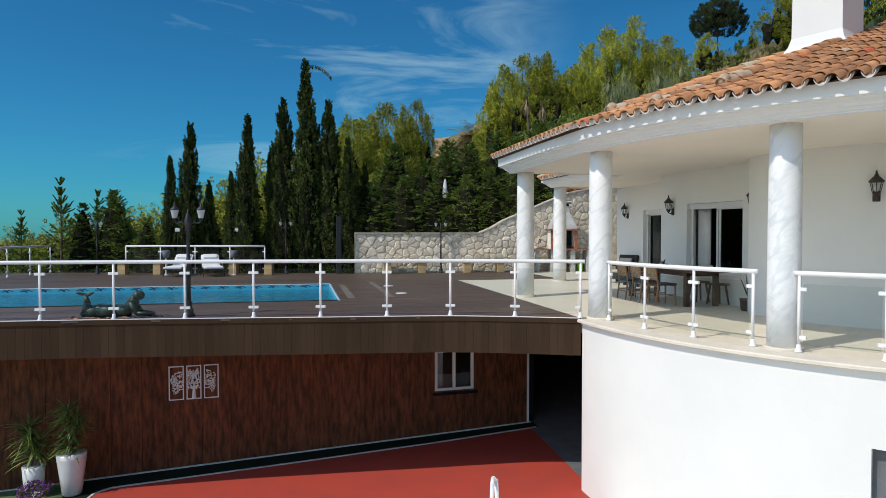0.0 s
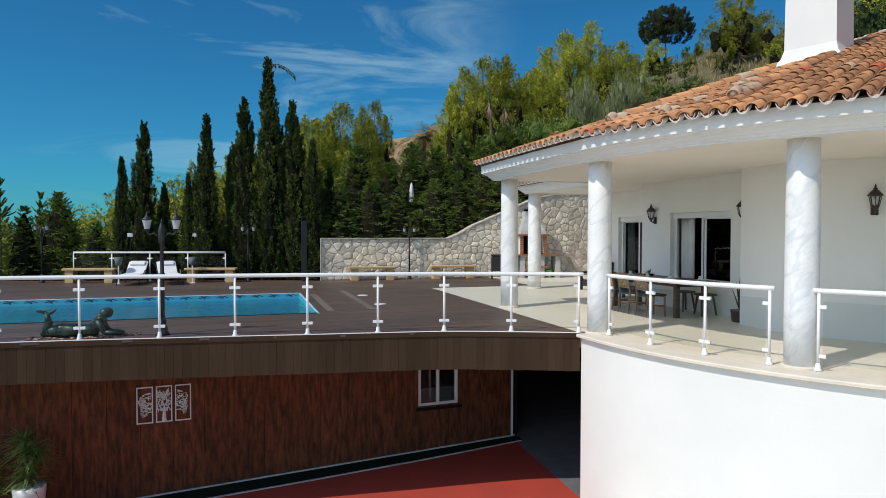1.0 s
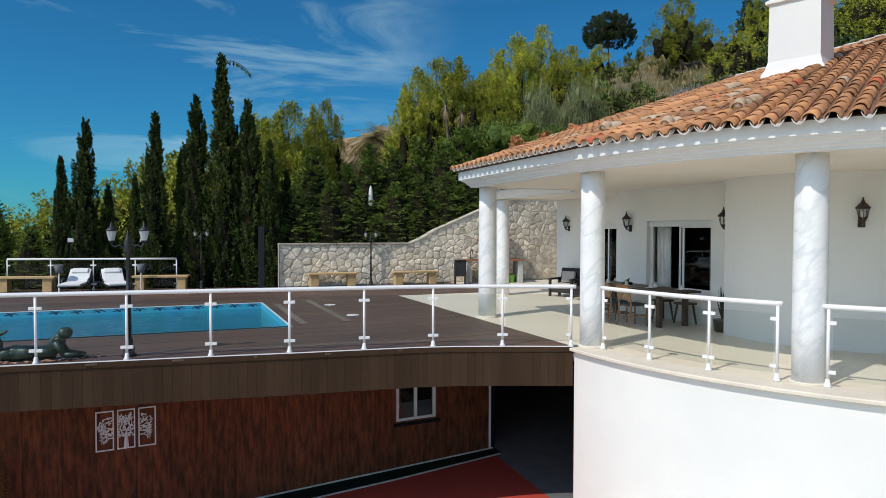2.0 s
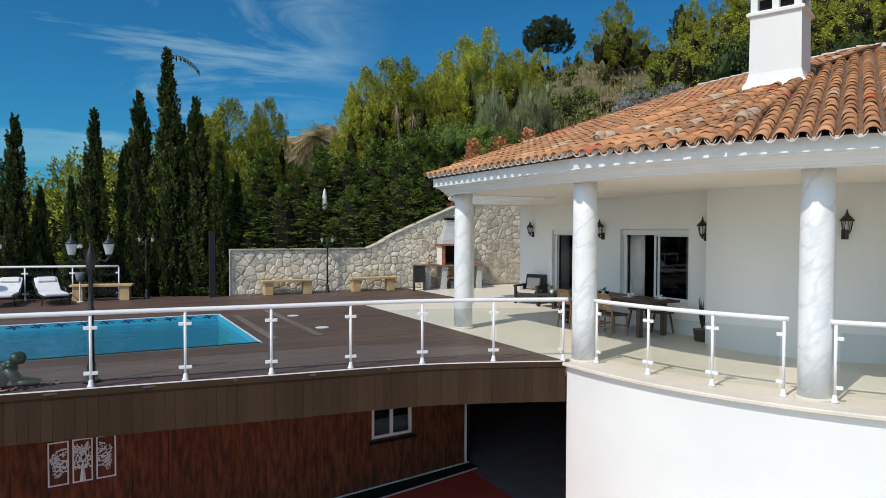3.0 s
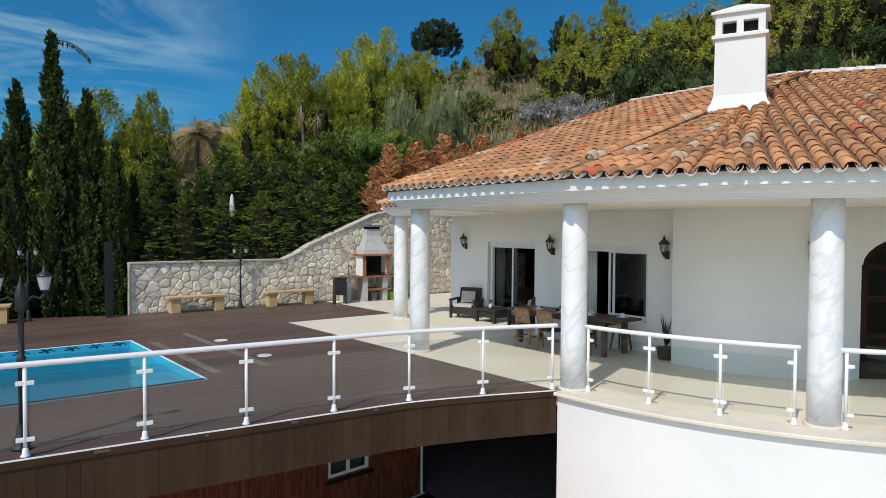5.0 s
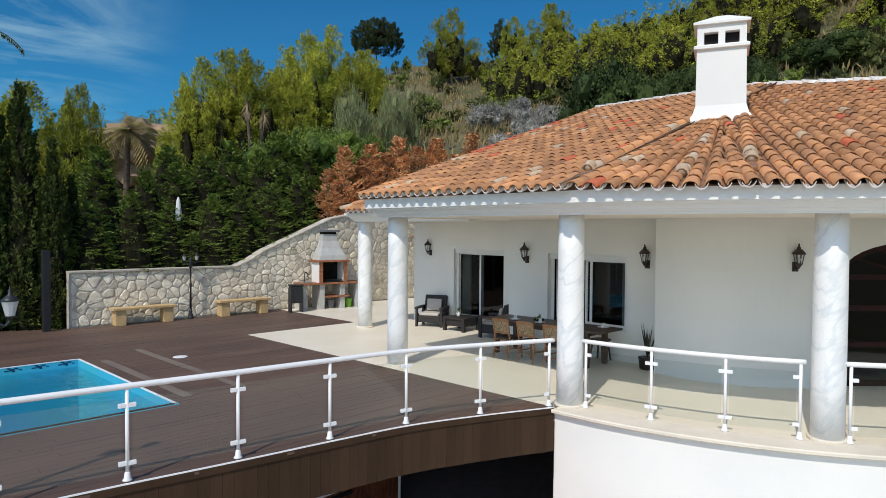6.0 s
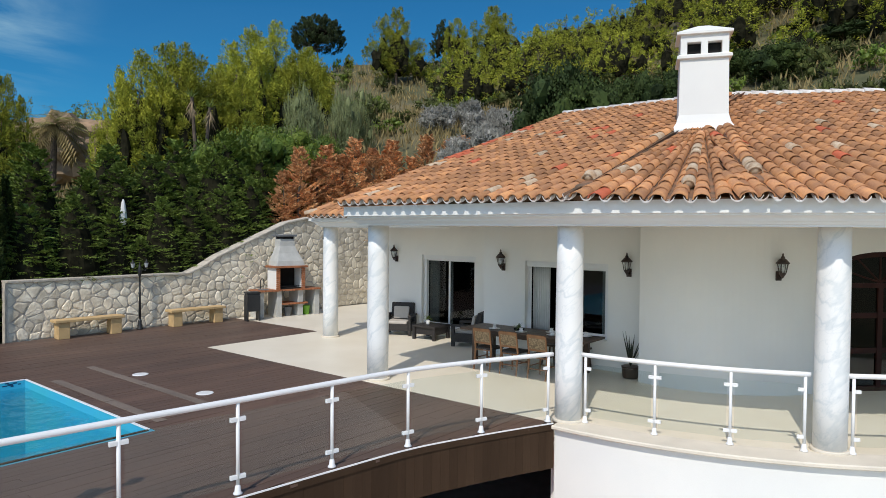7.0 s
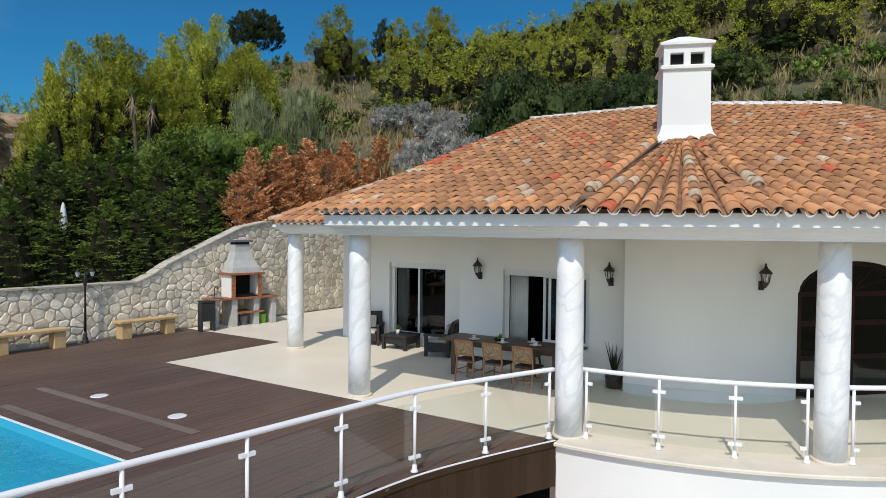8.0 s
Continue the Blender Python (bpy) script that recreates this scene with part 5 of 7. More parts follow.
# ---- tree picture on the timber wall ----
def tree_picture():
    x0, x1, z0, z1 = -2.68, -1.70, -1.92, -1.21
    root = thing("wall_art", "three white metal panels with one cut-out tree", "wall art", M_WOOD)
    w = (x1 - x0 - 0.10) / 3
    rr = random.Random(5)
    for k in range(3):
        a = x0 + k * (w + 0.05)
        bm = bmesh.new()
        t = 0.022
        box(bm, a, a + w, -0.03, -0.018, z0, z0 + t)
        box(bm, a, a + w, -0.03, -0.018, z1 - t, z1)
        box(bm, a, a + t, -0.03, -0.018, z0 + t, z1 - t)
        box(bm, a + w - t, a + w, -0.03, -0.018, z0 + t, z1 - t)
        panel = part("panel", bm, FRAMEWHITE, root)
        bm = bmesh.new()

        def grow(p, ang, length, r, depth):
            q = (p[0] + length * math.cos(ang), p[1] + length * math.sin(ang))
            if a + t < q[0] < a + w - t and z0 + 0.12 < q[1] < z1 - t - 0.04:
                rod(bm, (p[0], -0.022, p[1]), (q[0], -0.022, q[1]), r, r * 0.75, 5)
            if depth:
                for s in (-1, 1):
                    grow(q, ang + s * rr.uniform(0.25, 0.75), length * rr.uniform(0.68, 0.85), r * 0.74, depth - 1)

        cx = (x0 + x1) / 2
        if k == 1:
            rod(bm, (cx, -0.022, z0 + 0.02), (cx, -0.022, z0 + 0.22), 0.05, 0.028, 6)
            for an in (0.9, 1.57, 2.2):
                grow((cx, z0 + 0.2), an, 0.12, 0.016, 5)
        else:
            s = -1 if k == 0 else 1
            for zz in (0.22, 0.30, 0.38):
                grow((cx + s * (w / 2 + 0.055), z0 + zz), (math.pi if s < 0 else 0) + rr.uniform(-0.3, 0.3), 0.07, 0.013, 5)
        for j in range(260):
            ang, rad = rr.uniform(0, 6.28), math.sqrt(rr.random())
            px, pz = cx + 0.46 * rad * math.cos(ang), z0 + 0.43 + 0.21 * rad * math.sin(ang)
            if a + t < px < a + w - t and pz < z1 - t - 0.03:
                box(bm, -0.016, 0.016, -0.004, 0.004, -0.009, 0.009, Matrix.Translation((px, -0.022, pz)) @ pose(0, 0, 0, 0, rr.uniform(0, 180), 0))
        part("cut_tree", bm, FRAMEWHITE, panel)["kind"] = "stuff"


tree_picture()
ob = part("wall_clock", lathe(bmesh.new(), [(0.20, 0.0), (0.20, 0.03), (0.17, 0.04), (0.02, 0.035)], 28), GREY, smooth=False)
ob.matrix_basis = Matrix.Translation((-5.95, wood_y(-5.95) - 0.005, -1.52)) @ pose(0, 0, 0, 90, 0, 0)
tagged(ob, "round grey dial on the timber wall", "wall clock")


# ---- barbecue ----
BBQGREY = material("grey_render", (0.50, 0.50, 0.47), rough=0.9, vary=0.08, scale=4, grain=60, bump=0.2)


def barbecue():
    m = Matrix.Translation((10.08, 24.25, 0)) @ pose(0, 0, 0, 0, 0, -10)
    root = thing("barbecue", "white masonry barbecue with orange brick trim and a tapered hood", "barbecue", m)
    for x in (-1.05, -0.42, 0.35, 0.98):
        part("pier", boxed(x - 0.09, x + 0.09, -0.32, 0.35, 0, 0.86, 0.01), BBQGREY, root)
    for x0, x1, z, name in ((-1.2, 1.12, 0.86, "worktop"), (-0.33, 0.62, 0.40, "shelf")):
        slabp = part(name, boxed(x0, x1, -0.36 if z > 0.5 else -0.34, 0.36, z, z + 0.05, 0.008), BRICK, root, "terracotta slab")
        n = int((x1 - x0) / 0.12)
        me = None
        for k in range(n):
            if me is None:
                b = part("brick", boxed(-0.055, 0.055, -0.03, 0.03, 0.0, 0.055, 0.006), BRICK, slabp)
                me = b.data
            else:
                b = new("brick", me)
                b.parent = slabp
            b.location = (x0 + 0.06 + k * 0.12, -0.375 if z > 0.5 else -0.352, z - 0.001)
    part("fire_back", boxed(-0.45, 0.45, 0.25, 0.36, 0.911, 1.62), SOOT, root)
    for s in (-1, 1):
        cheek = part("cheek", boxed(s * 0.47 - 0.05, s * 0.47 + 0.05, -0.28, 0.36, 0.911, 1.62), PLASTER, root)
        me = None
        for k in range(10):
            if me is None:
                b = part("brick", boxed(-0.06, 0.06, -0.035, 0.03, 0.0, 0.062, 0.006), BRICK, cheek)
                me = b.data
            else:
                b = new("brick", me)
                b.parent = cheek
            b.location = (s * 0.46, -0.30, 0.912 + k * 0.07)
    part("lintel", boxed(-0.60, 0.60, -0.40, 0.36, 1.62, 1.69, 0.012), BRICK, root, "terracotta ledge")
    bm = bmesh.new()
    vs = []
    for hx, y0, y1, z in ((0.50, -0.32, 0.34, 1.69), (0.47, -0.28, 0.34, 1.85), (0.36, -0.14, 0.32, 2.10), (0.27, -0.05, 0.31, 2.35), (0.255, -0.04, 0.31, 2.58)):
        vs.append([bm.verts.new(p) for p in ((-hx, y0, z), (hx, y0, z), (hx, y1, z), (-hx, y1, z))])
    for a, b in zip(vs, vs[1:]):
        for k in range(4):
            bm.faces.new((a[k], a[(k + 1) % 4], b[(k + 1) % 4], b[k]))
    bm.faces.new(vs[-1])
    bm.faces.new(vs[0][::-1])
    part("hood", bm, BBQGREY, root)
    part("flue_slot", boxed(-0.24, 0.24, -0.03, 0.30, 2.58, 2.66), SOOT, root)
    part("cap", boxed(-0.33, 0.33, -0.11, 0.38, 2.66, 2.73, 0.01), GREY, root, "grey concrete cap")
    bm = bmesh.new()
    for k in range(9):
        rod(bm, (-0.38 + k * 0.095, -0.25, 1.0), (-0.38 + k * 0.095, 0.22, 1.0), 0.006, seg=5)
    rod(bm, (-0.4, -0.25, 1.0), (0.4, -0.25, 1.0), 0.008, seg=5)
    part("grill", bm, BLACK, root)
    part("fire_bed", boxed(-0.419, 0.419, -0.27, 0.249, 0.912, 0.95), SOOT, root)
    bm = bmesh.new()
    tap = [(-0.92, 0.05, 0.91), (-0.92, 0.05, 1.22), (-0.90, -0.02, 1.28), (-0.88, -0.10, 1.25), (-0.88, -0.11, 1.12)]
    for a, b in zip(tap, tap[1:]):
        rod(bm, a, b, 0.014, seg=8)
    part("tap", bm, BLACK, root, "black curved tap")
    part("sink", lathe(bmesh.new(), [(0.17, 0.912), (0.18, 0.925), (0.15, 0.925), (0.13, 0.914)], 18, (-0.88, -0.10, 0)), GREY, root)
    return m


M_BBQ = barbecue()
root = thing("waste_bin", "dark green metal waste bin with a lid", "bin", pose(8.52, 23.95, 0, 0, 0, -15))
part("body", boxed(-0.20, 0.20, -0.15, 0.15, 0.30, 0.86, 0.03), BLACK, root)
part("lid", boxed(-0.22, 0.22, -0.17, 0.17, 0.86, 0.92, 0.02), BLACK, root)
for sx in (-1, 1):
    part("leg", boxed(sx * 0.19 - 0.02, sx * 0.19 + 0.02, -0.16, 0.16, 0.0, 0.8, 0.005), BLACK, root)
LIMEGREEN = material("lime_green_plastic", (0.16, 0.42, 0.03), rough=0.4, vary=0.05, scale=4, bump=0)
for dx, mat, lab in ((0.66, LIMEGREEN, "lime green plastic bucket under the worktop"), (-0.02, GREY, "pale grey bucket under the shelf")):
    ob = part("bucket", lathe(bmesh.new(), [(0.10, 0), (0.105, 0.01), (0.14, 0.30), (0.15, 0.31), (0.13, 0.30), (0.09, 0.02)], 18), mat, smooth=True)
    ob.matrix_basis = M_BBQ @ Matrix.Translation((dx, -0.12, 0))
    tagged(ob, lab, "bucket", group="barbecue buckets")

# dark post by the cypresses, closed parasol, far spot lamps
ob = part("timber_post", boxed(-0.09, 0.09, -0.09, 0.09, 0, 2.15, 0.01), BLACK)
ob.location = (1.42, 24.75, 0)
tagged(ob, "dark square post before the cypresses", "post")
root = thing("parasol", "closed white parasol standing in the hedge", "parasol", pose(6.05, 27.35, 1.2))
part("pole", rod(bmesh.new(), (0, 0, 0), (0, 0, 2.6), 0.02, seg=8), STEEL, root)
part("canopy", lathe(bmesh.new(), [(0.11, 1.75), (0.14, 1.85), (0.10, 2.2), (0.06, 2.5), (0.02, 2.62)], 8), WHITECLOTH, root)
for x, y in ((-4.6, 27.0), (-2.35, 26.5)):
    root = thing("spot_lamp", "small white garden spot lamp on a pole", "spot lamp", pose(x, y, 0), group="garden spot lamps")
    part("pole", rod(bmesh.new(), (0, 0, 0), (0, 0, 1.60), 0.015, seg=6), BLACK, root)
    part("head", boxed(-0.09, 0.09, -0.05, 0.05, 1.58, 1.72, 0.01), STEEL, root)
# handrail of the steps below
bm = bmesh.new()
pts = [(2.80, 9.2, -3.5), (2.90, 9.75, -2.72), (2.95, 9.9, -2.45), (3.0, 10.02, -2.36), (3.06, 10.05, -2.42), (3.1, 10.02, -3.4)]
for a, b in zip(pts, pts[1:]):
    rod(bm, a, b, 0.035, seg=10)
tagged(part("step_handrail", bm, STEEL, smooth=True), "white tubular handrail rising from the court", "handrail")


# ---- plants of the hill and garden ----
def ball_shape(level):
    bm = bmesh.new()
    bmesh.ops.create_icosphere(bm, subdivisions=level, radius=1.0)
    v, f = np.array([v.co[:] for v in bm.verts]), [[w.index for w in q.verts] for q in bm.faces]
    bm.free()
    return v, f


BALLS = {1: ball_shape(1), 2: ball_shape(2)}


def crown_blades(centres, radii, per, length, width, seed, lift=0.35, flat=0.8, level=1, inner=0.46):
    """Foliage in clumps: each is a dense uneven cushion with a coat of blades that point outward and up."""
    rr = np.random.RandomState(seed)
    cs, ws, fs, vs, faces, inside = [], [], [], [], [], []
    bv, bf = BALLS[level]
    n = 0
    squash = np.array((1, 1, flat))
    for (c, r) in zip(centres, radii):
        d = rr.normal(size=(per, 3))
        d /= np.linalg.norm(d, axis=1, keepdims=True)
        rad = rr.uniform(0.62, 1.08, (per, 1)) * r
        cs.append(np.asarray(c) + d * rad * squash)
        ws.append(d * 0.6 + np.array((0, 0, lift)) + rr.normal(size=(per, 3)) * 0.6)
        fs.append(d)
        m = max(4, per // 3)
        g = rr.normal(size=(m, 3))
        g /= np.linalg.norm(g, axis=1, keepdims=True)
        inside.append((np.asarray(c) + g * rr.uniform(0.50, 0.85, (m, 1)) * r * squash, g * 0.4 + np.array((0, 0, 0.5)) + rr.normal(size=(m, 3)) * 0.6, g))
        k = inner * r * (1 + 0.18 * rr.normal(size=(len(bv), 1)))
        vs.append(np.asarray(c) + bv * k * squash)
        faces.extend([[i + n for i in q] for q in bf])
        n += len(bv)
    v, e, f = scatter_blades(np.concatenate(cs), np.concatenate(ws), length, width, rr, np.concatenate(fs))
    iv, e, fi = scatter_blades(*[np.concatenate([q[k] for q in inside]) for k in (0, 1)], length * 1.1, width * 1.3, rr, np.concatenate([q[2] for q in inside]))
    nn = n + len(v)
    return np.concatenate(vs).tolist() + v + iv, [], faces + [[i + n for i in q] for q in f] + [[i + nn for i in q] for q in fi]


def trunk_mesh(height, r, limbs, seed, bend=0.25):
    rr = random.Random(seed)
    bm = bmesh.new()
    pts = [Vector((0, 0, -0.4))]
    for k in range(1, 6):
        pts.append(Vector((rr.uniform(-bend, bend) * k / 5, rr.uniform(-bend, bend) * k / 5, height * k / 5)))
    for k, (a, b) in enumerate(zip(pts, pts[1:])):
        rod(bm, a, b, r * (1 - 0.17 * k), r * (1 - 0.17 * (k + 1)), 7)
    for c in limbs:
        c = Vector(c)
        z = max(height * 0.25, min(height * 0.9, c.z - 0.5))
        rod(bm, (0, 0, z), tuple(c), r * 0.33, r * 0.08, 5)
    return bm


DARKPINE = material("dark_pine_needles", (0.055, 0.080, 0.022), rough=0.8, vary=0.25, scale=0.6, grain=4, bump=0, second=(0.03, 0.046, 0.015), island=0.35, translucent=0.15)


def unit(v):
    return v / np.maximum(1e-6, np.linalg.norm(v, axis=-1, keepdims=True))


def sprays(base, way, length, spread, per, leaf, rr, flat=False, droop=0.0):
    """Leafy shoots: each runs from its base along its way and carries per blades, all round it or in a flat fan."""
    base, way, length = np.asarray(base, float), unit(np.asarray(way, float)), np.asarray(length, float)
    n = len(base)
    side = unit(np.cross(way, np.array((0.02, 0.03, 1.0))))
    rise = np.cross(side, way)
    t = rr.uniform(0.03, 1, (n, per, 1)) ** 0.85
    if flat:
        across = side[:, None] * rr.choice((-1.0, 1.0), (n, per, 1)) + rise[:, None] * 0.15 * rr.normal(size=(n, per, 1))
        reach = rr.uniform(0, 1, (n, per, 1)) * (1.05 - t) ** 0.8
        face = rise[:, None] + 0.9 * rr.normal(size=(n, per, 3))
    else:
        a = rr.uniform(0, 2 * math.pi, (n, per, 1))
        across = side[:, None] * np.cos(a) + rise[:, None] * np.sin(a)
        reach = np.sqrt(rr.uniform(0.1, 1, (n, per, 1))) * (1.12 - t) ** 0.6
        face = across + 0.4 * rise[:, None]
    ln = length[:, None, None]
    c = base[:, None] + way[:, None] * ln * t + across * reach * spread * ln
    c[:, :, 2] -= (droop * ln * t * t)[:, :, 0]
    w = way[:, None] * 0.8 + across * 0.65 + rr.normal(size=(n, per, 3)) * 0.22 - np.array((0, 0, droop)) * t
    return scatter_blades(c.reshape(-1, 3), w.reshape(-1, 3), leaf[0], leaf[1], rr, face.reshape(-1, 3))


def pine_parts(root, seed, height=7.0, width=2.2, mat=PINE, low=0.06, shoots=70, per=40, umbrella=False, leaf=(0.30, 0.05)):
    """A pine: several pointed leaders of different heights, each clad in rising tufted shoots."""
    rr = np.random.RandomState(seed)
    base, way, size = [], [], []
    lead = [(0.0, 0.0, 1.0, 0.62)]
    for k in range(7):
        a, q = 2 * math.pi * k / 7 + rr.uniform(-0.4, 0.4), rr.uniform(0.38, 0.78)
        lead.append((q * math.cos(a), q * math.sin(a), rr.uniform(0.55, 0.93) - 0.18 * (q - 0.4), rr.uniform(0.32, 0.50)))
    share = np.array([h * r for x, y, h, r in lead])
    pick = rr.choice(len(lead), shoots, p=share / share.sum())
    for k in range(shoots):
        a = rr.uniform(0, 2 * math.pi)
        if umbrella:
            q = math.sqrt(rr.uniform(0.0, 1.0))
            dome = math.sqrt(max(0.0, 1 - 0.9 * q * q))
            z = height * (0.50 + 0.40 * dome * (1.0 if k % 3 == 0 else rr.uniform(0.0, 0.95)) + 0.04 * math.sin(5 * a + 9 * q))
            base.append((width * q * math.cos(a), width * q * math.sin(a), z))
            way.append((q * math.cos(a), q * math.sin(a), 0.9))
            size.append(rr.uniform(0.5, 0.8))
            continue
        lx, ly, h, r = lead[pick[k]]
        u = rr.uniform(0, 1) ** 0.8
        bulge = np.interp(u, [0, 0.2, 0.5, 0.8, 1.0], [0.75, 1.0, 0.85, 0.42, 0.04]) * (0.85 + 0.25 * math.sin(3 * a + 7 * u + seed))
        q = r * bulge * rr.uniform(0.6, 1.0)
        base.append((width * (lx + q * math.cos(a)), width * (ly + q * math.sin(a)), height * (low + (h - 0.07 - low) * u)))
        tilt = 0.35 + 0.85 * (1 - u)
        way.append((math.cos(a) * tilt, math.sin(a) * tilt, 0.75 + 0.4 * u))
        size.append(height / 7.0 * rr.uniform(0.55, 1.0))
    part("trunk", trunk_mesh(height * (0.8 if not umbrella else 0.7), 0.13 * height / 7, base[::7], seed), BARK, root)
    part("crown", sprays(base, way, size, 0.42, per, leaf, rr), mat, root)
    # dark lumps inside each leader stand for the crown's shaded gaps
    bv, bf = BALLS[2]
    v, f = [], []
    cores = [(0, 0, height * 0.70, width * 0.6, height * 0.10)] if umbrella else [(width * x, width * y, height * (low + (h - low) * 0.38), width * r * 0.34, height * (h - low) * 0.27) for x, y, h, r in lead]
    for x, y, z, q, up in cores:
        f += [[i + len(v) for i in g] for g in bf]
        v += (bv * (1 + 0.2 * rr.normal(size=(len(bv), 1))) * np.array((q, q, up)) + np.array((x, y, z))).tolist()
    part("inner_core", (v, [], f), CROWNSHADE, root, "solid core in dark twig colour, standing for the crown's shaded gaps")


def pine(label, seed, **kw):
    root = thing("pine_tree", label, "pine tree", group="pines on the hillside")
    pine_parts(root, seed, **kw)
    return root


def put(ob, x, y, top, own, first, turn=0.0, z=None, wide=1.0):
    """Stands a plant of height own so that its tip reaches top."""
    g = ground_height(x, y) if z is None else z
    s = max(0.25, (top - g) / own)
    m = Matrix.Translation((x, y, g)) @ pose(0, 0, 0, 0, 0, turn)
    it = ob if first else copy_thing(ob, m)
    it.matrix_basis = m
    it.scale = (s * wide, s * wide, s)
    return it


PINES = [pine("yellow-green Aleppo pine on the dry hillside", 20 + k, width=w, low=lo, shoots=105, per=22, leaf=(0.25, 0.080)) for k, (w, lo) in enumerate(((2.3, 0.06), (1.9, 0.04), (2.7, 0.10), (2.2, 0.05)))]
NEARPINES = [pine("bright yellow-green Aleppo pine above the garden hedge", 30 + k, width=w, low=lo, shoots=300, per=90, leaf=(0.17, 0.040)) for k, (w, lo) in enumerate(((2.3, 0.06), (1.9, 0.05), (2.6, 0.08), (2.1, 0.05)))]
# x, y, height of the tip, width
TALL = ((3.0, 37.9, 7.9, 1.20), (6.4, 40.2, 9.2, 0.8), (12.5, 41.8, 11.2, 0.60), (12.4, 39.1, 11.7, 0.95), (13.4, 38.5, 12.2, 0.96), (15.9, 41.7, 13.3, 1.20), (14.7, 37.8, 11.8, 1.08), (17.6, 40.6, 12.4, 1.20),
        (20.4, 41.2, 15.1, 1.08), (22.7, 42.0, 16.3, 1.02), (22.5, 39.6, 14.0, 1.20), (18.1, 39.5, 13.0, 1.08), (24.8, 41.5, 15.0, 1.20), (16.6, 36.6, 11.0, 1.08),
        (41.5, 49.1, 23.6, 1.20), (55.4, 52.8, 27.0, 1.08), (57.7, 49.6, 28.2, 1.38), (64.6, 48.1, 27.5, 1.20), (60.5, 50.5, 26.6, 1.20), (6.1, 47.8, 10.7, 1.3), (7.7, 43.5, 10.2, 0.68), (4.2, 42.0, 8.8, 1.2), (42.5, 63.0, 22.6, 1.3), (47.5, 62.3, 21.8, 1.2))
rt = random.Random(3)
begun = set()
for k, (x, y, top, wide) in enumerate(TALL):
    p = NEARPINES[k % 4]
    put(p, x, y, top, 7.0, k % 4 not in begun, rt.uniform(0, 360), wide=wide)
    begun.add(k % 4)
# pines strewn over the rest of the hill, and the low wood in the west
n = 0
spots = [(x, y) for x, y, t, w in TALL]
while n < 165:
    az, d = (rt.uniform(52, 103) if rt.random() < 0.72 else rt.uniform(12, 34)), 42 + 44 * rt.random() ** 0.9
    x, y = -4 + d * math.sin(radians(az)), 7 + d * math.cos(radians(az))
    if any((x - a) ** 2 + (y - b) ** 2 < (2.1 + d * 0.010) ** 2 for a, b in spots) or (14 < az < 25 and d < 72) or (52 < az < 58 and d > 70):
        continue
    spots.append((x, y))
    tall = rt.uniform(2.6, 4.7) if az > 50 else rt.uniform(3.4, 6.0)
    put(PINES[n % 4], x, y, ground_height(x, y) + tall, 7.0, n < 4, rt.uniform(0, 360), wide=rt.uniform(1.4, 2.0))
    n += 1
for row, (y, lower, step) in enumerate(((55.0, 0.0, 1.45), (50.5, 0.2, 1.45), (45.0, 1.4, 1.9))):
    x = -26.0
    while x < 4.2:
        top = np.interp(x, [-26, -22, -13, -7.5, -3, 2, 5], [0.8, 1.5, 3.7, 5.4, 7.3, 9.4, 9.8]) - lower + rt.uniform(-0.8, 0.3)
        put(PINES[rt.randrange(4)], x, y + rt.uniform(-1.8, 1.8), top, 7.0, False, rt.uniform(0, 360), wide=rt.uniform(1.2, 1.6))
        x += step * rt.uniform(0.8, 1.2)

root = thing("stone_pine", "dark round-headed stone pine on the ridge", "pine tree")
pine_parts(root, 77, height=8.0, width=3.0, mat=DARKPINE, umbrella=True, shoots=420, per=70, leaf=(0.22, 0.08))
put(root, 44.6, 64.1, 26.8, 8.0, True)
root = thing("stone_pine", "small dark rounded pine on the ridge", "pine tree")
pine_parts(root, 78, height=5.0, width=1.7, mat=DARKPINE, low=0.1, shoots=120, per=50, leaf=(0.22, 0.09))
put(root, 62.1, 60.5, 29.9, 5.0, True)


def cypress(seed, height, r):
    root = thing("cypress_tree", "tall dark green columnar cypress", "cypress", group="cypresses behind the deck")
    rr = np.random.RandomState(seed)
    n = 420
    t = rr.uniform(0, 0.97, n) ** 0.9
    prof = np.interp(t, [0, 0.08, 0.30, 0.55, 0.80, 0.95, 1.0], [0.55, 0.80, 1.0, 0.80, 0.42, 0.10, 0.0])
    a = rr.uniform(0, 2 * math.pi, n)
    q = r * prof * (0.86 + 0.20 * np.sin(3 * a + 4 * t * height + seed)) * rr.uniform(0.62, 0.98, n)
    base = np.stack((q * np.cos(a) + 0.05 * np.sin(t * 9 + seed), q * np.sin(a), t * height), 1)
    way = np.stack((np.cos(a) * 0.22, np.sin(a) * 0.22, np.ones(n)), 1) + rr.normal(size=(n, 3)) * 0.07
    part("trunk", trunk_mesh(height * 0.85, 0.10, [], seed, 0.05), BARK, root)
    part("crown", sprays(base, way, rr.uniform(0.35, 0.75, n) * (0.40 + 0.60 * prof), 0.21, 34, (0.12, 0.046), rr), CYPRESS, root)
    # a solid dark core gives the column its shaded depth by colour
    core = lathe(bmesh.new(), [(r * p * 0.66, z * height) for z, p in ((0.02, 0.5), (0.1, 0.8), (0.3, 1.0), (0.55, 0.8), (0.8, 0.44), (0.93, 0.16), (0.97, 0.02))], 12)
    part("inner_core", core, CROWNSHADE, root, "solid core in dark twig colour, standing for the crown's shaded gaps")
    return root


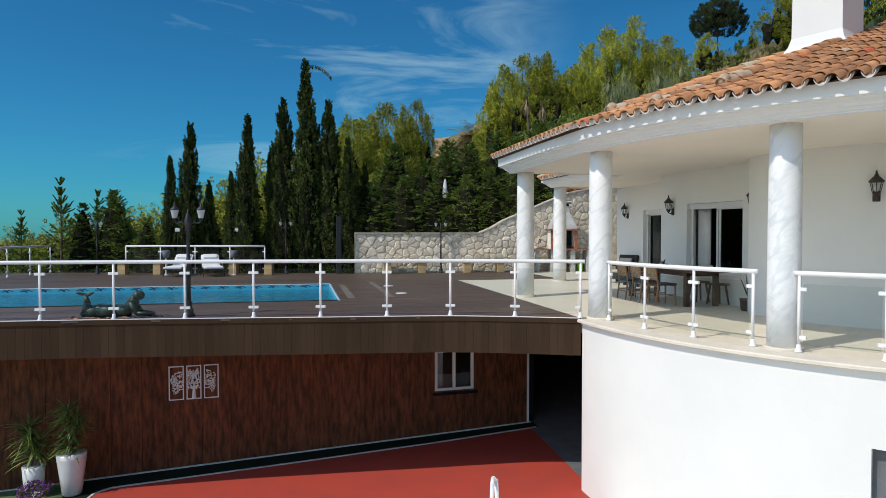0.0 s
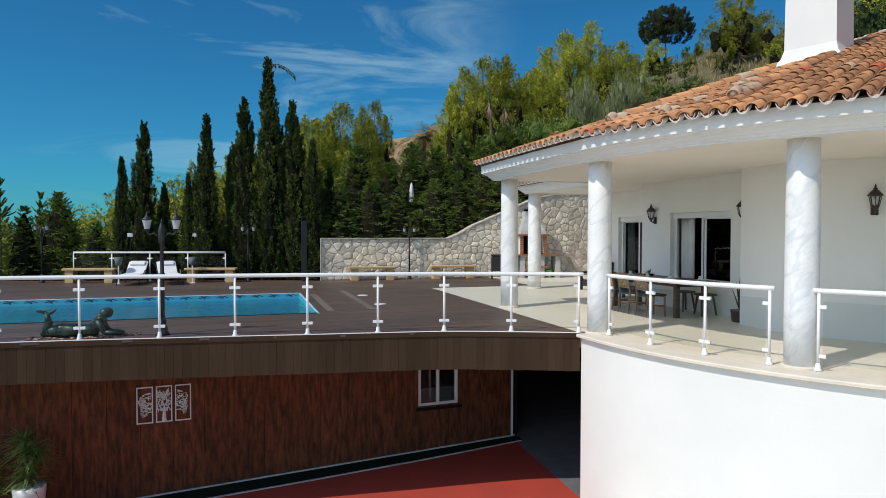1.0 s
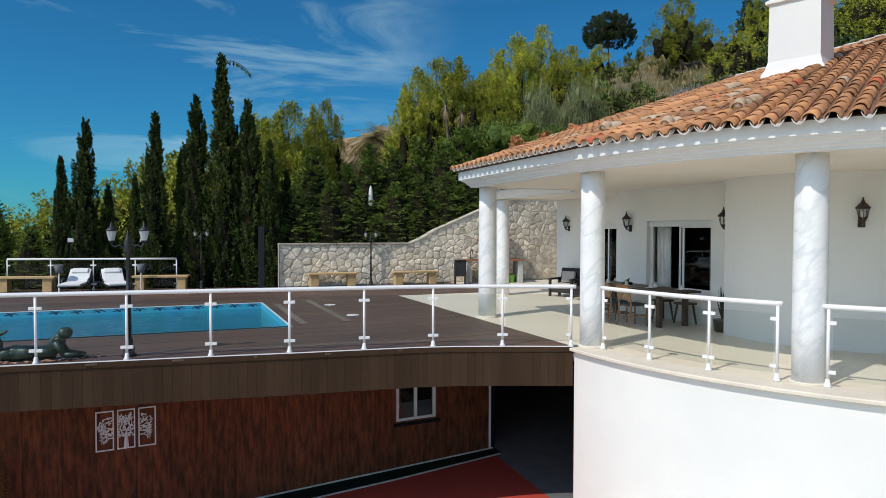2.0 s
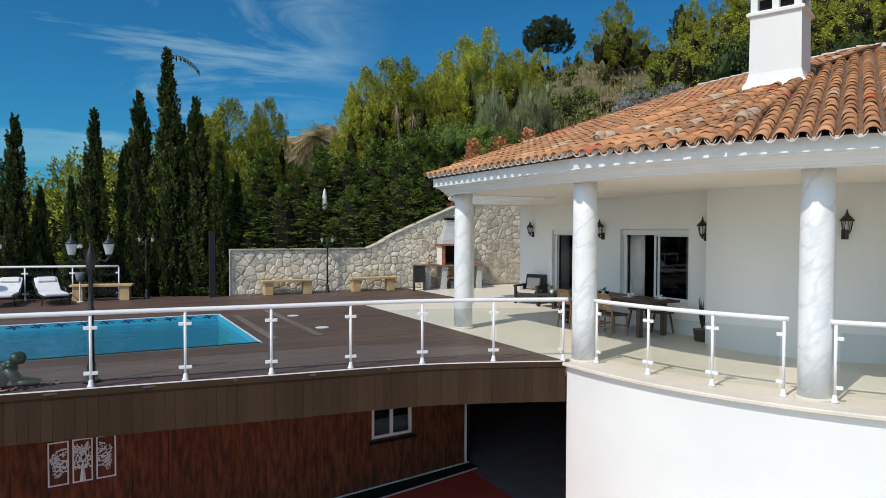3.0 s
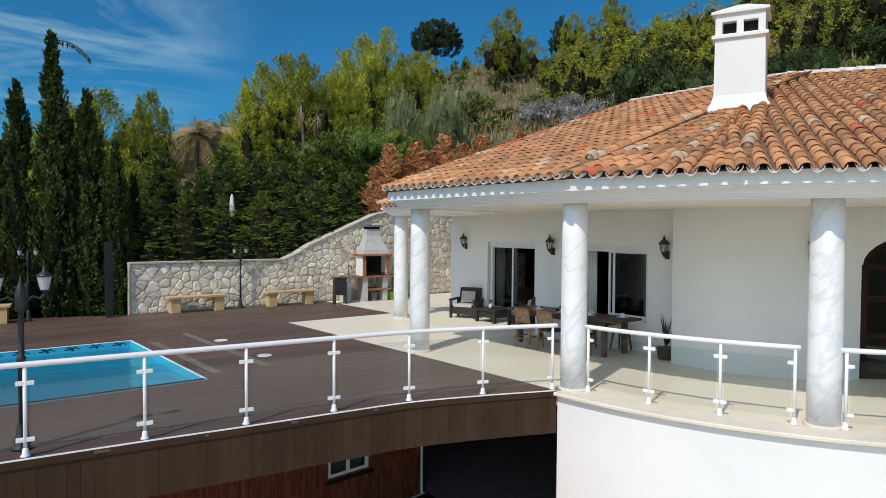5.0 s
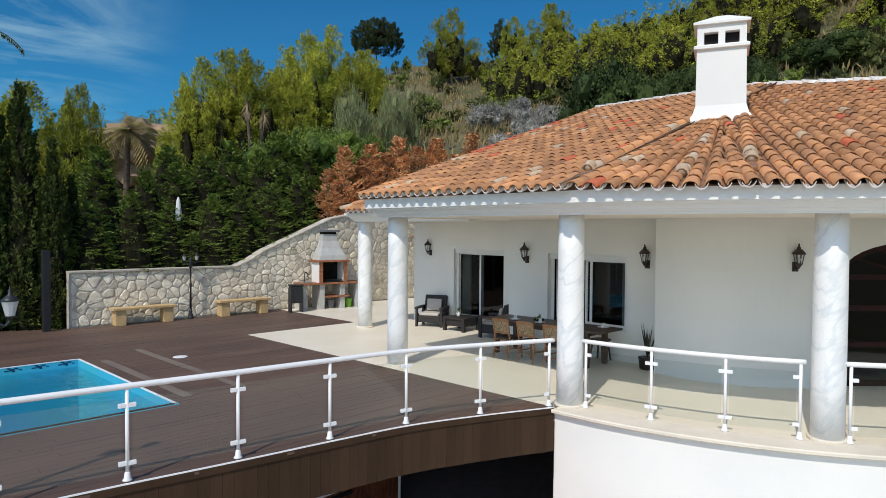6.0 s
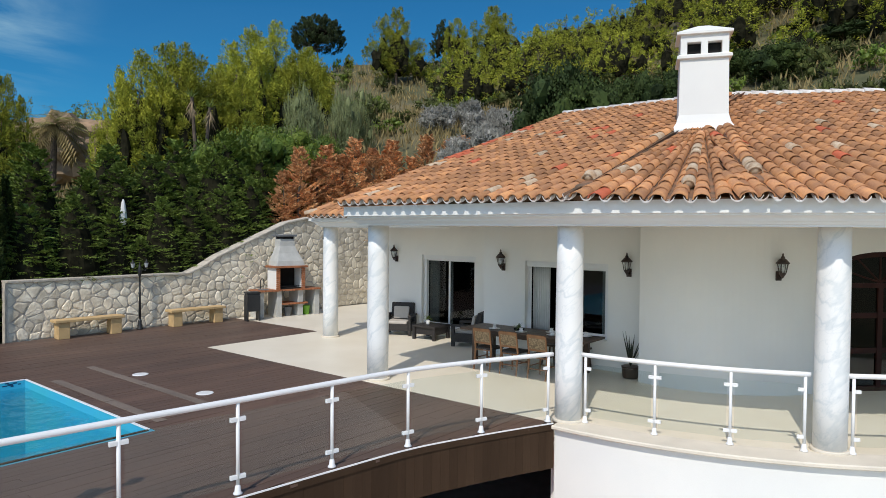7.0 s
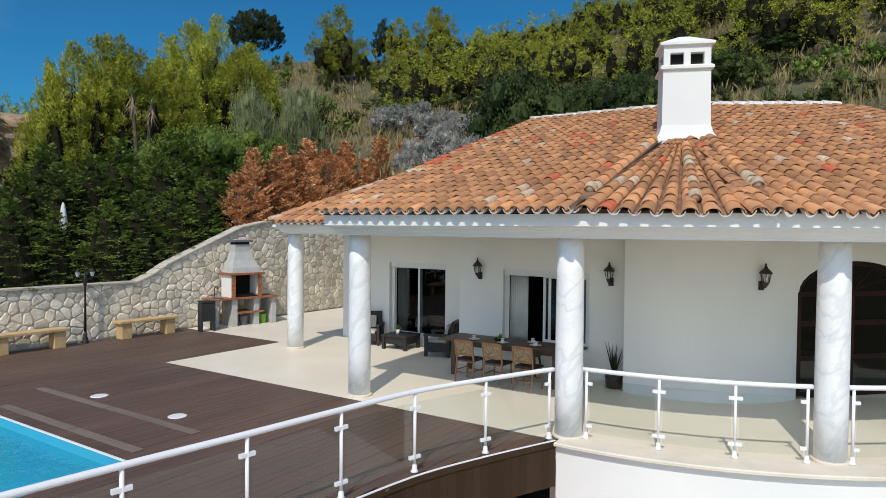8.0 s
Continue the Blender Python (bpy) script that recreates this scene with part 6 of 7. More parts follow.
CY = [cypress(40, 7.0, 0.50), cypress(41, 7.0, 0.60), cypress(42, 7.0, 0.44)]
CYPS = ((0.30, 26.1, 8.15, 0), (1.15, 25.95, 6.65, 1), (-0.60, 26.4, 6.75, 1), (-1.95, 26.3, 6.0, 0), (-4.2, 27.4, 5.85, 1), (-4.95, 27.6, 4.55, 2), (1.85, 25.65, 5.2, 0), (-1.05, 26.6, 4.9, 2),
        (0.75, 26.7, 5.0, 2), (-2.6, 26.9, 3.9, 0), (-3.5, 27.4, 3.6, 1), (2.55, 26.7, 4.3, 1))
for k, (x, y, top, v) in enumerate(CYPS):
    put(CY[v], x, y, top, 7.0, v not in [c[3] for c in CYPS[:k]], 50 * k, -0.3, 1.0 if top < 7 else 0.92)
# the bent tip of the tallest one
bm = bmesh.new()
rr = np.random.RandomState(8)
tip = Vector((0.30, 26.1, 7.95))
pts = [tip + Vector((0.95 * t, -0.1 * t, 0.10 * math.sin(t * 3.0) - 0.42 * t * t)) for t in np.linspace(0, 1, 8)]
cs, ws = [], []
for a, b in zip(pts, pts[1:]):
    rod(bm, a, b, 0.015, 0.012, 5)
    for k in range(8):
        q = a.lerp(b, rr.uniform())
        cs.append((q.x, q.y, q.z - 0.08))
        ws.append((rr.normal() * 0.3, rr.normal() * 0.3, -1))
tipob = tagged(part("hanging_shoot", bm, BARK), "thin drooping shoot at the tip of the tallest cypress", "shoot")
part("leaves", scatter_blades(np.array(cs), np.array(ws), 0.22, 0.035, rr), CYPRESS, tipob)


def thuja(name, label, category, group, seed, mat, height=5.0, r=1.25, n=330, per=44, leaf=(0.13, 0.046), rise=0.45, droop=0.25, core=True, whorls=0):
    """A conifer of flat, feathery, outward-reaching branches."""
    root = thing(name, label, category, group=group)
    rr = np.random.RandomState(seed)
    t = rr.uniform(0.02, 0.98, n) ** 0.9
    if whorls:
        t = np.round(t * whorls) / whorls * 0.95 + rr.uniform(-0.01, 0.01, n) + 0.02
    a = rr.uniform(0, 2 * math.pi, n)
    prof = np.interp(t, [0, 0.15, 0.45, 0.75, 0.92, 1.0], [0.9, 1.0, 0.86, 0.55, 0.28, 0.08] if not whorls else [0.85, 1.0, 0.75, 0.42, 0.18, 0.04])
    q = r * prof * (1 + 0.16 * np.sin(3 * a + 20 * t + seed) + 0.12 * rr.normal(size=n))
    start = 0.42 if not whorls else 0.05
    base = np.stack((start * q * np.cos(a), start * q * np.sin(a), t * height), 1)
    way = np.stack((np.cos(a), np.sin(a), rise + 1.1 * t ** 3 + 0.25 * rr.normal(size=n)), 1)
    part("trunk", trunk_mesh(height * 0.92, 0.09, [], seed, 0.08), BARK, root)
    part("crown", sprays(base, way, np.maximum(0.3, q * (1 - start) * 1.1), 0.42 if not whorls else 0.22, per, leaf, rr, True, droop), mat, root)
    # dark turned core, shade between the branches put into its colour
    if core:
        part("shade_core", lathe(bmesh.new(), [(r * p * 0.66, z * height) for z, p in ((0.02, 0.8), (0.15, 1.0), (0.45, 0.8), (0.8, 0.36), (0.93, 0.05))], 12), CROWNSHADE, root, "solid core in dark twig colour, standing for the crown's shaded gaps")
    return root


HEDGE = [thuja("hedge_conifer", "dense dark green hedge conifer behind the stone wall", "conifer", "hedge conifers", 60 + k, THUJA, r=rr0, n=240, per=42) for k, rr0 in enumerate((1.35, 1.6))]
HPOS = ((3.9, 28.3, 5.2), (5.3, 28.2, 4.7), (6.2, 27.8, 5.0), (7.2, 27.8, 5.4), (8.2, 27.6, 5.1), (9.3, 27.4, 5.7), (10.4, 27.3, 5.2), (11.2, 27.0, 4.8), (2.9, 26.0, 3.5), (4.1, 26.1, 3.8), (5.2, 26.1, 3.5), (6.7, 26.1, 3.9),
        (7.7, 26.1, 4.2), (8.9, 26.1, 4.4), (10.0, 26.2, 4.7), (2.3, 28.2, 4.2), (12.0, 28.5, 6.0), (10.8, 29.0, 6.6), (9.0, 29.5, 6.2), (6.8, 30.0, 5.8), (4.4, 30.5, 5.6), (12.9, 27.5, 5.4), (2.1, 25.75, 1.7), (1.3, 26.0, 1.5), (3.3, 25.85, 2.4), (5.9, 25.85, 2.6), (7.2, 25.9, 2.9), (8.3, 25.9, 3.2), (9.5, 25.9, 3.6))
for k, (x, y, top) in enumerate(HPOS):
    put(HEDGE[k % 2], x, y, top, 5.0, k < 2, 70 * k, min(1.1, ground_height(x, y)), 1.15)
for k, x in enumerate(np.arange(-8.6, 2.2, 0.85)):
    put(HEDGE[k % 2], x + 0.3 * math.sin(k * 2.1), 28.2 - 0.12 * x + 0.5 * math.sin(k * 1.3), 2.7 + 0.6 * math.sin(k * 1.7), 5.0, False, 80 * k, -0.6, 1.0)
DEAD = [thuja("dead_conifer", "dead orange-brown conifer behind the stone wall", "conifer", "dead conifers", 70 + k, DEADTHUJA, r=rr0, n=190, per=34, leaf=(0.17, 0.052), core=False, rise=1.0, droop=0.2) for k, rr0 in enumerate((1.2, 1.0))]
DPOS = ((11.4, 26.2, 5.0), (12.0, 26.0, 5.9), (12.5, 26.6, 5.2), (12.9, 26.1, 5.6), (16.6, 26.8, 6.4), (18.0, 26.9, 6.9), (20.2, 26.8, 7.4), (14.6, 26.7, 5.9), (23.6, 26.2, 7.2), (13.4, 26.1, 6.15), (14.2, 26.1, 5.8), (15.0, 26.2, 6.6), (16.1, 26.2, 6.0), (17.2, 26.3, 6.75), (18.4, 26.2, 6.2), (19.6, 26.2, 6.75), (21.0, 26.1, 7.2), (22.2, 26.1, 7.5))
for k, (x, y, top) in enumerate(DPOS):
    put(DEAD[k % 2], x, y, top, 5.0, k < 2, 65 * k, 2.0 if x < 16 else 2.8, 1.35)
FIR = thuja("fir_tree", "small layered dark fir beyond the deck", "fir tree", "firs beyond the deck", 81, THUJA, r=1.1, n=110, per=60, whorls=12, rise=0.30, droop=-0.15, core=False)
for k, (x, y, top) in enumerate(((-9.3, 28.9, 3.6), (-8.2, 29.9, 3.2), (-11.5, 31.0, 2.4), (-7.0, 29.0, 2.2))):
    put(FIR, x, y, top, 5.0, k == 0, 90 * k, -1.2, 0.9)


def shrub(name, label, group, seed, mat, n=22, per=60, r=1.0, length=0.12, width=0.05, lift=0.35, inner=0.5):
    root = thing(name, label, "shrub", group=group)
    rr = np.random.RandomState(seed)
    cs, rad = [], []
    for k in range(n):
        a, q, z = rr.uniform(0, 2 * math.pi), math.sqrt(rr.uniform(0, 1)) * 0.75, rr.uniform(0.15, 0.8)
        q *= math.sqrt(max(0.1, 1 - z * z))
        cs.append((q * math.cos(a), q * math.sin(a), z))
        rad.append(rr.uniform(0.2, 0.36))
    bm = bmesh.new()
    for c in cs[::3]:
        rod(bm, (0, 0, -0.2), c, 0.03, 0.008, 5)
    part("stem", bm, BARK, root)
    part("crown", crown_blades(cs, rad, per, length, width, seed, lift, 0.8, 1, inner), mat, root)
    return root


def put_shrub(ob, x, y, r, h, first, turn=0.0, sink=0.1):
    m = Matrix.Translation((x, y, ground_height(x, y) - sink)) @ pose(0, 0, 0, 0, 0, turn)
    it = ob if first else copy_thing(ob, m)
    it.matrix_basis = m
    it.scale = (r, r, h)
    return it


OAK = shrub("oak_tree", "dense dark green rounded oak behind the roof", "oaks behind the roof", 90, DARKOAK, n=70, per=110, length=0.04, width=0.04, lift=0.1)
for k, (x, y, r, top) in enumerate(((33.0, 19.0, 2.0, 12.4), (38.0, 17.0, 2.2, 13.8), (29.0, 21.5, 1.8, 11.2), (22.9, 21.0, 2.7, 10.9), (26.4, 18.2, 2.1, 10.7), (35.6, 14.8, 2.4, 13.4), (30.2, 17.4, 1.6, 11.4), (41, 12.5, 2.6, 15.2), (47.0, 16.0, 2.4, 17.0))):
    put_shrub(OAK, x, y, r, top - ground_height(x, y), k == 0, 100 * k)
GREYS = shrub("grey_shrub", "pale grey leafless shrub on the slope", "grey shrubs", 91, GREYSHRUB, n=34, per=80, length=0.09, width=0.03, lift=0.7)
for k, (x, y, r, h) in enumerate(((24.5, 24.8, 1.4, 1.8), (25.5, 27.0, 1.5, 1.8), (17.8, 23.4, 1.0, 1.3), (18.8, 23.6, 1.2, 1.6), (20.0, 23.2, 1.3, 1.8), (19.2, 21.8, 1.2, 1.5), (20.6, 22.2, 1.1, 1.6), (21.2, 24.0, 1.3, 1.7), (22.5, 24.4, 1.3, 1.8), (26.5, 28.5, 1.5, 1.9), (28.0, 27.0, 1.5, 1.9), (27.5, 30.0, 1.5, 1.8), (24.8, 30.0, 1.5, 1.8), (29.5, 29.0, 1.4, 1.7), (23.5, 26.0, 1.4, 1.6), (20.5, 25.3, 1.2, 1.4))):
    put_shrub(GREYS, x, y, r, h, k == 0, 60 * k)
GLOSSY = shrub("laurel_shrub", "bright glossy green laurel above the hedge", "laurels above the hedge", 92, BROADLEAF, n=70, per=120, length=0.04, width=0.03, lift=-0.1)
for k, (x, y, r, top) in enumerate(((11.4, 30.0, 1.9, 7.0), (13.0, 29.6, 2.0, 7.5), (14.6, 28.8, 1.8, 7.3), (9.8, 30.0, 1.5, 5.8), (14.9, 28.2, 1.2, 7.1))):
    put_shrub(GLOSSY, x, y, r, top - ground_height(x, y), k == 0, 80 * k)
BROOM = shrub("broom_shrub", "tall wispy grey-green broom on the slope", "brooms on the slope", 93, BROOMGREEN, n=34, per=60, length=0.17, width=0.012, lift=1.4, inner=0.3)
for k, (x, y, r, h) in enumerate(((15.0, 29.5, 1.4, 3.9), (16.6, 28.8, 1.2, 3.5), (18.0, 29.6, 1.4, 3.7), (16.6, 31.5, 1.5, 4.0))):
    put_shrub(BROOM, x, y, r, h, k == 0, 75 * k)
SCRUB = [shrub("scrub_bush", "low olive-green scrub bush on the hillside", "scrub on the hillside", 94 + k, m, n=15, per=24, length=0.14, width=0.056) for k, m in enumerate((OLIVESHRUB, BROADLEAF, OLIVESHRUB))]
for k in range(240):
    az, d = rt.uniform(18, 103), rt.uniform(24, 84) if k > 90 else rt.uniform(22, 50)
    x, y = -4 + d * math.sin(radians(az)), 7 + d * math.cos(radians(az))
    if k % 4 == 1:
        az, d = rt.uniform(38, 60), rt.uniform(36, 80)
        x, y = -4 + d * math.sin(radians(az)), 7 + d * math.cos(radians(az))
    if k % 4 == 0:
        az, d = rt.uniform(66, 100), rt.uniform(26, 50)
        x, y = -4 + d * math.sin(radians(az)), 7 + d * math.cos(radians(az))
    if (x < 17.4 and y < 27.0) or x < 5 or (x < 26 and 19 < y < 31):
        x, y = rt.uniform(26, 62), rt.uniform(8, 40)
    v = k % 3
    put_shrub(SCRUB[v], x, y, rt.uniform(0.7, 1.7), rt.uniform(0.7, 1.9), k < 3, rt.uniform(0, 360))
# dry grass on the open slope
rr = np.random.RandomState(12)
cs, ws = [], []
for k in range(3600):
    az, d = rr.uniform(15, 103), rr.uniform(20, 88)
    x, y = -4 + d * math.sin(radians(az)), 7 + d * math.cos(radians(az))
    if x < 17 and y < 29:
        continue
    g = ground_height(x, y)
    m = 14
    cs.append(np.stack((x + rr.normal(size=m) * 0.6, y + rr.normal(size=m) * 0.45, np.full(m, g + 0.22)), 1))
    ws.append(rr.normal(size=(m, 3)) * 0.3 + np.array((0, 0, 1)))
tagged(part("dry_grass", scatter_blades(np.concatenate(cs), np.concatenate(ws), 0.7, 0.09, rr), DRYGRASS), "tufts of tawny dry grass on the hillside", "grass", kind="stuff")


PALMLEAF = material("olive_palm_fronds", (0.40, 0.36, 0.12), rough=0.6, vary=0.2, scale=2, grain=8, bump=0, second=(0.25, 0.25, 0.08), island=0.3, translucent=0.2)


def palm():
    x, y = 14.2, 55.7
    g = ground_height(x, y)
    root = thing("palm_tree", "palm with drooping half-dry fronds on the slope", "palm tree", pose(x, y, g))
    h = 10.0 - g
    part("trunk", rod(bmesh.new(), (0, 0, -0.5), (0.2, 0, h), 0.24, 0.19, 10), BARK, root)
    rr = np.random.RandomState(5)
    for mat, n, lo, hi, name in ((PALMLEAF, 26, -0.1, 1.1, "green_fronds"), (DRYGRASS, 30, -1.0, -0.2, "dry_fronds")):
        bm = bmesh.new()
        for k in range(n):
            a, e = rr.uniform(0, 2 * math.pi), rr.uniform(lo, hi)
            w = Vector((math.cos(a) * math.cos(e), math.sin(a) * math.cos(e), math.sin(e)))
            side = w.cross(Vector((0, 0, 1))).normalized()
            for j in range(12):
                t = (j + 1) / 12
                p = Vector((0.2, 0, h)) + w * 2.1 * t - Vector((0, 0, 0.8 * t * t))
                for s in (-1, 1):
                    leaf_blade(bm, p, w * 0.7 + side * s - Vector((0, 0, 0.3)), 0.6, 0.12, 0.3, 2)
        part(name, bm, mat, root)
    return root


palm()
# bare yucca stems above the hedge
for k, (x, y, top, lean) in enumerate(((11.75, 33.2, 9.0, 0.12), (12.75, 33.4, 8.7, -0.15))):
    g = ground_height(x, y)
    root = thing("yucca_tree", "tall bare-stemmed yucca with a withered head", "yucca", pose(x, y, g), group="yuccas above the hedge")
    part("stem", rod(bmesh.new(), (lean * 3, 0, -0.3), (0, 0, top - g - 0.3), 0.10, 0.07, 8), BARK, root, "bare grey stem")
    for nm, mat, e0, e1, n in (("dry_leaves", CANE, -1.4, -0.7, 40), ("leaves", YUCCA, 0.2, 1.3, 26)):
        bm = bmesh.new()
        rr = np.random.RandomState(k + 3)
        for j in range(n):
            a, e = rr.uniform(0, 6.28), rr.uniform(e0, e1)
            leaf_blade(bm, (0, 0, top - g - 0.3 - (0.5 * rr.uniform() if e < 0 else 0)), (math.cos(a) * math.cos(e), math.sin(a) * math.cos(e), math.sin(e)), 0.6, 0.06, 0.2, 3)
        part(nm, bm, mat, root)
# the pale bluff on the far slope
bm = bmesh.new()
bmesh.ops.create_icosphere(bm, subdivisions=4, radius=1.0)
for v in bm.verts:
    k = 1 + 0.45 * noise.noise(v.co * 1.9) + 0.22 * noise.noise(v.co * 5) + 0.10 * noise.noise(v.co * 11)
    v.co = Vector((v.co.x * 4.6, v.co.y * 4.0, v.co.z * 2.6)) * k
bluff = part("rock_bluff", bm, material("ochre_rock", (0.42, 0.27, 0.16), rough=0.95, vary=0.2, scale=0.5, grain=3, bump=0.5, second=(0.20, 0.15, 0.10)))
bluff.location = (18.6, 65.5, 9.5)
tagged(bluff, "pale ochre rock bluff on the far slope", "rock")


# ---- pieces: roof tiles ----
def barrel(length=0.45, r0=0.092, r1=0.074, seg=6, thick=0.013):
    """One curved cover tile, low end at the origin, running up along x."""
    vs, fs = [], []
    for x, r in ((0.0, r0), (length, r1)):
        for k in range(seg + 1):
            a = math.pi * k / seg
            vs.append((x, r * math.cos(a), r * 0.92 * math.sin(a)))
    for k in range(seg + 1):
        a = math.pi * k / seg
        vs.append((0.0, (r0 - thick) * math.cos(a), (r0 - thick) * 0.92 * math.sin(a)))
    for k in range(seg + 1):
        a = math.pi * k / seg
        vs.append((0.14, (r0 - thick) * math.cos(a), (r0 - thick) * 0.92 * math.sin(a)))
    n = seg + 1
    for k in range(seg):
        fs.append((k, n + k, n + k + 1, k + 1))
        fs.append((k, k + 1, 2 * n + k + 1, 2 * n + k))
        fs.append((2 * n + k, 2 * n + k + 1, 3 * n + k + 1, 3 * n + k))
    return vs, fs


COVER_V, COVER_F = barrel()
cover_me = bpy.data.meshes.new("roof_tile")
cover_me.from_pydata(COVER_V, [], COVER_F)
cover_me.materials.append(TILE)
cover_me.polygons.foreach_set("use_smooth", [i % 3 != 1 for i in range(len(COVER_F))])
NEWTILE = material("new_red_tile", (0.52, 0.12, 0.055), rough=0.8, vary=0.10, scale=6, grain=50, bump=0.2, island=0.15, piece=0.12, place=True)
PALETILE = material("lichen_pale_tile", (0.52, 0.42, 0.31), rough=0.9, vary=0.2, scale=8, grain=40, bump=0.3, second=(0.40, 0.27, 0.17), island=0.2, piece=0.15, place=True)
TILES = []          # (matrix, kind, distance up from the lip)
PANS = []           # (low point, high point, half width, normal)
EXPOSE = 0.345
rq = random.Random(9)


def facet_axes(plane, way):
    g = Vector((way[0], way[1], plane[1] * way[0] + plane[2] * way[1])).normalized()
    nrm = Vector((-plane[1], -plane[2], 1)).normalized()
    return g, nrm, nrm.cross(g).normalized()


def tile_matrix(p, g, nrm, side, sy=1.0, lift=0.03):
    up = (g + nrm * -0.028).normalized()
    z = up.cross(side).normalized()
    m = Matrix((up, side * sy, z)).transposed().to_4x4()
    m.translation = p + nrm * lift
    return m


def tile_column(plane, low, way, length, keep, pitch, red=None, taper=None):
    g, nrm, side = facet_axes(plane, way)
    flat = math.hypot(g.x, g.y)
    rows = int(length / (EXPOSE * flat)) + 1
    lastp = None
    first = None
    for k in range(rows):
        s = k * EXPOSE * flat
        x, y = low[0] + way[0] * s, low[1] + way[1] * s
        if not keep(x, y) or s > length:
            if k > 1:
                break
            continue
        p = Vector((x, y, plane_z(plane, x, y)))
        wd = 1.0 if taper is None else taper(s)
        kind = 0
        u = rq.random()
        if red and red(s) > rq.random():
            kind = 1 if rq.random() < 0.75 else 2
        elif u < 0.012:
            kind = 1
        elif u < 0.04:
            kind = 2
        jig = side * rq.uniform(-0.006, 0.006)
        m = tile_matrix(p + jig, g, nrm, side, (wd * 1.1 if taper else 1.0) * pitch / 0.235, 0.035 + rq.uniform(-0.004, 0.006))
        TILES.append((m @ pose(0, 0, 0, 0, 0, rq.uniform(-1.5, 1.5)), kind, s))
        first = first or p
        lastp = p + g * 0.4
    return first, lastp, g, nrm, side


def pan_column(plane, low, way, length, pitch, taper=None):
    g, nrm, side = facet_axes(plane, way)
    x, y = low
    x2, y2 = x + way[0] * length, y + way[1] * length
    a, b = Vector((x, y, plane_z(plane, x, y))), Vector((x2, y2, plane_z(plane, x2, y2)))
    PANS.append((a, b, 0.072 * pitch / 0.235, 0.072 * pitch / 0.235 * (taper(length) if taper else 1.0), nrm, side, g))


# main slope
k = 0
y = 15.52
while y > 10.62:
    lx = 4.53 + (y - 11.0) * 0.016
    run = 13.27 - lx
    red = (lambda s: 0.75 if 2.0 < s < 6.6 else 0.12) if k == 0 else (lambda s: 0.45 if 2.2 < s < 6.4 else 0.0) if k == 1 else (lambda s: 0.18 if 3 < s < 6 else 0.0) if k == 2 else None
    tile_column(L_PLANE, (lx, y), (1.0, 0.0), run, lambda a, b: plane_z(L_PLANE, a, b) <= plane_z(R_PLANE, a, b) + 0.03, 0.235, red)
    pan_column(L_PLANE, (lx + 0.012, y - 0.1175), (1.0, 0.0), run, 0.235)
    y -= 0.235
    k += 1
# the fan below the chimney
APEX = Vector((9.9, 10.52))
for k in range(9):
    for half in (0.0, 0.5) if k else (-0.5, 0.0, 0.5):
        a = 181.9 + (k + 0.5 + half) * (201.2 - 181.9) / 9
        p = on_round(R_LIP, a).to_2d()
        d = (APEX - p)
        reach = d.length
        d.normalize()
        if half == 0.0:
            tile_column(C_PLANE, (p.x, p.y), (d.x, d.y), reach - 0.95, lambda x, y: True, 0.262, None, lambda s, r=reach: max(0.36, 1 - s / r))
        else:
            pan_column(C_PLANE, (p.x + 0.012, p.y), (d.x, d.y), reach - 0.95, 0.262, lambda s, r=reach: max(0.3, 1 - s / r))
# the southern slope
RW = Vector((0.296, 0.17)).normalized()
RE = Vector((-RW.y, RW.x))
v = 1.75
while v > -4.6:
    for half in (0.0, 0.1175):
        vv = v - half
        q = MID + RE * vv - RW * math.sqrt(R_LIP ** 2 - vv * vv)
        top = (6.16 - R_PLANE[0] - R_PLANE[1] * q.x - R_PLANE[2] * q.y) / (0.296 * RW.x + 0.17 * RW.y)
        end = MID + RE * vv
        run = top
        inside = lambda a, b: plane_z(R_PLANE, a, b) <= plane_z(C_PLANE, a, b) + 0.03 and plane_z(R_PLANE, a, b) <= plane_z(L_PLANE, a, b) + 0.03 and (a - 15.2) * 7.15 - (b - 8.15) * 5.7 < 0.3
        if half == 0.0:
            tile_column(R_PLANE, (q.x, q.y), (RW.x, RW.y), run, inside, 0.235)
        elif inside(q.x, q.y):
            s = 0.0
            while s < run and inside(q.x + RW.x * s, q.y + RW.y * s):
                s += 0.2
            pan_column(R_PLANE, (q.x + 0.01, q.y), (RW.x, RW.y), s, 0.235)
    v -= 0.235
# the rear porch
y = 20.05
while y > 15.75:
    run = 2.85 if y < 17.35 else 20.2 - y
    if run > 0.2:
        tile_column(W_PLANE, (7.47, y), (1.0, 0.0), run, lambda a, b: True, 0.235)
        pan_column(W_PLANE, (7.48, y - 0.1175), (1.0, 0.0), run, 0.235)
    y -= 0.235


def cap_row(a, b, mat_kind, scale, lift, step=0.36):
    a, b = Vector(a), Vector(b)
    g = (b - a).normalized()
    side = Vector((0, 0, 1)).cross(g).normalized()
    nrm = g.cross(side).normalized()
    n = int((b - a).length / step)
    for k in range(n):
        m = tile_matrix(a + g * k * step, g, nrm, side, scale, lift)
        m = m @ Matrix.Diagonal((1, 1, scale, 1))
        kind = mat_kind if mat_kind == 3 else (2 if k == 0 or rq.random() < 0.25 else 0)
        TILES.append((m, kind, 0.5))


def on_plane(p, x, y, up=0.0):
    return (x, y, plane_z(p, x, y) + up)


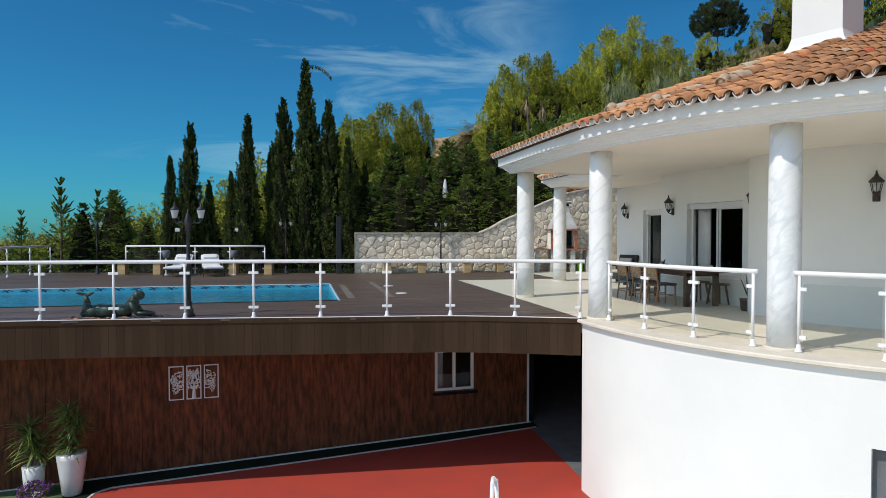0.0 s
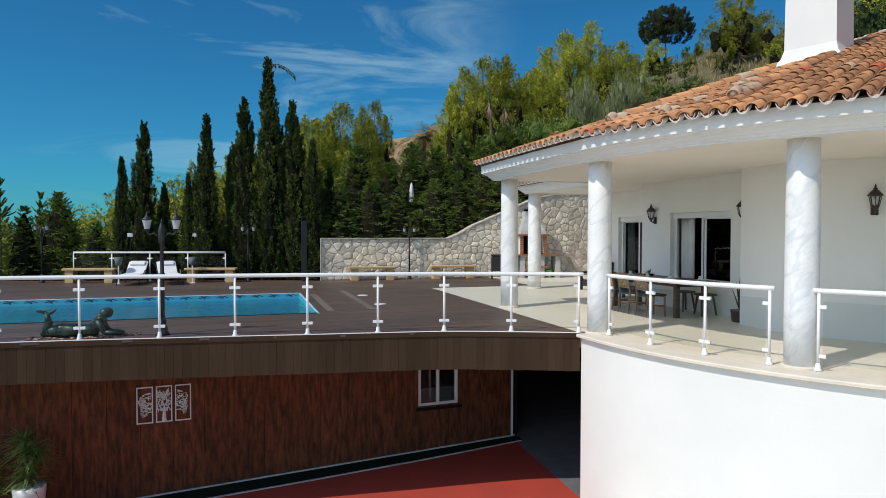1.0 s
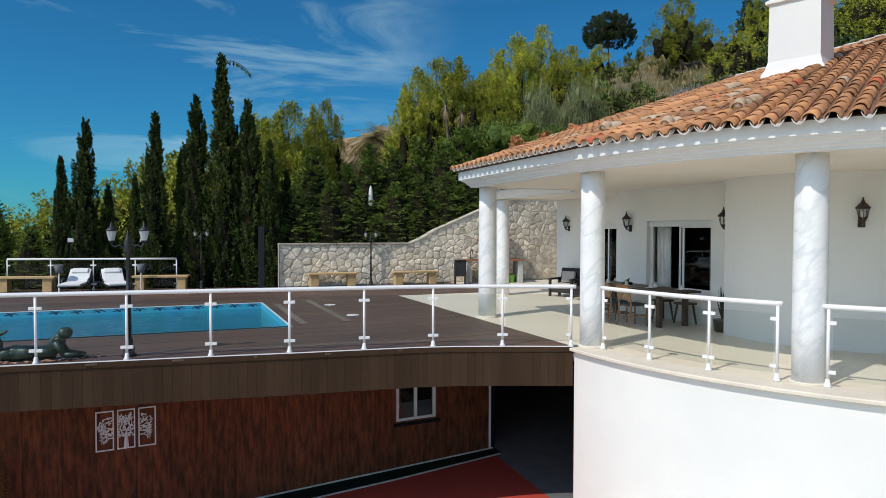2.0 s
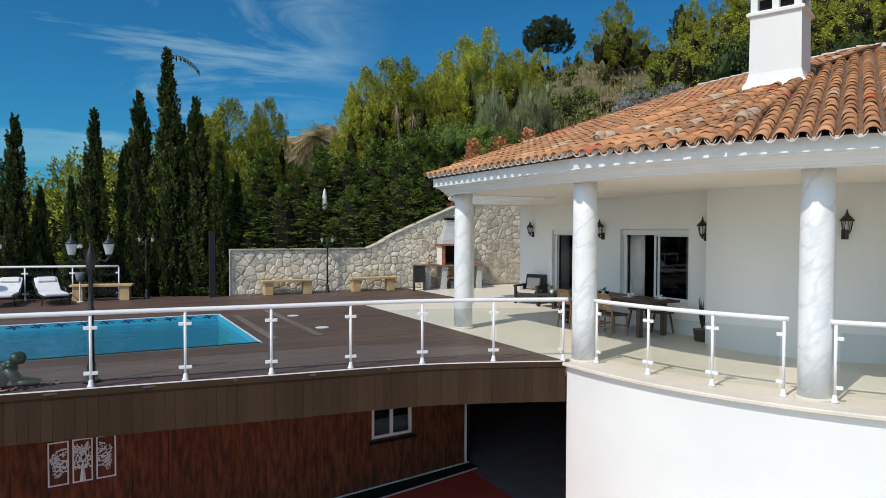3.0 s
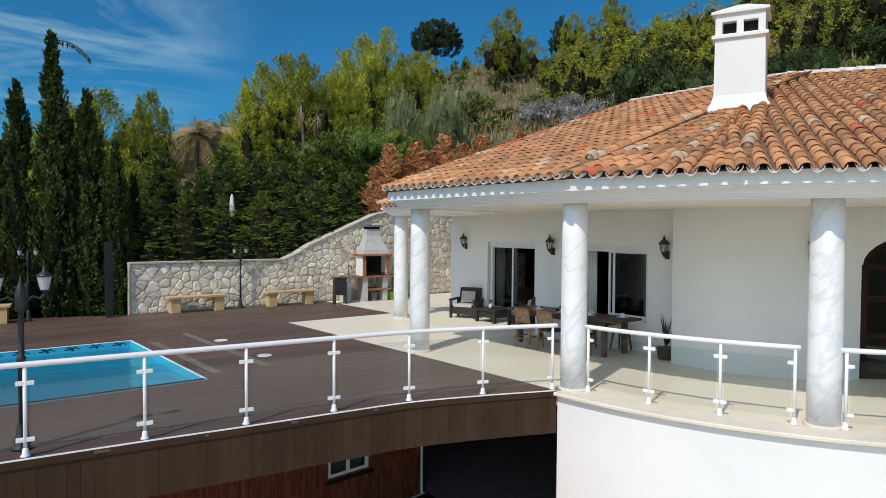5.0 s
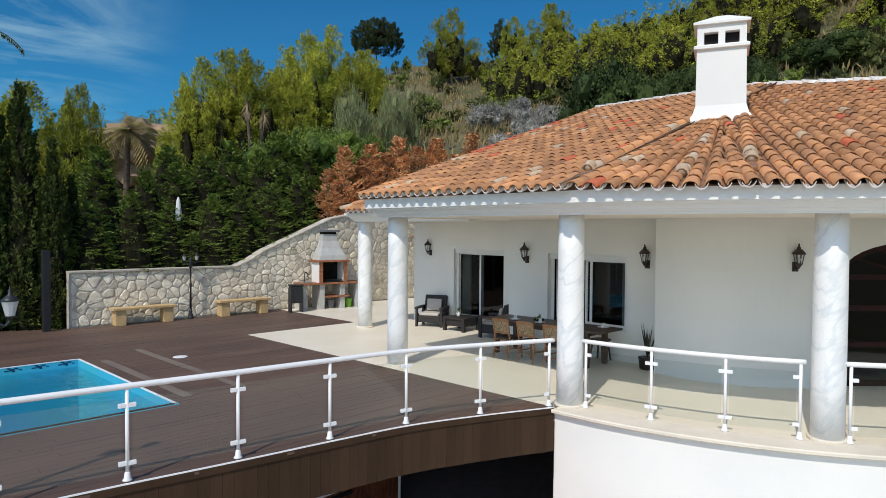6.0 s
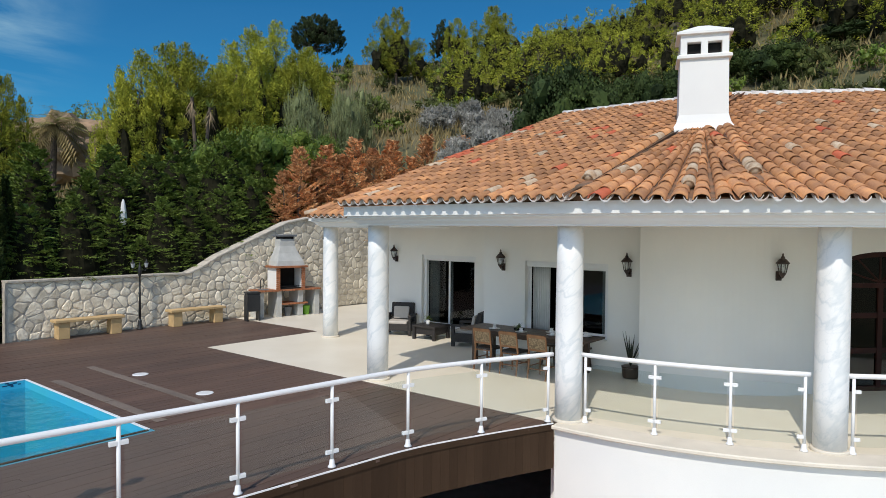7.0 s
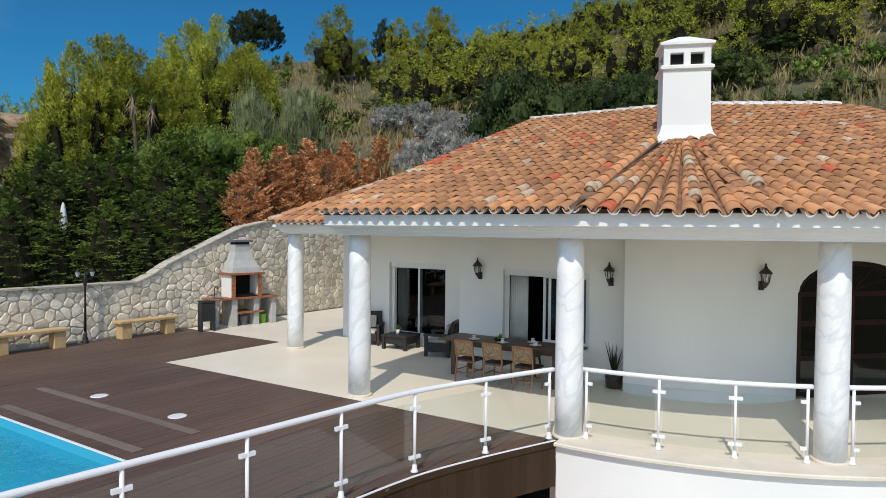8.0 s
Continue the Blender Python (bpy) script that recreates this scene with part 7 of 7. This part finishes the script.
cap_row(on_plane(L_PLANE, 5.30, 10.69), on_plane(L_PLANE, 9.15, 10.82), 2, 1.15, 0.09)
cap_row(on_plane(R_PLANE, 6.0, 8.54), on_plane(R_PLANE, 9.2, 9.85), 2, 1.15, 0.09)
cap_row(on_plane(C_PLANE, 5.30, 9.20), on_plane(C_PLANE, 8.75, 10.18), 2, 1.0, 0.075)
cap_row((13.37, 15.62, 6.25), (13.37, 11.25, 6.25), 3, 1.35, 0.06)
cap_row((13.37, 11.25, 6.25), (15.2, 8.05, 6.25), 3, 1.35, 0.06)
cap_row((15.2, 8.15, 6.2), (12.0, 4.15, 4.60), 2, 1.2, 0.06)
cap_row((10.32, 17.4, 4.62), (10.32, 15.7, 4.62), 3, 1.3, 0.05)
cap_row((7.55, 20.1, 3.24), (10.28, 17.37, 4.62), 0, 1.15, 0.06)

for p0, p1, w in ((on_plane(L_PLANE, 5.0, 10.68, 0.02), on_plane(L_PLANE, 9.15, 10.82, 0.02), 0.11), (on_plane(R_PLANE, 5.75, 8.43, 0.02), on_plane(R_PLANE, 9.2, 9.85, 0.02), 0.11)):
    p0, p1 = Vector(p0), Vector(p1)
    bm = boxed(0, (p1 - p0).length, -w, w, -0.06, 0.055, 0.02)
    ob = part("hip_mortar", bm, PAN, roof, "weathered mortar bed under the hip tiles")
    ob.matrix_basis = Matrix.Translation(p0) @ (p1 - p0).to_track_quat("X", "Z").to_matrix().to_4x4()
for p0 in (on_plane(L_PLANE, 5.36, 10.69, 0.13), on_plane(R_PLANE, 6.06, 8.56, 0.13), on_plane(C_PLANE, 5.36, 9.22, 0.11)):
    bm = bmesh.new()
    bmesh.ops.create_uvsphere(bm, u_segments=12, v_segments=8, radius=0.098)
    ob = part("hip_knob", bm, PALETILE, roof, "rounded pale mortar plug", smooth=True)
    ob.location = p0

KINDS = (TILE, NEWTILE, PALETILE, LIME)
meshes = {0: cover_me}
for k in (1, 2, 3):
    meshes[k] = cover_me.copy()
    meshes[k].materials.clear()
    meshes[k].materials.append(KINDS[k])
order = sorted(range(len(TILES)), key=lambda i: TILES[i][2])
for i in order[:290]:
    m, kind, s = TILES[i]
    ob = new("roof_tile", meshes[kind])
    ob.parent = roof
    ob.matrix_basis = m
for kind, nm in ((0, "tile_field"), (1, "new_tile_field"), (2, "pale_tile_field"), (3, "ridge_tile_field")):
    vs, fs = [], []
    base = np.array([(*p, 1.0) for p in COVER_V])
    for i in order[290:]:
        m, kd, s = TILES[i]
        if kd != kind:
            continue
        o = len(vs)
        vs.extend((base @ np.array(m).T)[:, :3].tolist())
        fs.extend([tuple(o + q for q in f) for f in COVER_F])
    if vs:
        ob = part(nm, (vs, [], fs), KINDS[kind], roof, smooth=True)
        ob["kind"] = "stuff"
# trough tiles between the covers, and their whitewashed ends at the lip
vs, fs = [], []
U = [(-1.0, 0.075), (-0.72, 0.035), (-0.3, 0.008), (0.3, 0.008), (0.72, 0.035), (1.0, 0.075)]
pan_end = None
for a, b, w0, w1, nrm, side, g in PANS:
    o = len(vs)
    for p, w in ((a, w0), (b, w1)):
        for s, h in U:
            vs.append(tuple(p + side * s * w + nrm * h))
    for k in range(5):
        fs.append((o + k, o + k + 1, o + 7 + k, o + 6 + k))
    if pan_end is None:
        ev, ef = [], []
        for x in (0.0, 0.13):
            for dz in (0.0, -0.020):
                for s, h in U:
                    ev.append((x, s * 0.074, h + dz))
        for k in range(5):
            ef += [(k, k + 1, 7 + k, 6 + k), (6 + k, 7 + k, 19 + k, 18 + k), (k + 12, k + 13, k + 1, k), (12 + k, 18 + k, 19 + k, 13 + k)]
        pan_end = bpy.data.meshes.new("tile_end")
        pan_end.from_pydata(ev, [], ef)
        pan_end.materials.append(LIME)
    ob = new("tile_end", pan_end)
    ob.parent = roof
    m = Matrix((g, side, nrm)).transposed().to_4x4()
    m.translation = a - g * 0.012
    ob.matrix_basis = m @ Matrix.Diagonal((1, w0 / 0.072, 1, 1))
ob = part("trough_field", (vs, [], fs), PAN, roof)
ob["kind"] = "stuff"

# ---- pieces: deck boards ----
deck = tagged(new("deck"), "brown composite board deck round the pool", "deck", kind="structure")
board_me = bpy.data.meshes.new("deck_board")
bm = boxed(0, 1, -0.0715, 0.0715, -0.03, 0.0)
bmesh.ops.delete(bm, geom=[f for f in bm.faces if f.normal.z < -0.5], context="FACES")
bm.to_mesh(board_me)
bm.free()
board_me.materials.append(DECK)
boards = []
rb = random.Random(6)
y = 11.25
while y < 27.9:
    x_hi = 5.024 if y < 20.75 else (8.494 if y < 24.88 else min(2.0, 2.0 - (y - 24.9) * 2.4))
    if y > 24.88:
        x_hi = min(1.9, 0.5 - (y - 25.5) * 3.9) if y > 25.45 else 1.9 - (y - 24.9) * 2.2
    x_lo = -11.4
    for q in np.arange(-11.4, 5.0, 0.1):
        if edge_y(q) < y - 0.02:
            x_lo = q
            break
    else:
        y += 0.149
        continue
    spans = [(x_lo, x_hi)]
    if POOL[2] - 0.06 < y < POOL[3] + 0.08:
        spans = [(POOL[1] + 0.06, x_hi)]
    for a, b in spans:
        x = a
        cut = rb.uniform(1.0, 3.6)
        while x < b - 0.05:
            e = min(b, x + cut)
            boards.append((x, y, e - x - 0.004))
            x, cut = e, 3.6
    y += 0.149
boards.sort(key=lambda q: (q[0] + q[2] / 2 - 1.0) ** 2 + (q[1] - 14.0) ** 2)
for x, y, w in boards[:290]:
    ob = new("deck_board", board_me)
    ob.parent = deck
    ob.matrix_basis = Matrix.Translation((x, y, rb.uniform(-0.0015, 0.0015))) @ Matrix.Diagonal((w, 1, 1, 1))
vs, fs = [], []
for x, y, w in boards[290:]:
    o = len(vs)
    z = rb.uniform(-0.0015, 0.0015)
    for dx, dy, dz in ((0, -0.0715, 0), (w, -0.0715, 0), (w, 0.0715, 0), (0, 0.0715, 0), (0, -0.0715, -0.03), (w, -0.0715, -0.03), (w, 0.0715, -0.03), (0, 0.0715, -0.03)):
        vs.append((x + dx, y + dy, z + dz))
    fs += [(o, o + 1, o + 2, o + 3), (o, o + 4, o + 5, o + 1), (o + 1, o + 5, o + 6, o + 2), (o + 2, o + 6, o + 7, o + 3), (o + 3, o + 7, o + 4, o)]
ob = part("board_field", (vs, [], fs), DECK, deck)
ob["kind"] = "stuff"

# ---- pieces: edge boards and cladding ----
wall_edge = tagged(new("wall_deck_edge"), "dark brown upright boards along the deck's edge", "wall", kind="structure")
edge_me = bpy.data.meshes.new("edge_board")
bm = boxed(-0.0685, 0.0685, -0.014, 0.006, -0.66, -0.071, 0.0015)
bm.to_mesh(edge_me)
bm.free()
edge_me.materials.append(FASCIA)
path = [Vector((-11.5, 13.35))] + EDGE_LINE
gone, need = 0.0, 0.07
for a, b in zip(path, path[1:]):
    seg = (b - a).length
    d = (b - a) / seg
    while need <= gone + seg:
        p = a + d * (need - gone)
        ob = new("edge_board", edge_me)
        ob.parent = wall_edge
        ob.matrix_basis = pose(p.x, p.y, rb.uniform(-0.003, 0.003), 0, 0, math.degrees(math.atan2(d.y, d.x)))
        need += 0.139
    gone += seg
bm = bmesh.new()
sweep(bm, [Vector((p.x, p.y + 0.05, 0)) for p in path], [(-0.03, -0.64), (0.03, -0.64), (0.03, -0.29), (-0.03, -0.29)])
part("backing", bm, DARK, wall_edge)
# soffit with the overhang's shade put into its colour
tagged(part("wall_deck_soffit", prism(bmesh.new(), [(p.x, p.y + 0.12) for p in path] + [(5.5, wood_y(5.5)), (-11.5, wood_y(-11.5))], -0.42, -0.30), DARK), "soffit under the deck's overhang, its shade put into a near-black colour", "ceiling", kind="structure")

cuts = sorted([-8.4 + 0.579 * k for k in range(24)] + [WIN[0] - 0.002, WIN[1] + 0.002, 5.5])
for a, b in zip(cuts, cuts[1:]):
    if b - a < 0.03:
        continue
    lo = court_z(a) + 0.01
    inside = WIN[0] - 0.01 < (a + b) / 2 < WIN[1] + 0.01
    for z0, z1 in ([(lo, WIN[2] - 0.002), (WIN[3] + 0.002, -0.32)] if inside else [(lo, -0.32)]):
        ob = part("cladding_board", boxed(0, b - a - 0.005, -0.012, 0.028, z0, z1, 0.003), WOODWALL, wall_wood)
        ob.matrix_basis = Matrix.Translation((a, rb.uniform(-0.002, 0.002), 0))

# ---- pieces: stones of the garden wall ----
def clip(poly, px, pz, nx, nz):
    out = []
    for i in range(len(poly)):
        a, b = poly[i - 1], poly[i]
        da, db = (a[0] - px) * nx + (a[1] - pz) * nz, (b[0] - px) * nx + (b[1] - pz) * nz
        if da <= 0:
            if db <= 0:
                out.append(b)
            else:
                t = da / (da - db)
                out.append((a[0] + (b[0] - a[0]) * t, a[1] + (b[1] - a[1]) * t))
        elif db <= 0:
            t = da / (da - db)
            out.append((a[0] + (b[0] - a[0]) * t, a[1] + (b[1] - a[1]) * t))
            out.append(b)
    return out


def top_of(x):
    return float(np.interp(x, [p[0] for p in WALL_TOP], [p[1] for p in WALL_TOP]))


seeds = []
rz = random.Random(21)
row = 0
z = 0.10
while z < 3.6:
    x = 2.1 + (row % 2) * 0.16 + rz.uniform(0, 0.1)
    while x < 16.5:
        if z < top_of(x) + 0.12:
            seeds.append((x + rz.uniform(-0.13, 0.13), z + rz.uniform(-0.11, 0.11)))
        x += rz.uniform(0.20, 0.38)
    z += 0.235
    row += 1
done = 0
fv, ff = [], []
for i, (x, z) in enumerate(seeds):
    poly = [(x - 0.32, z - 0.32), (x + 0.32, z - 0.32), (x + 0.32, z + 0.32), (x - 0.32, z + 0.32)]
    for j, (a, b) in enumerate(seeds):
        if i != j and abs(a - x) < 0.75 and abs(b - z) < 0.75:
            dx, dz = a - x, b - z
            ln = math.hypot(dx, dz)
            poly = clip(poly, x + dx / 2 - dx / ln * 0.009, z + dz / 2 - dz / ln * 0.009, dx / ln, dz / ln)
            if len(poly) < 3:
                break
    if len(poly) < 3:
        continue
    poly = clip(poly, 2.07, 0, -1, 0)
    poly = clip(poly, 0, 0.01, 0, -1)
    sl = (top_of(x + 0.2) - top_of(x - 0.2)) / 0.4
    nl = math.hypot(sl, 1)
    poly = clip(poly, x, top_of(x) - 0.006, -sl / nl, 1 / nl)
    if len(poly) < 3:
        continue
    cx, cz = sum(p[0] for p in poly) / len(poly), sum(p[1] for p in poly) / len(poly)
    n = len(poly)
    # cut the corners so that the stone is rounded
    rp = []
    for k in range(n):
        a, b, c = poly[k - 1], poly[k], poly[(k + 1) % n]
        rp += [(b[0] + (a[0] - b[0]) * 0.2, b[1] + (a[1] - b[1]) * 0.2), (b[0] + (c[0] - b[0]) * 0.2, b[1] + (c[1] - b[1]) * 0.2)]
    n = len(rp)
    bulge = rz.uniform(0.008, 0.024)
    vs = [(p[0] - cx, 0.02, p[1] - cz) for p in rp] + [((p[0] - cx) * 0.93, -bulge * 0.65, (p[1] - cz) * 0.93) for p in rp] + [((p[0] - cx) * 0.72 + rz.uniform(-0.01, 0.01), -bulge - rz.uniform(-0.005, 0.006), (p[1] - cz) * 0.72) for p in rp] + [(0, -bulge - 0.004, 0)]
    fs = []
    for k in range(n):
        k2 = (k + 1) % n
        fs += [(k, n + k, n + k2, k2), (n + k, 2 * n + k, 2 * n + k2, n + k2), (2 * n + k, 3 * n, 2 * n + k2)]
    if done < 300 and cx < 12.0:
        ob = part("stone", (vs, [], fs), STONE, stone_wall, smooth=False)
        ob.location = (cx, 24.93, cz)
        done += 1
    else:
        o = len(fv)
        fv += [(v[0] + cx, v[1] + 24.93, v[2] + cz) for v in vs]
        ff += [tuple(o + q for q in f) for f in fs]
if fv:
    ob = part("stone_field", (fv, [], ff), STONE, stone_wall)
    ob["kind"] = "stuff"
